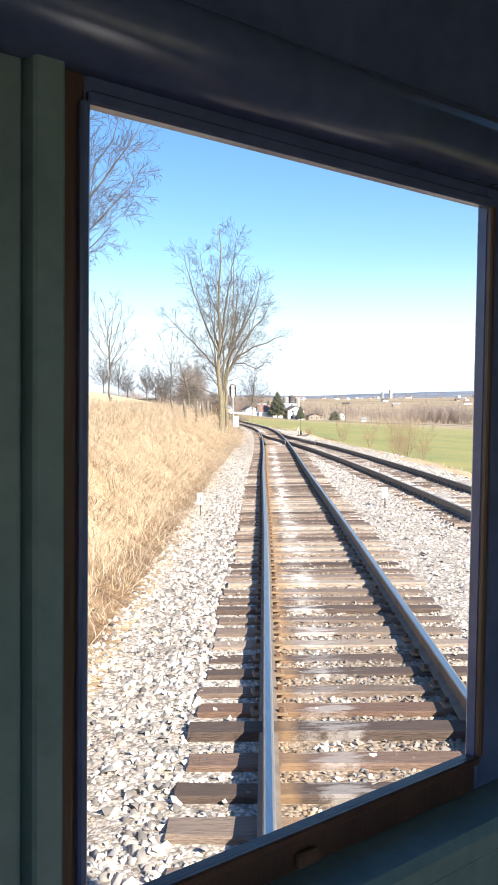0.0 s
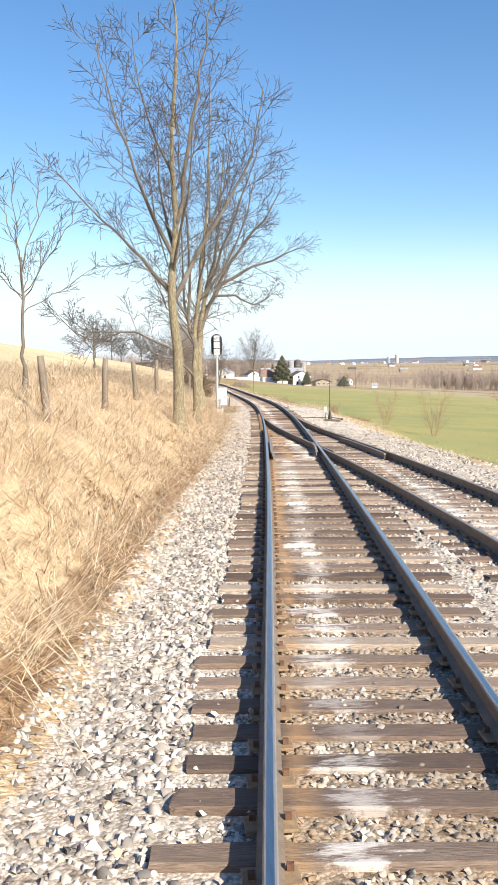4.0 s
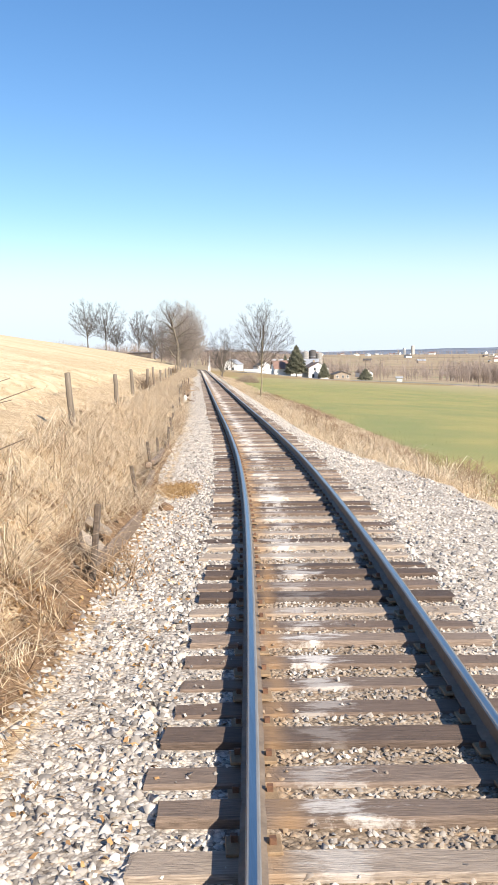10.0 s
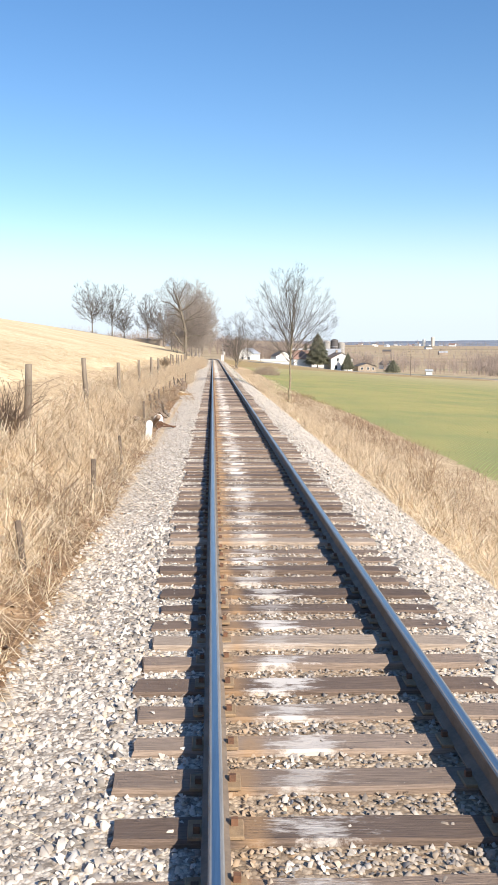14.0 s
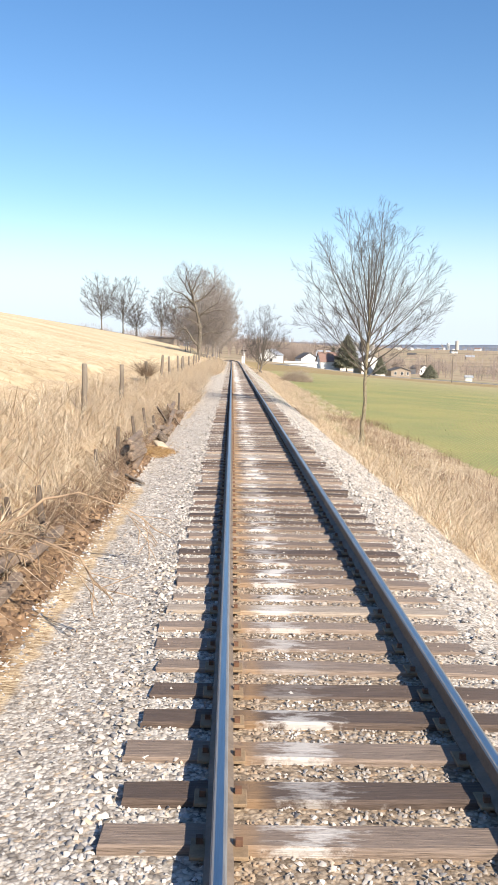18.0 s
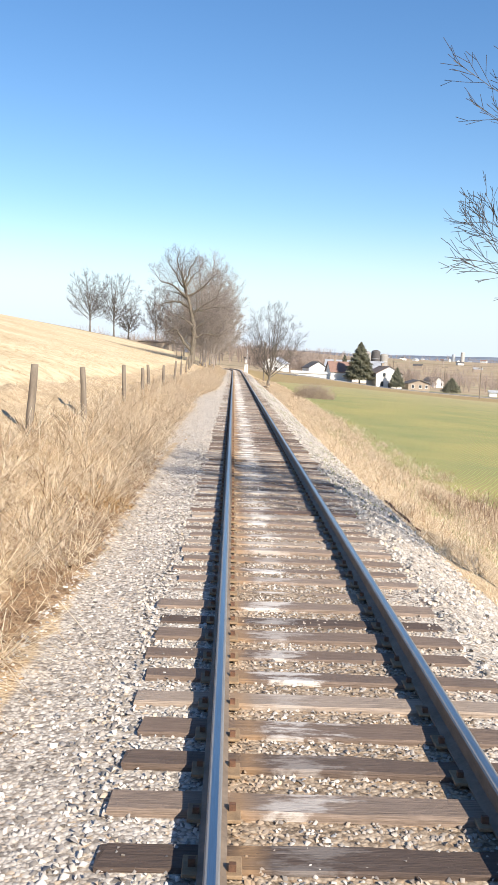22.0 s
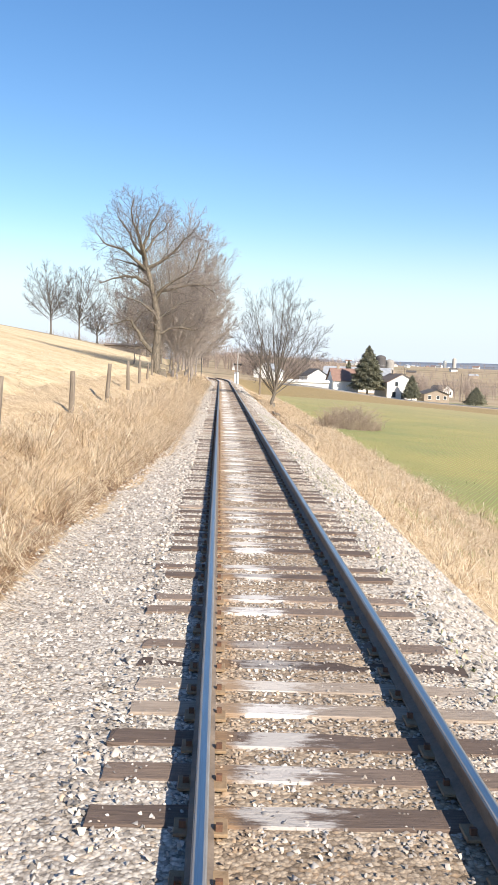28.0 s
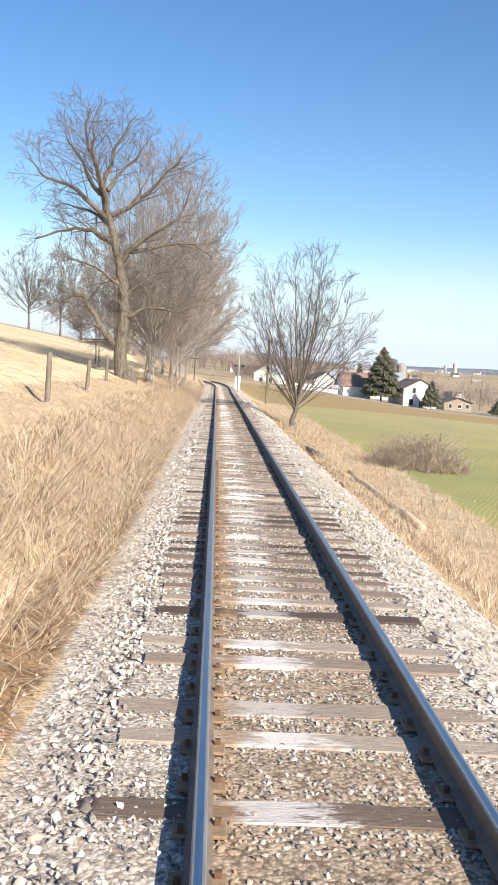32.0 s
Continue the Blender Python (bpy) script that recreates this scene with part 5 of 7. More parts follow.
# ---- line-side things ----
def signal():
    ob = thing("railway_signal", "silver railway signal post with black oval backboard seen from behind", "signal", pose(-3.88, 61.8, 0.0))
    part("concrete_base", boxed((0.55, 0.55, 0.5), (0, 0, 0.22), bevel=0.03), CONCRETE, ob, "pale concrete footing")
    part("post", rodded((0, 0, 0.4), (0, 0, 3.15), 0.058, 0.052, 16), SILVER, ob, smooth=False)
    part("collar", rodded((0, 0, 3.06), (0, 0, 3.24), 0.085, 0.075, 14), SILVER, ob)
    n = 20
    outline = [(0.27 * math.cos(a), 3.93 + 0.29 * math.sin(a)) for a in np.linspace(0, math.pi, n)] + [(0.27 * math.cos(a), 3.42 + 0.29 * math.sin(a)) for a in np.linspace(math.pi, 2 * math.pi, n)]
    part("backboard", prism(outline, 0.02), BLACK, ob, "black oval backboard with a rusty edge").matrix_basis = pose(0, 0.12, 0)
    rim = bmesh.new()
    for i in range(len(outline)):
        (x0, z0), (x1, z1) = outline[i], outline[(i + 1) % len(outline)]
        rod(rim, (x0, 0.10, z0), (x1, 0.10, z1), 0.012, sides=5)
    part("rim", rim, RUST, ob)
    for k in range(3):
        z = 3.33 + k * 0.335
        lamp_box = part("lamp_housing", boxed((0.30, 0.2, 0.29), (0, 0.0, z), bevel=0.015), WHITE, ob, "white square lamp housing")
        part("hinge", rodded((0.15, -0.10, z - 0.08), (0.15, -0.10, z + 0.08), 0.012, sides=6), BLACK, lamp_box)
        part("latch", boxed((0.025, 0.02, 0.05), (-0.10, -0.107, z)), BLACK, lamp_box)
        part("bracket", rodded((-0.09, -0.11, z - 0.07), (0.06, -0.11, z + 0.08), 0.009, sides=5), BLACK, lamp_box)
    part("ladder_step", rodded((-0.12, 0, 0.9), (0.12, 0, 0.9), 0.011, sides=6), RUST, ob)
    part("mount", rodded((0, 0, 3.1), (0, 0.05, 4.1), 0.04, sides=8), SILVER, ob)


def relay_cabinet():
    ob = thing("relay_cabinet", "white metal relay cabinet on a short post by the signal", "cabinet", pose(-3.62, 62.45, -0.1, 0, 0, -6))
    part("body", boxed((0.46, 0.34, 0.86), (0, 0, 1.16), bevel=0.012), WHITE, ob)
    part("lid", boxed((0.52, 0.40, 0.035), (0, 0, 1.605), bevel=0.008), WHITE, ob)
    door = part("door", boxed((0.42, 0.015, 0.78), (0, -0.179, 1.16), bevel=0.004), WHITE, ob)
    part("handle", rodded((0.15, -0.2, 1.1), (0.15, -0.2, 1.22), 0.012, sides=6), BLACK, door)
    meter = part("meter_box", boxed((0.2, 0.12, 0.25), (-0.10, -0.25, 0.98), bevel=0.01), SILVER, ob, "small grey box on the door")
    part("conduit", rodded((-0.10, -0.25, 0.86), (-0.10, -0.25, 0.1), 0.022, sides=8), SILVER, meter)
    part("post", rodded((0, 0, 0.0), (0, 0, 0.76), 0.05, sides=10), SILVER, ob)
    part("footing", boxed((0.5, 0.4, 0.2), (0, 0, 0.1), bevel=0.03), CONCRETE, ob)


def marker_post(label, x, y, plate_z, plate=(0.13, 0.26), base=None):
    z0 = float(ground_z(x, y)) if base is None else base
    ob = thing("marker_post", label, "post", pose(x, y, z0), "white marker posts along the line")
    part("stake", boxed((0.022, 0.014, plate_z + plate[1]), (0, 0, (plate_z + plate[1]) / 2 - 0.05)), BLACK, ob)
    sign = part("plate", boxed((plate[0], 0.008, plate[1]), (0, -0.012, plate_z + plate[1] / 2), bevel=0.003), WHITE, ob, "small white plate")
    part("mark", boxed((0.02, 0.003, plate[1] * 0.45), (0, -0.0175, plate_z + plate[1] / 2)), BLACK, sign)


def switch_stand():
    z = float(ground_z(1.7, 61.0))
    ob = thing("switch_stand", "tall dark switch stand bolted beside the points", "switch stand", pose(1.7, 61.0, z))
    part("base_plate", boxed((0.5, 0.34, 0.05), (0, 0, 0.09), bevel=0.01), RUST, ob)
    part("stand", rodded((0, 0, 0.1), (0, 0, 0.5), 0.11, 0.045, 10), BLACK, ob)
    part("mast", rodded((0, 0, 0.4), (0, 0, 2.05), 0.022, 0.016, 8), BLACK, ob)
    part("lever", rodded((0.05, 0, 0.22), (0.55, -0.25, 0.12), 0.018, sides=6), BLACK, ob)
    part("weight", rodded((0.50, -0.23, 0.1), (0.62, -0.27, 0.14), 0.05, sides=8), RUST, ob)
    throw = thing("throw_rod", "steel throw rod between switch stand and points", "rod", pose(0, 61.0, 0))
    part("rod", rodded((1.5, 0, 0.02), (-1.6, 0, -0.015), 0.02, sides=6), RUST, throw)
    timber = new("head_block", as_mesh("head_block", boxed((0.8, 0.24, 0.17), (0, 0, 0), bevel=0.008), WOOD_DARK))
    timber.matrix_basis = pose(1.75, 60.7, -0.17)
    tagged(timber, "short dark head block timber under the switch stand", "timber")


def clips():
    """Curled spring clips on shoulder blocks along the closure rails of the switch."""
    bm = boxed((0.11, 0.06, 0.05), (0, 0, 0.03), bevel=0.012)
    curl = [(0.052 * math.cos(a), 0.01 * a, 0.085 + 0.045 * math.sin(a)) for a in np.linspace(-1.9, 3.0, 10)]
    for a, b in zip(curl, curl[1:]):
        rod(bm, a, b, 0.014, sides=6)
    me = as_mesh("rail_clip", bm, PLATE)
    for k in range(26):
        y = 50.5 + k * 0.495
        ob = new("rail_clip", me)
        ob.parent = main_track
        ob.matrix_basis = pose(float(track_x(y)) - GAUGE - 0.13, y, 0.005, 0, 0, 4)
        ob = new("rail_clip", me)
        ob.parent = siding
        ob.matrix_basis = pose(float(siding_x(y)) + GAUGE + 0.13, y, 0.005)


def plates():
    """Tie plates and spikes under the rail feet, joined."""
    pieces, spikes = [], []
    plate = as_mesh("plate", boxed((0.28, 0.17, 0.02), bevel=0.004), PLATE)
    spike = as_mesh("spike", boxed((0.035, 0.03, 0.04)), RUST)
    rng = random.Random(2)
    for centre, y0, y1 in ((track_x, -6, 236), (siding_x, 8, 62)):
        y = y0
        while y < y1:
            for side in (-1, 1):
                m = pose(float(centre(y)) + side * GAUGE, y, 0.003, 0, 0, 0)
                pieces.append((plate, m))
                for s in (-1, 1):
                    spikes.append((spike, pose(float(centre(y)) + side * GAUGE + s * 0.095, y + rng.uniform(-0.05, 0.05), 0.028, rng.uniform(-8, 8), 0, 0)))
            y += 0.495
    tagged(part("tie_plates", joined("tie_plates", pieces, PLATE), None, main_track), kind="stuff")
    tagged(part("spikes", joined("spikes", spikes, RUST), None, main_track), kind="stuff")


def fence():
    rng = random.Random(3)
    kinds = []
    for k in range(4):
        w = Wood()
        lean = rng.uniform(-0.05, 0.05)
        w.tube([Vector((0, 0, -0.35)), Vector((lean * 0.4, 0, 0.4)), Vector((lean * 0.8, 0.01, 0.8)), Vector((lean, 0.0, 1.12 + 0.06 * k)), Vector((lean, 0, 1.125 + 0.06 * k))], [0.075, 0.072, 0.068, 0.064, 0.01], 9)
        kinds.append(w.mesh("fence_post", POST_WOOD))
    spots = [(-7.95, 32.9), (-7.35, 37.5), (-6.85, 42.0), (-6.45, 47.0), (-5.9, 55.0), (-5.3, 63.2), (-4.75, 71.5), (-4.5, 79.4), (-4.3, 88.0), (-4.4, 96.6), (-4.3, 105.0), (-4.3, 113.2), (-4.25, 121.4), (-4.2, 130.3), (-4.2, 138.3), (-4.25, 145.9), (-4.2, 154.2), (-4.25, 162.0), (-4.2, 167.5), (-4.2, 175.3), (-4.3, 182.1), (-4.4, 186.0), (-4.4, 194.0), (-4.4, 202.8), (-4.45, 210.8), (-4.5, 218.4), (-4.7, 227.3), (-5.0, 236.0), (-5.3, 245.0), (-5.6, 253.0)]
    for k, (x, y) in enumerate(spots):
        ob = new("fence_post", kinds[k % 4])
        ob.matrix_basis = pose(x, y, float(ground_z(x, y)), rng.uniform(-4, 4), rng.uniform(-4, 4), rng.uniform(0, 360))
        tagged(ob, "weathered round wooden fence post on the grassy bank", "fence post", "fence posts along the pasture")


def rod_mesh(a, b, lift):
    w = Wood()
    pts = []
    for i in range(6):
        q = i / 5
        x, y = a[0] + (b[0] - a[0]) * q, a[1] + (b[1] - a[1]) * q
        pts.append(Vector((x, y, float(ground_z(x, y)) + 0.03 + lift * math.sin(q * 3.0))))
    w.tube(pts, [0.026] * 6, 8)
    return w.mesh("bent_bar", RUST)


def retaining_wall():
    """Rotting ties laid on edge behind old stakes at the foot of the bank."""
    rng = random.Random(8)
    ob = thing("retaining_wall", "collapsing retaining wall of rotten ties and old stakes", "retaining wall")
    stake = as_mesh("stake", boxed((0.065, 0.06, 1.5), (0, 0, 0), bevel=0.012), WOOD_DARK)
    beam = as_mesh("beam", boxed((0.11, 1.8, 0.115), (0, 0, 0), bevel=0.018), WOOD_ROTTEN)
    for y, u, top in ((69.45, 2.5, 0.72), (75.2, 2.62, 0.5), (78.2, 2.62, 0.66), (81.9, 2.7, 0.42), (84.5, 2.6, 0.5), (87.6, 2.52, 0.58), (92.5, 2.72, 0.45), (97.0, 2.7, 0.5), (101.5, 2.6, 0.6), (106.5, 2.65, 0.5), (115.1, 2.85, 0.74), (118.2, 2.8, 0.8), (120.5, 2.8, 0.74), (123.0, 2.86, 0.76), (127.4, 2.86, 0.69), (127.7, 3.28, 0.5), (132.8, 3.1, 0.5), (135.3, 3.04, 0.7), (136.3, 2.76, 0.85), (140.8, 2.95, 0.74), (149.4, 2.62, 0.74), (141.5, 2.75, 0.5)):
        s = new("stake", stake)
        s.parent = ob
        s.matrix_basis = pose(float(track_x(y)) - u, y, top - 0.64, rng.uniform(-7, 7), rng.uniform(-9, 5), rng.uniform(-20, 20))
    for y, u, z, tilt in ((77.0, 2.62, 0.02, 2), (78.0, 2.72, 0.2, -6), (79.4, 2.68, 0.15, -3), (81.2, 2.70, 0.05, 4), (84.0, 2.66, 0.06, -2),
                          (115.5, 2.78, 0.0, 3), (118.0, 2.82, 0.14, -4), (117.6, 2.72, -0.02, 2), (120.4, 2.86, 0.05, 3), (122.6, 2.88, 0.2, -2), (122.4, 2.8, 0.0, 5), (124.8, 2.86, 0.02, 2), (125.2, 2.98, 0.22, -3), (127.3, 2.9, 0.05, -2),
                          (133.2, 2.86, 0.02, -4), (136.0, 2.74, -0.06, 1), (136.1, 2.75, 0.06, -1), (135.9, 2.76, 0.18, 1), (136.0, 2.78, 0.30, 0), (136.1, 2.82, 0.42, 1), (140.6, 2.82, 0.02, 3), (142.4, 2.74, 0.1, -5), (143.0, 2.62, -0.02, 2), (145.2, 2.7, 0.05, 6), (146.6, 2.72, 0.2, 3), (147.4, 2.70, 0.02, -5), (149.2, 2.66, 0.08, -3), (148.4, 2.84, 0.34, 4)):
        b = new("beam", beam)
        b.parent = ob
        b.matrix_basis = pose(float(track_x(y)) - u + 0.06, y, z + 0.09, tilt, rng.uniform(-8, 8), rng.uniform(-4, 4))
    for y, x in ((121.0, -2.55), (122.2, -2.7), (133.6, -2.5)):
        slab = new("fallen_board", as_mesh("fallen_board", boxed((0.07, 0.8, 0.04), (0, 0, 0), bevel=0.01), POST_WOOD))
        slab.matrix_basis = pose(x, y, float(ground_z(x, y)) + 0.06, rng.uniform(2, 8), rng.uniform(-20, 20), rng.uniform(-40, 60))
        tagged(slab, "splintered grey board fallen onto the ballast", "board", "fallen boards")
    # split boards leaning out of the wall, a pale slab and a log end at its foot
    for a, b, w, mat in (((-2.98, 122.4, 0.55), (-2.40, 121.35, -0.06), 0.11, POST_WOOD), ((-3.05, 121.9, 0.32), (-2.44, 120.4, -0.05), 0.13, WOOD_ROTTEN), ((-2.95, 119.9, 0.42), (-2.5, 119.1, -0.08), 0.1, WOOD_DARK), ((-2.62, 121.2, 0.42), (-2.56, 121.3, -0.1), 0.09, WOOD_DARK), ((-2.9, 141.9, 0.3), (-2.5, 142.9, -0.05), 0.09, WOOD_ROTTEN), ((-2.95, 144.4, 0.6), (-2.55, 145.0, -0.1), 0.07, WOOD_DARK), ((-2.9, 147.9, 0.5), (-2.45, 146.9, -0.08), 0.08, WOOD_ROTTEN)):
        a, b = Vector(a), Vector(b)
        n = (b - a).length
        slab = new("split_board", as_mesh("split_board", prism([(-w / 2, -n / 2), (w * 0.1, -n / 2 - 0.09), (w / 2, -n / 2 + 0.03), (w * 0.42, n / 2), (0, n / 2 + 0.07), (-w * 0.38, n / 2 - 0.05)], 0.045), mat))
        slab.matrix_basis = Matrix.Translation((a + b) / 2) @ (b - a).to_track_quat("Z", "Y").to_matrix().to_4x4()
        tagged(slab, "split rotten board leaning out of the old retaining wall", "board", "split boards")
    plank = new("kerb_plank", as_mesh("kerb_plank", boxed((0.05, 3.3, 0.24), bevel=0.012), WOOD_ROTTEN))
    plank.matrix_basis = pose(-2.82, 71.2, 0.06, 1, 6, -6)
    tagged(plank, "brown plank set on edge behind an old stake", "plank")
    for x, y, z, rx, ry, rz in ((-3.06, 70.3, 0.2, 12, 38, 10), (-3.1, 71.3, 0.26, -14, 30, -16)):
        lump = new("broken_slab", as_mesh("broken_slab", prism([(-0.19, -0.15), (0.13, -0.18), (0.22, 0.02), (0.12, 0.16), (-0.15, 0.12)], 0.07), BRICK_TAN))
        lump.matrix_basis = pose(x, y, z, rx, ry, rz) @ Matrix.Rotation(radians(90), 4, "X")
        tagged(lump, "broken tan slab tipped against the bank", "slab", "broken slabs")
    rock = new("dark_rock", as_mesh("dark_rock", prism([(-0.11, -0.05), (0.1, -0.06), (0.12, 0.02), (0.03, 0.08), (-0.07, 0.06)], 0.16), CLOD))
    rock.matrix_basis = pose(-2.33, 74.6, float(ground_z(-2.33, 74.6)) + 0.05, 8, -6, 25)
    tagged(rock, "dark brown rock lying at the edge of the ballast", "rock")
    pale = new("stone_slab", as_mesh("stone_slab", boxed((0.3, 0.5, 0.07), bevel=0.02), SANDSTONE))
    pale.matrix_basis = pose(-2.52, 139.95, float(ground_z(-2.52, 139.95)) + 0.05, 10, 14, 20)
    tagged(pale, "flat pale stone slab at the foot of the wall", "stone slab")
    w = Wood()
    w.tube([Vector((-2.5, 140.75, 0.03)), Vector((-2.5, 140.76, 0.03)), Vector((-2.58, 141.1, 0.04)), Vector((-2.75, 141.7, 0.1))], [0.01, 0.12, 0.125, 0.11], 10)
    tagged(new("log", w.mesh("log", WOOD_DARK)), "dark sawn log end lying against the rotten ties", "log")
    # two rotten ties slumped behind the marker stone
    for x, y, z, rx, ry, rz in ((-2.55, 113.4, 0.20, -24, 18, 14), (-3.0, 115.0, 0.30, -8, 10, -6)):
        b = new("beam", beam)
        b.parent, b.matrix_basis = ob, pose(x, y, z, rx, ry, rz)
    pail = thing("rusty_pail", "dented white pail, rusted through on its lower side", "pail", pose(-2.42, 116.0, float(ground_z(-2.42, 116.1)) + 0.13, -58, 0, 14))
    shell = bmesh.new()
    rod(shell, (0, 0, 0), (0, 0, 0.36), 0.12, 0.15, 18)
    part("shell", shell, plain("chipped_white_enamel", (0.30, 0.12, 0.06), (0.78, 0.75, 0.70), 5.0, 0.5, spread=(0.38, 0.48)), pail)
    for z, q in ((0.01, 0.124), (0.355, 0.155)):
        part("rim", rodded((0, 0, z - 0.012), (0, 0, z + 0.012), q, sides=18), RUST, pail)
    for a, b, q in (((-2.85, 116.7), (-1.98, 116.2), 0.12), ((-2.5, 115.7), (-1.95, 116.5), 0.07)):
        bar = new("bent_bar", rod_mesh(a, b, q))
        tagged(bar, "bent rusty iron bar lying on the ballast", "bar", "bent iron bars")
    stone = new("marker_stone", as_mesh("marker_stone", prism([(-0.09, -0.15), (0.09, -0.15), (0.088, 0.46)] + [(0.086 * math.cos(q), 0.48 + 0.07 * math.sin(q)) for q in np.linspace(0.3, 2.84, 7)] + [(-0.088, 0.46)], 0.14), OFFWHITE))
    stone.matrix_basis = pose(-2.5, 112.0, float(ground_z(-2.5, 112.0)), 0, 4, 8)
    tagged(stone, "short whitewashed marker stone at the ballast edge", "marker stone")


def tangle(name, label, at, size, stems, mat, seed, category="shrub", low=0.02, wild=0.5, thick=1.0):
    """A heap of bent stems."""
    rng = random.Random(seed)
    w = Wood()
    for k in range(stems):
        a, r = rng.random() * 6.283, rng.random() ** 0.5
        p = Vector((math.cos(a) * r * size[0], math.sin(a) * r * size[1], -0.05))
        d = Vector((rng.gauss(0, wild) - p.x * 0.2, rng.gauss(0, wild), 1 if wild < 1 else rng.gauss(0.3, 1))).normalized()
        top = size[2] * math.sqrt(max(0.1, 1 - r * r)) * rng.uniform(0.6, 1.05)
        pts, q = [p.copy()], p.copy()
        for i in range(5):
            d = (d + Vector((rng.gauss(0, 0.4), rng.gauss(0, 0.4), -0.28 if q.z > top * 0.7 else 0.05))).normalized()
            q = q + d * (top / 3.3)
            q.z = min(max(q.z, low), top)
            pts.append(q.copy())
        w.tube(pts, [thick * v for v in (0.011, 0.010, 0.008, 0.007, 0.006, 0.004)], 3)
    ob = new(name, w.mesh(name, mat))
    ob.matrix_basis = pose(*at)
    return tagged(ob, label, category)


def shrub(label, at, height, seed):
    rng = random.Random(seed)
    wood = [Wood(), Wood(), Wood()]
    for i in range(9):
        a = i * 0.7 + rng.random()
        tip = Vector((math.cos(a) * height * 0.34, math.sin(a) * height * 0.34, height * rng.uniform(0.75, 1.0)))
        root = Vector((math.cos(a) * 0.08, math.sin(a) * 0.08, -0.1))
        limb(wood, rng, [root, root + Vector((tip.x * 0.35, tip.y * 0.35, height * 0.4)), tip], 0.014, 0.005, (8, 4), height * 0.32, (22, 45), 0.004, 0.06, 0, 0.15, 0.03)
    ob = thing("leafless_shrub", label, "shrub", pose(*at))
    tagged(part("stem_clump", wood[0].mesh("stem_clump", BRAMBLE), None, ob), kind="stuff")
    tagged(part("branch_frame", wood[1].mesh("branch_frame", BRAMBLE), None, ob), kind="stuff")
    tagged(part("crown", wood[2].mesh("crown", BRAMBLE), None, ob), kind="stuff")


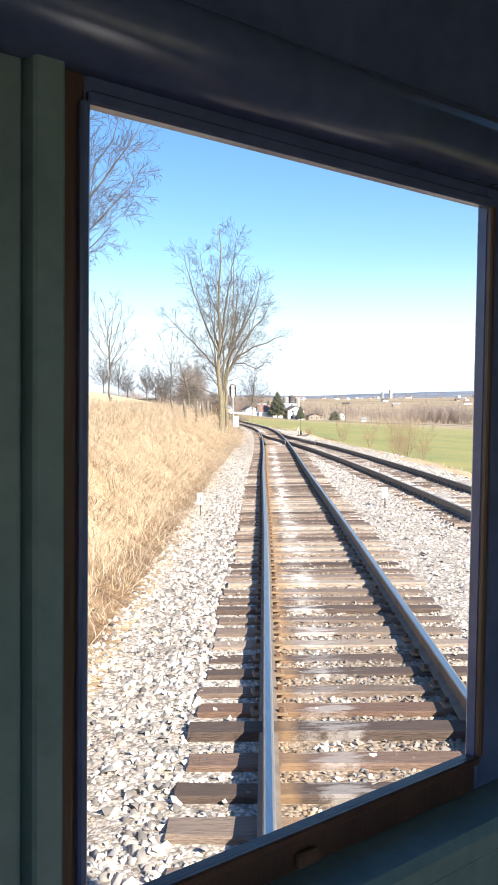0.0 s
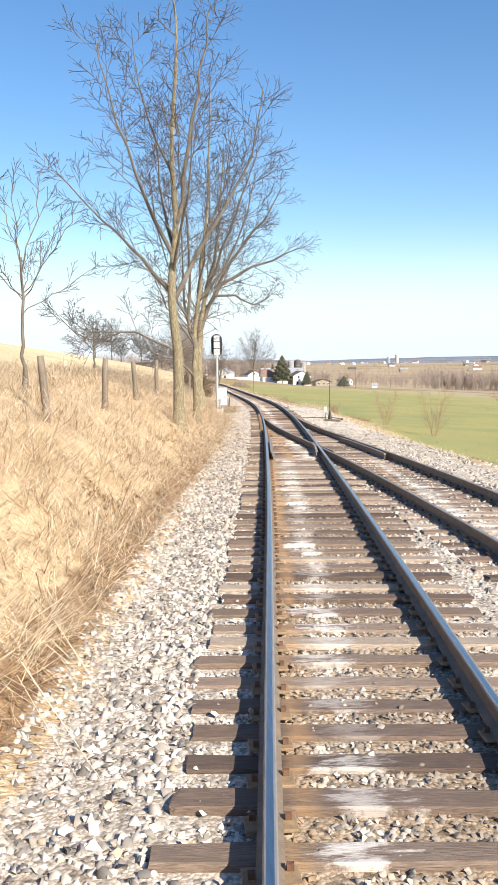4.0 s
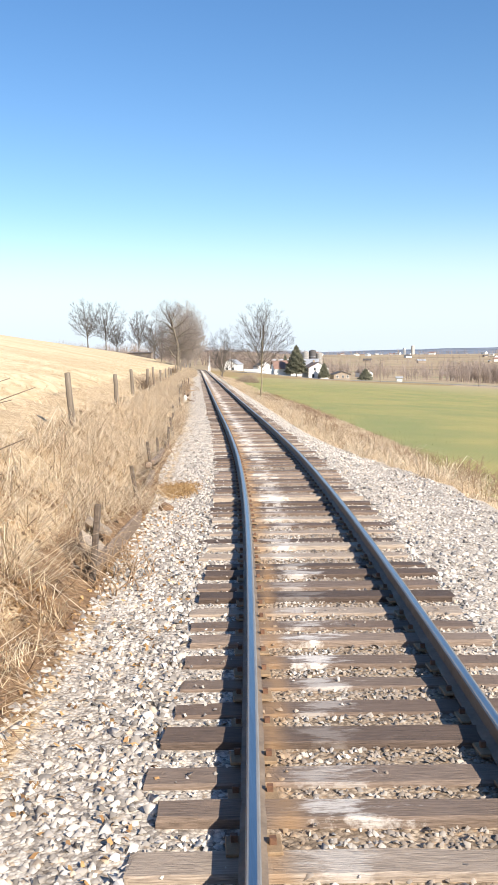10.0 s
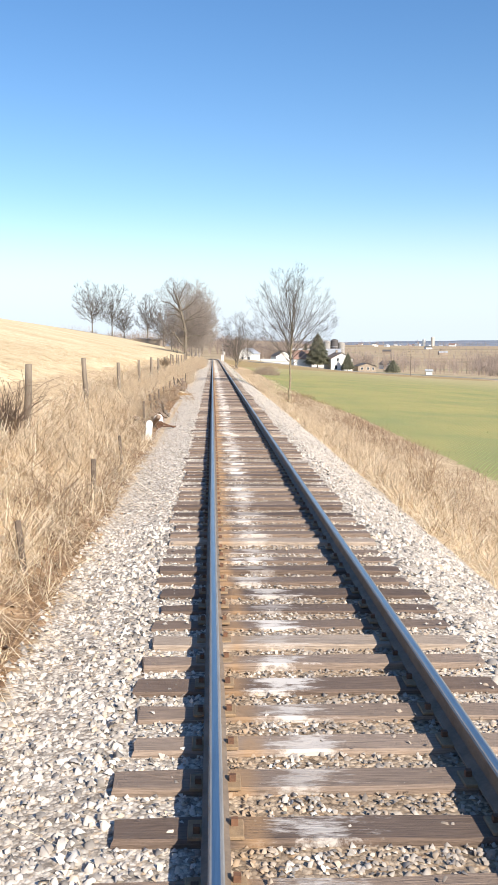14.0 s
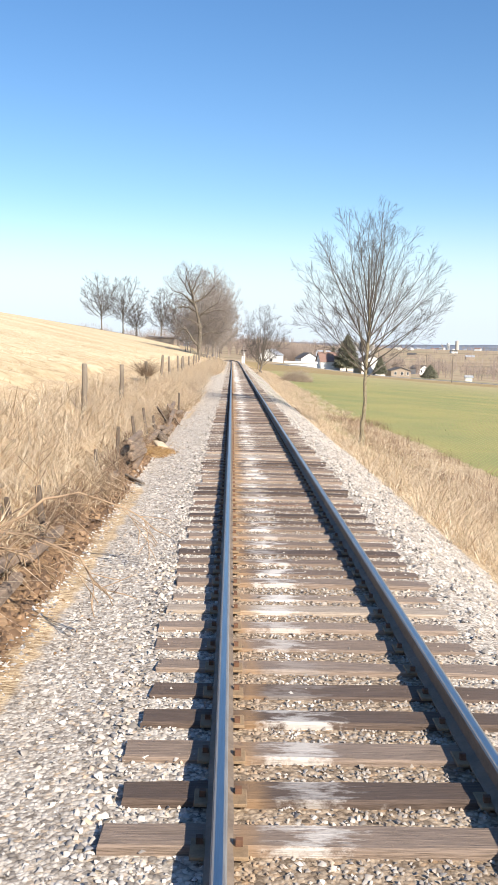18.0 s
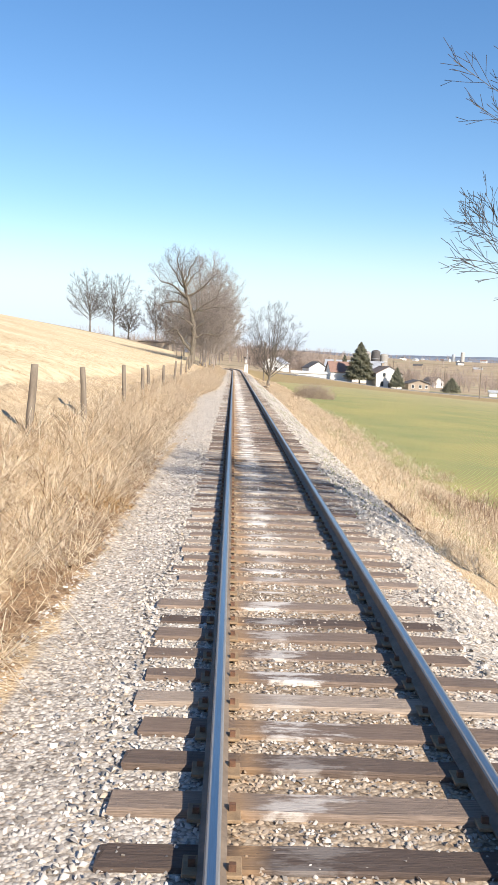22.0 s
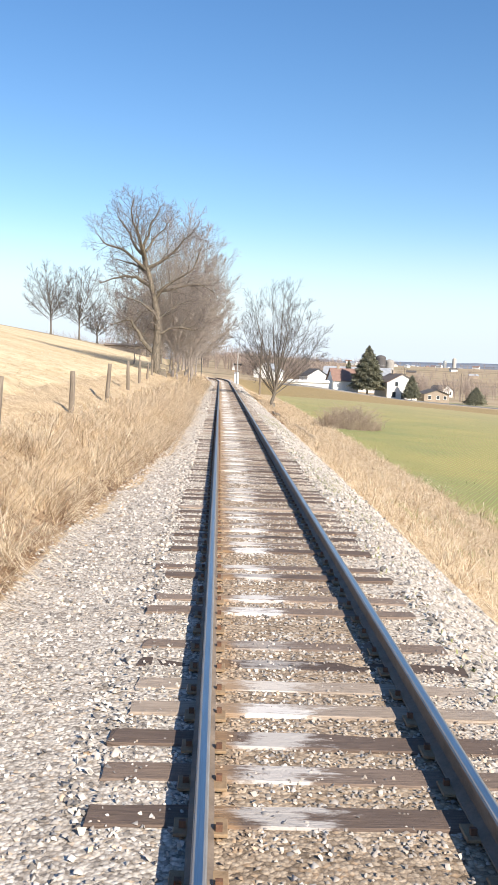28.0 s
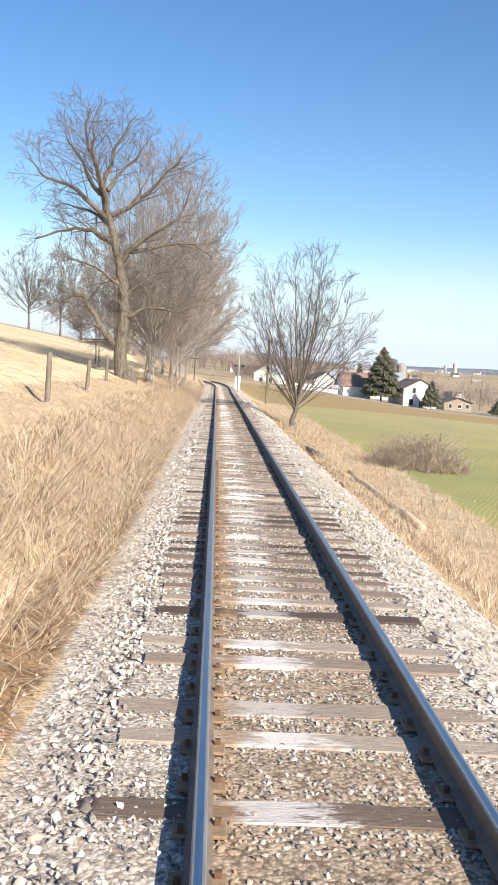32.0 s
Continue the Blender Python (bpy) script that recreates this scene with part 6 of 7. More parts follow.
def undergrowth():
    tangle("vine_thicket", "brown heap of dead vines over a stump behind the signal", on_ground(-4.9, 67.0), (0.85, 0.8, 1.45), 520, WOOD_DARK_STEMS, 1)
    rng = np.random.default_rng(44)
    d = rng.normal(0, 1, (5200, 3))
    d[:, 2] = np.abs(d[:, 2])
    d = d / np.linalg.norm(d, axis=1)[:, None] * np.array((0.9, 0.85, 1.5)) * (rng.uniform(0.8, 1.04, 5200) * (1 + 0.09 * np.sin(d[:, 0] * 7) * np.cos(d[:, 1] * 6 + d[:, 2] * 5)))[:, None]
    quad = (d + np.array(on_ground(-4.9, 67.0)))[:, None] + rng.normal(0, 0.026, (5200, 4, 3))
    me = mesh_of("withered_leaves", quad.reshape(-1, 3), np.arange(20800).reshape(-1, 4), WITHERED)
    tagged(new("withered_leaves", me), "withered brown leaves hanging on the vine thicket", "leaves", kind="stuff")
    tangle("brush", "wide pile of cut grey brushwood at the edge of the field", on_ground(9.4, 257.0), (2.6, 2.3, 2.0), 900, BRUSHWOOD, 2, thick=1.5)
    tangle("brush", "heavier pale cut stems arching over the brushwood pile", on_ground(9.4, 256.4), (2.3, 2.0, 2.1), 70, BARKLESS, 22, thick=2.6)
    tangle("dead_vine", "dead vine hanging round a fence post", on_ground(-4.25, 154.2, 0.55), (0.22, 0.22, 0.8), 330, BRAMBLE_DULL, 3, low=-0.25, wild=0.75, thick=0.5)
    tangle("dead_vine", "dead vine bushing over an old post in the grass", on_ground(-4.3, 103.4, 0.1), (0.17, 0.17, 1.15), 150, WOOD_DARK_STEMS, 4, low=0.1, wild=0.16, thick=0.6)
    for k, (x, y, s) in enumerate(((-3.0, 100.0, 0.55), (-3.1, 110.5, 0.5), (-2.9, 90.5, 0.6), (-3.2, 117.5, 0.7), (-3.3, 125.5, 0.6), (-2.95, 131.5, 0.5), (-3.0, 144.0, 0.5), (-2.9, 70.0, 0.5))):
        tagged(tangle("bramble", "dry arching brambles at the foot of the bank", on_ground(x, y), (0.6, 1.1, s), 90, BRAMBLE, 10 + k), kind="stuff")
    for k, (x, y, h) in enumerate(((6.5, 47.6, 3.0), (7.2, 49.0, 3.3), (7.9, 50.2, 3.2), (8.5, 48.4, 2.8), (9.0, 68.0, 3.0), (7.9, 76.0, 2.4), (4.8, 78.0, 1.0), (5.8, 84.0, 1.0), (5.0, 112.0, 1.3), (4.9, 104.0, 1.0))):
        shrub("thin leafless shrub beside the field", on_ground(x, y), h, 300 + k)
    for k, (x, y, h) in enumerate(((-2.95, 118.6, 0.5), (-3.05, 121.6, 0.6), (-3.1, 124.8, 0.5), (-3.05, 129.0, 0.45), (-2.95, 133.5, 0.6), (-2.95, 137.6, 0.55), (-2.9, 147.6, 0.55), (-2.95, 80.5, 0.4), (-2.95, 85.6, 0.45))):
        tagged(tangle("dead_bramble", "dark brown dead brambles over rotten ties", on_ground(x, y), (0.3, 1.3, h), 110, DARK_BRAMBLE, 40 + k), kind="stuff")
    for k, (x, y, way) in enumerate(((-3.3, 125.2, (0.85, -0.5)), (-3.5, 123.2, (0.6, 0.8)), (-3.4, 126.6, (0.9, 0.2)), (-3.3, 118.4, (0.7, -0.6)))):
        rng = random.Random(500 + k)
        wood = [Wood(), Wood(), Wood()]
        root = Vector(on_ground(x, y, 0.05))
        d = Vector((way[0], way[1], 0)).normalized()
        limb(wood, rng, [root, root + d * 0.6 + Vector((0, 0, 0.4)), root + d * 1.3 + Vector((0, 0, 0.42)), root + d * 1.9 + Vector((0, 0, 0.05))], 0.022, 0.006, (8, 4), 0.7, (20, 55), 0.005, -0.06, 0, 0.15, 0.1)
        ob = thing("fallen_branch", "pale leafless branch fallen over the rotten ties", "branch", pose(0, 0, 0), "fallen branches")
        part("main_limb", wood[0].mesh("main_limb", BRAMBLE), None, ob)
        tagged(part("side_shoots", wood[1].mesh("side_shoots", BRAMBLE), None, ob), kind="stuff")
        tagged(part("twigs", wood[2].mesh("twigs", BRAMBLE), None, ob), kind="stuff")
    # logs below the ballast
    for label, a, b, r in (("pale barkless log lying along the ballast foot", (4.62, 235.6), (4.4, 246.5), 0.13), ("dark broken log at the ballast foot", (3.25, 247.0), (3.0, 248.6), 0.16), ("pale fallen branch lying in the dry grass", (4.0, 249.0), (4.6, 258.0), 0.05), ("old rusty pipe lying at the edge of the ballast", (2.75, 166.0), (2.9, 163.0), 0.03)):
        w = Wood()
        pts = []
        for i in range(7):
            s = i / 6
            x, y = a[0] + (b[0] - a[0]) * s, a[1] + (b[1] - a[1]) * s
            pts.append(Vector((x, y, float(ground_z(x, y)) + r * 0.7 + 0.03 * math.sin(i * 2.2))))
        pts = [pts[0].lerp(pts[1], -0.01)] + pts + [pts[-1].lerp(pts[-2], -0.01)]
        w.tube(pts, [r * 0.1, r, r * 0.98, r * 0.95, r * 0.9, r * 0.86, r * 0.8, r * 0.7, r * 0.1], 9)
        tagged(new("log", w.mesh("log", BARKLESS if "pale" in label else (RUST if "pipe" in label else BARK))), label, "log")


WITHERED = islands("withered_vine_leaves", ((0.0, (0.15, 0.105, 0.06)), (0.6, (0.31, 0.225, 0.135)), (1.0, (0.46, 0.35, 0.22))), 0.85, 0.3, 6.0)
WOOD_DARK_STEMS = plain("dead_vine_stems", (0.07, 0.045, 0.03), (0.22, 0.15, 0.10), 2.0, 0.9, bump=0)
BRAMBLE_DULL = plain("dull_vine_stems", (0.14, 0.095, 0.06), (0.34, 0.245, 0.16), 2.0, 0.9, bump=0)
BRUSHWOOD = plain("bleached_brushwood", (0.26, 0.2, 0.15), (0.56, 0.45, 0.35), 2.0, 0.9, bump=0)
DARK_BRAMBLE = plain("dead_bramble_stems", (0.12, 0.075, 0.045), (0.31, 0.205, 0.13), 2.0, 0.9, bump=0)
BRAMBLE = plain("bramble_stems", (0.20, 0.13, 0.08), (0.46, 0.33, 0.21), 2.0, 0.9, bump=0)
signal()
relay_cabinet()
marker_post("small white plate on a thin stake in the ballast", -7.78, 7.4, 0.36, base=-0.2)
marker_post("small white plate on a thin stake between the tracks", -3.40, 8.0, 0.36, base=-0.2)
marker_post("white plate on a short stake near the switch stand", 1.49, 61.0, 0.46)
switch_stand()
clips()
plates()
fence()
retaining_wall()
undergrowth()


# ---- the crossing at the end of the straight ----
def crossing():
    post = thing("crossing_signal", "white crossing post with a black crossarm beside the road", "crossing signal", pose(1.95, 322.0, float(ground_z(1.95, 322.0))))
    part("mast", rodded((0, 0, 0), (0, 0, 4.6), 0.06, sides=8), SILVER, post)
    part("case", boxed((0.7, 0.5, 1.7), (-0.1, 0.4, 0.85), bevel=0.02), WHITE, post, "white equipment case")
    part("crossarm", boxed((1.2, 0.06, 0.08), (0, 0, 2.9)), BLACK, post)
    for s in (-1, 1):
        part("lamp", rodded((s * 0.45, -0.1, 2.9), (s * 0.45, 0.05, 2.9), 0.17, sides=14), BLACK, post)
    other = thing("crossing_signal", "dark crossing post on the far side of the line", "crossing signal", pose(-3.6, 330.0, float(ground_z(-3.6, 330.0))))
    part("mast", rodded((0, 0, 0), (0, 0, 4.2), 0.06, sides=8), BLACK, other)
    part("crossarm", boxed((1.2, 0.06, 0.08), (0, 0, 2.8)), BLACK, other)


def road():
    """The lane that leaves the crossing and passes before the houses."""
    way = curve_through([(-60, 345), (-20, 338), (0, 338), (18, 402), (30, 411), (48, 414), (75, 408), (110, 392), (170, 360)])
    xs = np.linspace(14, 170, 150)
    ys = way(xs)
    v, f = [], []
    for i, (x, y) in enumerate(zip(xs, ys)):
        d = Vector((xs[min(i + 1, 149)] - xs[max(i - 1, 0)], ys[min(i + 1, 149)] - ys[max(i - 1, 0)], 0)).normalized()
        nrm = Vector((-d.y, d.x, 0))
        for s in (-2.8, 2.8):
            q = Vector((x, y, 0)) + nrm * s
            v.append((q.x, q.y, max(float(ground_z(q.x, q.y)), float(ground_z(x, y))) + 0.12))
        for s in (2.9, -2.9):
            q = Vector((x, y, 0)) + nrm * s
            v.append((q.x, q.y, float(ground_z(q.x, q.y)) - 0.6))
        if i:
            b = (i - 1) * 4
            for k in range(4):
                f.append((b + k, b + (k + 1) % 4, b + 4 + (k + 1) % 4, b + 4 + k))
    f += [(3, 2, 1, 0), (596, 597, 598, 599)]
    tagged(new("road", mesh_of("road", v, f, ASPHALT)), "grey country road passing in front of the houses", "road", kind="structure")


ASPHALT = plain("sunlit_asphalt", (0.13, 0.125, 0.12), (0.24, 0.235, 0.225), 0.8, 0.85, where="World")
crossing()
road()


# ---- the village and farms ----
def building(name, label, x, y, turn, wide, deep, eave, ridge, wall, roof, windows=(), doors=(), group="", chimney=False, z=None, category="house"):
    """A gabled building; its gable faces local -y. Windows: (x, z, w, h) on that gable."""
    base = float(min(ground_z(x, y), ground_z(x + wide * 0.4, y))) if z is None else z
    ob = thing(name, label, category, pose(x, y, base, 0, 0, turn), group)
    part("wall", prism([(-wide / 2, -1.2), (wide / 2, -1.2), (wide / 2, eave), (0, ridge), (-wide / 2, eave)], deep), wall, ob)
    rise = math.atan2(ridge - eave, wide / 2)
    run = math.hypot(ridge - eave, wide / 2) + 0.45
    for s in (-1, 1):
        m = Matrix.Rotation(s * rise, 4, "Y")
        centre = Vector((s * (wide / 4 + 0.14), 0, (eave + ridge) / 2 + 0.02))
        part("roof", boxed((run, deep + 0.7, 0.14), (0, 0, 0), bevel=0.02), roof, ob).matrix_basis = Matrix.Translation(centre) @ m
    for wx, wz, ww, wh in windows:
        w = part("window", boxed((ww + 0.16, 0.06, wh + 0.16), (wx, -deep / 2 - 0.02, wz), bevel=0.01), OFFWHITE, ob)
        part("pane", boxed((ww, 0.03, wh), (wx, -deep / 2 - 0.047, wz)), GLASS_DARK, w)
        part("sill", boxed((ww + 0.3, 0.14, 0.07), (wx, -deep / 2 - 0.08, wz - wh / 2 - 0.1)), OFFWHITE, w)
    for dx, dw, dh in doors:
        part("door", boxed((dw, 0.06, dh), (dx, -deep / 2 - 0.03, dh / 2)), ROOF_DARK, ob)
    if chimney:
        part("chimney", boxed((0.7, 0.7, 1.5), (0, deep * 0.2, ridge + 0.3), bevel=0.03), BRICK_TAN, ob)
    return ob


def silo(x, y, h, r, mat, label):
    ob = thing("silo", label, "silo", pose(x, y, float(ground_z(x, y))), "farm silos")
    part("barrel", rodded((0, 0, -1), (0, 0, h), r, sides=20), mat, ob)
    dome = bmesh.new()
    bmesh.ops.create_uvsphere(dome, u_segments=20, v_segments=8, radius=r * 1.02)
    bmesh.ops.scale(dome, vec=(1, 1, 0.55), verts=dome.verts)
    part("dome", dome, mat, ob, at=pose(0, 0, h))
    for k in range(4):
        part("hoop", rodded((0, 0, h * (0.2 + 0.2 * k)), (0, 0, h * (0.2 + 0.2 * k) + 0.08), r * 1.012, sides=20), ROOF_METAL, ob)


def spruce(x, y, h, wide, seed, label):
    """Tiers of drooping sprays round a straight trunk."""
    rng = np.random.default_rng(seed)
    n = int(26000 * h / 13)
    t = rng.uniform(0.06, 1.0, n) ** 0.8
    ang = rng.uniform(0, 6.283, n)
    reach = wide / 2 * (1 - t) ** 0.7 * rng.uniform(0.4, 1.0, n) * (0.8 + 0.16 * np.sin(ang * 5 + t * 31) + 0.14 * np.sin(ang * 2 - t * 60)) + 0.15
    near = np.maximum(0.2, 1 - 0.9 / (reach + 0.3))
    root = np.stack([np.cos(ang) * reach * near, np.sin(ang) * reach * near, t * h + 0.2], 1)
    tip = np.stack([np.cos(ang) * reach, np.sin(ang) * reach, t * h + rng.uniform(-0.5, 0.4, n)], 1)
    side = np.stack([-np.sin(ang), np.cos(ang), rng.uniform(-0.9, 0.9, n)], 1) * (0.012 * reach + 0.05)[:, None]
    mid = (root + tip) / 2 + (0, 0, 0.1)
    v = np.stack([root, mid - side, tip, mid + side], 1).reshape(-1, 3)
    ob = thing("spruce_tree", label, "tree", pose(x, y, float(ground_z(x, y))))
    part("trunk", rodded((0, 0, -0.5), (0, 0, h * 0.96), 0.02 * h, 0.03, 8), BARK, ob)
    part("crown", mesh_of("crown", v, np.arange(4 * n).reshape(-1, 4), FIR), None, ob)


def utility_pole(x, y, h, turn, group="utility poles"):
    ob = thing("utility_pole", "wooden utility pole with a crossarm", "utility pole", pose(x, y, float(ground_z(x, y)), 0, 0, turn), group)
    part("pole", rodded((0, 0, -0.6), (0, 0, h), 0.15, 0.11, 9), POST_WOOD, ob)
    arm = part("crossarm", boxed((2.2, 0.1, 0.12), (0, 0, h - 0.6)), POST_WOOD, ob)
    for s in (-1, -0.5, 0.5, 1):
        part("insulator", rodded((s, 0, h - 0.54), (s, 0, h - 0.38), 0.04, sides=6), GLASS_DARK, arm)


def village():
    building("farmhouse", "white gabled farmhouse with a dark roof", 47.4, 431.0, 6, 8.3, 12.0, 4.8, 7.0, OFFWHITE, ROOF_BROWN, ((-2.2, 1.6, 0.95, 1.5), (2.2, 1.6, 0.95, 1.5), (-1.6, 4.4, 0.8, 1.2), (1.7, 4.4, 0.8, 1.2)), ((0.3, 1.0, 2.1),), chimney=True, z=-5.0)
    building("farmhouse_wing", "low tan masonry wing beside the farmhouse", 58.0, 432.5, 6, 7.0, 7.0, 2.2, 3.3, BRICK_TAN, ROOF_DARK, ((-2.0, 1.3, 0.8, 0.9), (0.4, 1.3, 0.8, 0.9), (2.4, 1.3, 0.7, 0.9)), z=-5.2)
    building("village_house", "white house with a brown-red roof", 33.6, 437.0, 97, 8.0, 7.0, 3.0, 6.2, WHITE, ROOF_RED, ((-1.8, 1.6, 0.9, 1.3), (1.8, 1.6, 0.9, 1.3)), chimney=True, z=-3.4)
    building("long_shed", "long low white shed beside the road", 23.5, 432.0, 88, 4.0, 11.0, 1.2, 1.7, WHITE, OFFWHITE, z=-2.3)
    building("village_house", "small white house among bare trees", 27.2, 452.0, 12, 6.5, 8.0, 3.2, 5.2, WHITE, ROOF_DARK, ((-1.4, 1.5, 0.9, 1.2), (1.4, 1.5, 0.9, 1.2)), z=-2.7)
    building("village_house", "small white house among bare trees", 14.8, 470.0, -20, 7.0, 9.0, 3.4, 5.6, WHITE, ROOF_METAL, ((-1.4, 1.5, 0.9, 1.2), (1.4, 1.5, 0.9, 1.2)), z=-2.0)
    building("barn", "pale barn with a metal roof behind the farmhouse", 46.0, 492.0, 80, 12.0, 22.0, 4.8, 8.2, OFFWHITE, ROOF_METAL, z=-4.6, category="barn")
    building("village_house", "distant white house with a dark roof", 92.0, 560.0, 30, 6.0, 8.0, 2.8, 4.6, WHITE, ROOF_DARK, ((-1.8, 1.6, 0.9, 1.3), (1.8, 1.6, 0.9, 1.3)))
    building("field_shed", "small white shed standing in the stubble", 84.0, 436.0, 84, 1.8, 2.4, 1.5, 2.0, OFFWHITE, ROOF_METAL, category="shed")
    silo(51.6, 498.0, 11.5, 1.6, SILO_STAVE, "grey concrete farm silo with a domed top")
    silo(55.2, 499.0, 12.2, 1.8, ROOF_DARK, "dark blue-black farm silo with a domed top")
    silo(58.6, 500.0, 11.2, 1.6, SILO_STAVE, "grey concrete farm silo with a domed top")
    spruce(39.2, 428.0, 12.8, 12.5, 1, "tall dark spruce beside the road")
    spruce(49.6, 420.5, 6.2, 6.6, 2, "small dark spruce in front of the farmhouse")
    spruce(66.5, 420.0, 4.6, 8.0, 3, "round dark evergreen at the roadside")
    spruce(36.2, 444.0, 8.5, 5.0, 4, "dark spruce among the houses")
    for x, y, h, t in ((64.7, 382, 8.5, 20), (54.0, 452, 9, 10), (5.2, 318, 7.5, 80), (98, 372, 8.5, 20), (12.5, 430, 8, 40), (76, 470, 9, 10)):
        utility_pole(x, y, h, t)
    rng = random.Random(14)
    for k in range(64):
        y = rng.uniform(1150, 2500)
        x = rng.uniform(0.09, 0.42) * y
        s = rng.uniform(0.4, 0.75)
        building("farm_building", "far-off pale farm building on the plain", x, y, rng.uniform(0, 180), 9 * s, 15 * s, 4.2 * s, 7 * s, rng.choice((WHITE, OFFWHITE, BRICK_TAN)), rng.choice((ROOF_METAL, ROOF_DARK, ROOF_RED)), group="far farm buildings", category="barn")
    silo(397, 1700, 15.0, 3.4, CONCRETE, "tall pale silo of a far farm")
    silo(384, 1712, 11.0, 3.0, SILVER, "tall pale silo of a far farm")
    for k, (x, y, s) in enumerate(((22, 800, 0.8), (30, 812, 0.6), (12, 790, 0.6), (40, 860, 0.8), (17, 840, 0.5))):
        building("farm_building", "white farm building below the wooded hill", x, y, 20 + 37 * k, 9 * s, 15 * s, 4.6 * s, 7.6 * s, WHITE, ROOF_METAL, group="white farm below the hill", category="barn")
    building("stone_barn", "long low brown-grey building on top of the hill", -23.0, 400.0, 84, 4.0, 9.0, 2.9, 3.2, BRICK_TAN, BRICK_TAN, category="barn", z=float(ground_z(-22, 400)) - 1.4)


village()


# ---- the carriage, where the ride begins ----
def carriage():
    paint = plain("dark_green_carriage_paint", (0.15, 0.225, 0.225), (0.24, 0.33, 0.33), 5, 0.25, bump=0.12)
    blue = plain("blue_black_carriage_paint", (0.075, 0.105, 0.21), (0.125, 0.165, 0.31), 4, 0.25, bump=0.1)
    brown = plain("varnished_brown_wood", (0.06, 0.032, 0.022), (0.12, 0.062, 0.038), 3, 0.36, stretch=(8, 8, 0.8), bump=0.2)
    pine = plain("varnished_pine", (0.30, 0.16, 0.06), (0.52, 0.31, 0.13), 2.2, 0.4, stretch=(14, 14, 0.8), bump=0.15)
    x0, y0 = -8.281, -11.798
    # pane left out so that the camera can pass through the end window
    ob = thing("railway_carriage", "dark painted railway carriage, end window modelled without its pane", "carriage")
    wall = pose(x0, y0, 2.2416, 1.06, 0.93, 36.14) @ Matrix.Translation((0, 0.028, -2.2416))
    lo, hi, a0, a1 = 1.777, 2.717, 0.0, 0.770

    def on_wall(name, u0, u1, z0, z1, thick, proud, mat, parent=None, bevel=0.004, label=""):
        return part(name, boxed((u1 - u0, thick, z1 - z0), ((u0 + u1) / 2, -proud + thick / 2, (z0 + z1) / 2), bevel=bevel), mat, parent or ob, label, at=wall if parent is None else None)
    # sash round the opening
    sash = new("sash")
    sash.parent, sash.matrix_basis = ob, wall
    return_parts = (("stile", a0 - 0.034, a0, lo - 0.061, hi + 0.05), ("stile", a1, a1 + 0.10, lo - 0.061, hi + 0.05), ("top_rail", a0, a1, hi, hi + 0.05), ("bottom_rail", a0, a1, lo - 0.061, lo))
    for name, u0, u1, z0, z1 in return_parts:
        on_wall(name, u0, u1, z0, z1, 0.024, 0.02, brown if name == "bottom_rail" or u1 == a0 else blue, sash)
    on_wall("bead", a0 - 0.010, a0 + 0.002, lo, hi, 0.012, 0.030, blue, sash, 0.003)
    on_wall("bead", a1 - 0.002, a1 + 0.010, lo, hi, 0.012, 0.030, brown, sash, 0.003)
    on_wall("bead", a0, a1, hi - 0.004, hi + 0.012, 0.012, 0.030, blue, sash, 0.003)
    on_wall("bead", a0, a1, lo - 0.012, lo + 0.003, 0.012, 0.030, brown, sash, 0.003)
    on_wall("lift", 0.34, 0.38, lo - 0.052, lo - 0.03, 0.014, 0.034, RUST, sash, 0.004, "small brass finger lift")
    # wall round it
    on_wall("casing", a0 - 0.072, a0 - 0.034, 1.2, 3.14, 0.06, 0.04, paint)
    on_wall("panel", a0 - 0.105, a0 - 0.072, 1.2, 3.14, 0.05, 0.015, paint)
    on_wall("panel", -0.62, a0 - 0.105, 1.2, 3.14, 0.05, 0.03, paint)
    on_wall("header", a0 - 0.034, a1 + 0.10, hi + 0.05, 3.14, 0.05, 0.012, blue)
    on_wall("post", a1 + 0.10, a1 + 0.24, 1.72, 3.14, 0.06, 0.02, pine, label="varnished pine post with knots")
    on_wall("panel", a1 + 0.24, 1.08, 1.2, 3.14, 0.05, 0.01, paint)
    part("moulding", rodded((-0.60, -0.03, 2.80), (1.06, -0.03, 2.80), 0.055, sides=24), blue, ob, at=wall, smooth=True)
    on_wall("window_sill", a0 - 0.034, a1 + 0.24, 1.66, 1.714, 0.14, 0.11, paint, bevel=0.012)
    for k in range(9):
        on_wall("wainscot_board", a0 - 0.034 + k * 0.102, a0 + 0.066 + k * 0.102, 1.2, 1.66, 0.04, 0.016, paint, bevel=0.005)
    # plain unseen shell round it; side and end openings added to let daylight in
    d = Vector((0.0925, 1.0)).normalized()
    s = Vector((d.y, -d.x))
    c = Vector((-7.42, -12.82))
    m = Matrix.LocRotScale((c.x, c.y, 0), Euler((0, 0, math.atan2(-d.x, d.y))), None)
    # front corner slanted back to keep the shell's shadow off the ballast
    plan = [(-1.42, -4.0), (1.42, -4.0), (1.42, 0.35), (0.6, 1.70), (-0.10, 1.70), (-1.42, 0.57)]
    for name, z0, z1, mat in (("carriage_floor", 1.08, 1.2, brown), ("carriage_roof", 3.14, 3.22, paint)):
        bm = bmesh.new()
        low = [bm.verts.new((x, y, z0)) for x, y in plan]
        top = [bm.verts.new((x, y, z1)) for x, y in plan]
        bm.faces.new(low[::-1])
        bm.faces.new(top)
        for i in range(6):
            bm.faces.new((low[i], low[(i + 1) % 6], top[(i + 1) % 6], top[i]))
        part(name, bm, mat, ob, at=m)
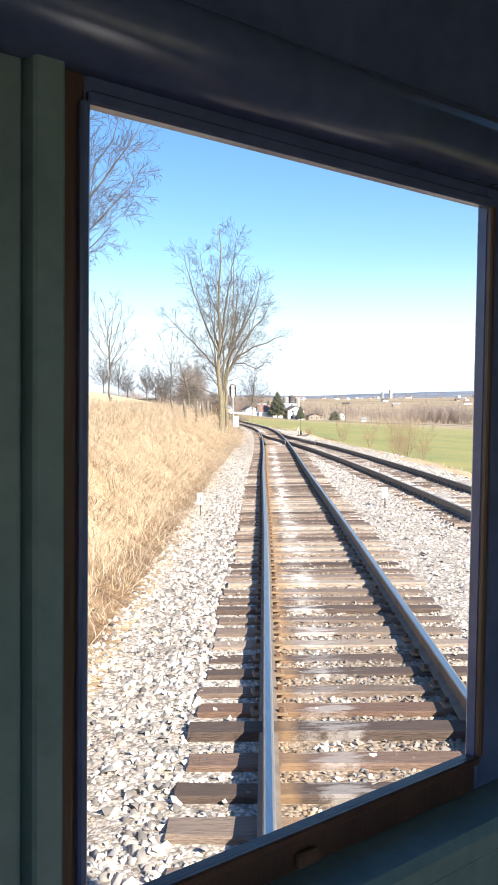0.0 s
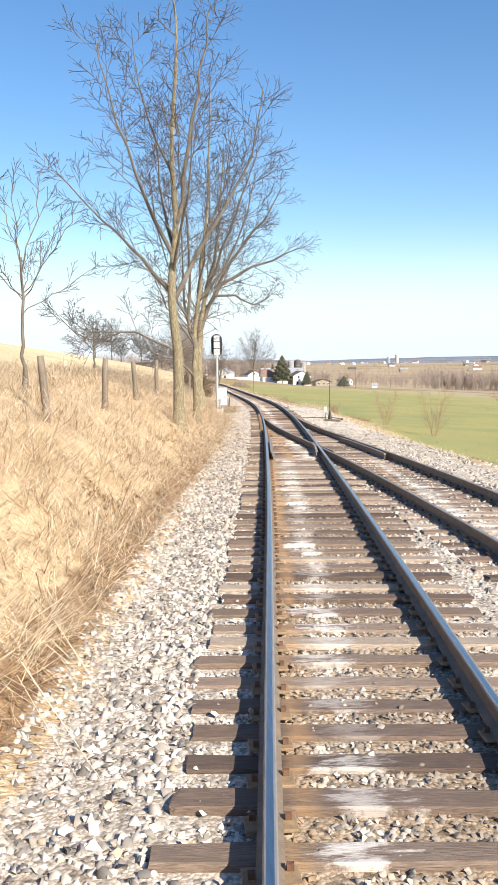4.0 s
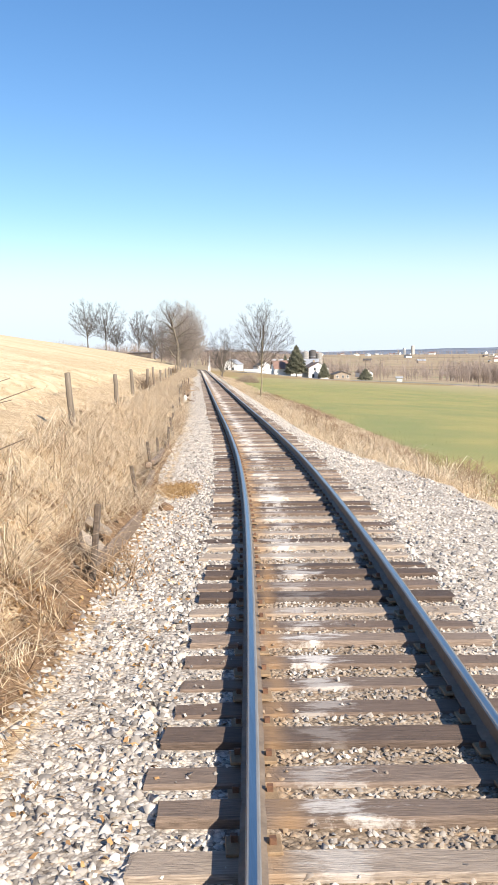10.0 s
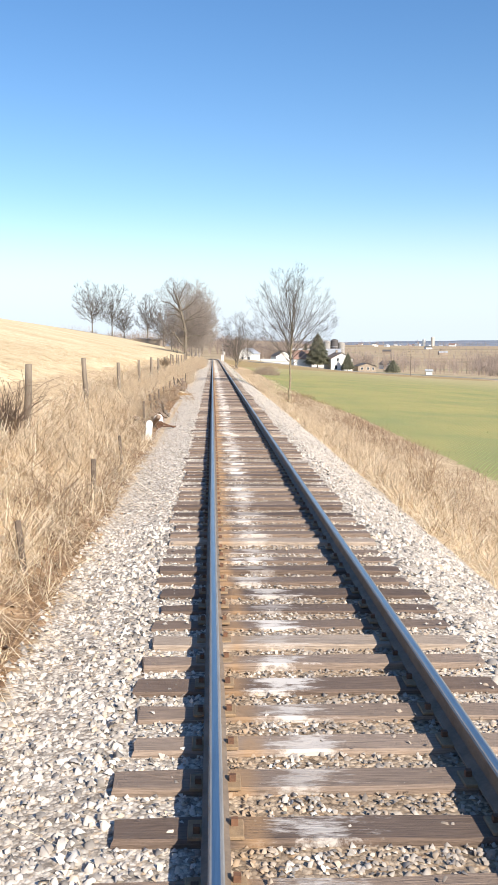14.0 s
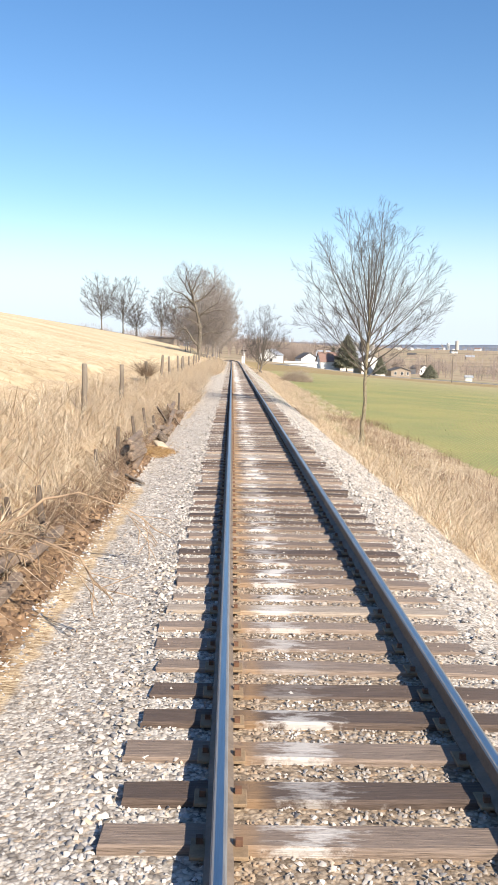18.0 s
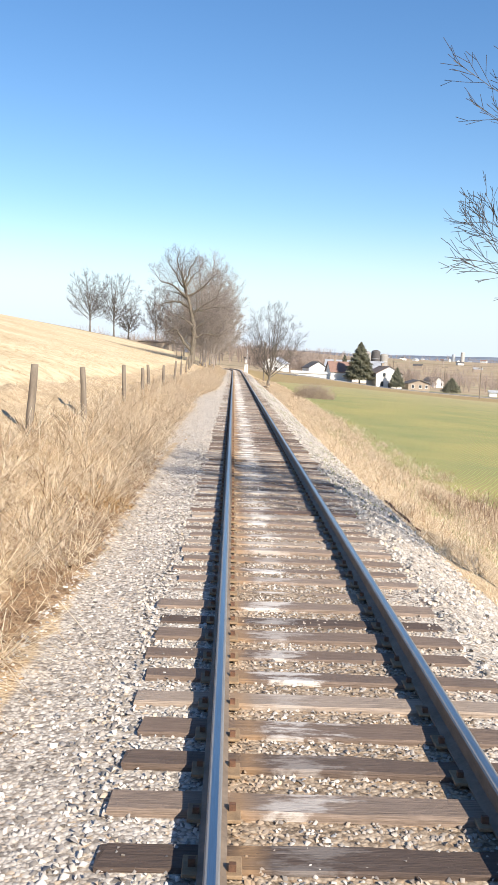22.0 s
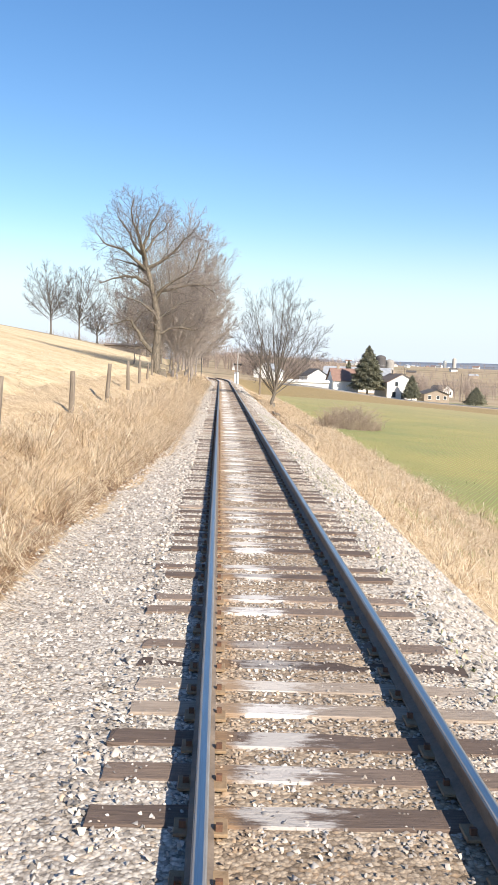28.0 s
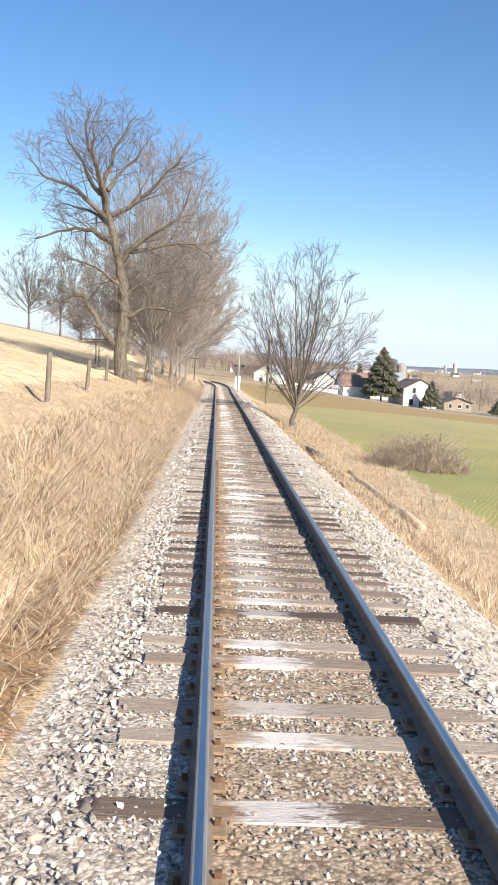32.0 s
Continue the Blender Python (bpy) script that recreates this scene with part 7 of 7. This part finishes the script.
    part("end_wall", boxed((0.66, 0.06, 1.94), (0.27, 1.67, 2.17)), paint, ob, at=m)
    part("end_wall", boxed((1.58, 0.06, 1.94), (0.99, 1.01, 2.17), turn=Matrix.Rotation(radians(-58.7), 4, "Z")), paint, ob, at=m)
    for y0_, y1_, z0_, z1_ in ((-4.0, 0.57, 1.2, 1.75), (-4.0, 0.57, 2.85, 3.14), (-4.0, -3.14, 1.75, 2.85), (-0.5, 0.57, 1.75, 2.85)):
        part("side_wall", boxed((0.08, y1_ - y0_, z1_ - z0_), (-1.42, (y0_ + y1_) / 2, (z0_ + z1_) / 2)), paint, ob, at=m)
    for y0_, y1_, z0_, z1_ in ((-4.0, 0.3, 1.2, 1.75), (-4.0, 0.3, 2.85, 3.14), (-4.0, -3.14, 1.75, 2.85), (-0.25, 0.3, 1.75, 2.85)):
        part("side_wall", boxed((0.08, y1_ - y0_, z1_ - z0_), (1.42, (y0_ + y1_) / 2, (z0_ + z1_) / 2)), paint, ob, at=m)
    for x0_, x1_, z0_, z1_ in ((-1.38, 1.38, 1.2, 1.75), (-1.38, 1.38, 2.85, 3.14), (-1.38, -1.0, 1.75, 2.85), (1.0, 1.38, 1.75, 2.85)):
        part("end_wall", boxed((x1_ - x0_, 0.08, z1_ - z0_), ((x0_ + x1_) / 2, -4.0, (z0_ + z1_) / 2)), paint, ob, at=m)
    for y in (-3.2, -0.6):
        part("axle", rodded((-0.8, y, 0.60), (0.8, y, 0.60), 0.07, sides=10), RUST, ob, at=m)
        for side in (-1, 1):
            wheel = part("wheel", rodded((side * GAUGE - 0.06, y, 0.60), (side * GAUGE + 0.06, y, 0.60), 0.43, sides=28), RUST, ob, at=m)
            part("flange", rodded((side * (GAUGE - 0.075) - 0.015, y, 0.60), (side * (GAUGE - 0.075) + 0.015, y, 0.60), 0.455, sides=28), RUST, wheel)
            part("axle_box", boxed((0.2, 0.34, 0.5), (side * (GAUGE + 0.2), y, 0.84), bevel=0.02), BLACK, ob, at=m)


carriage()
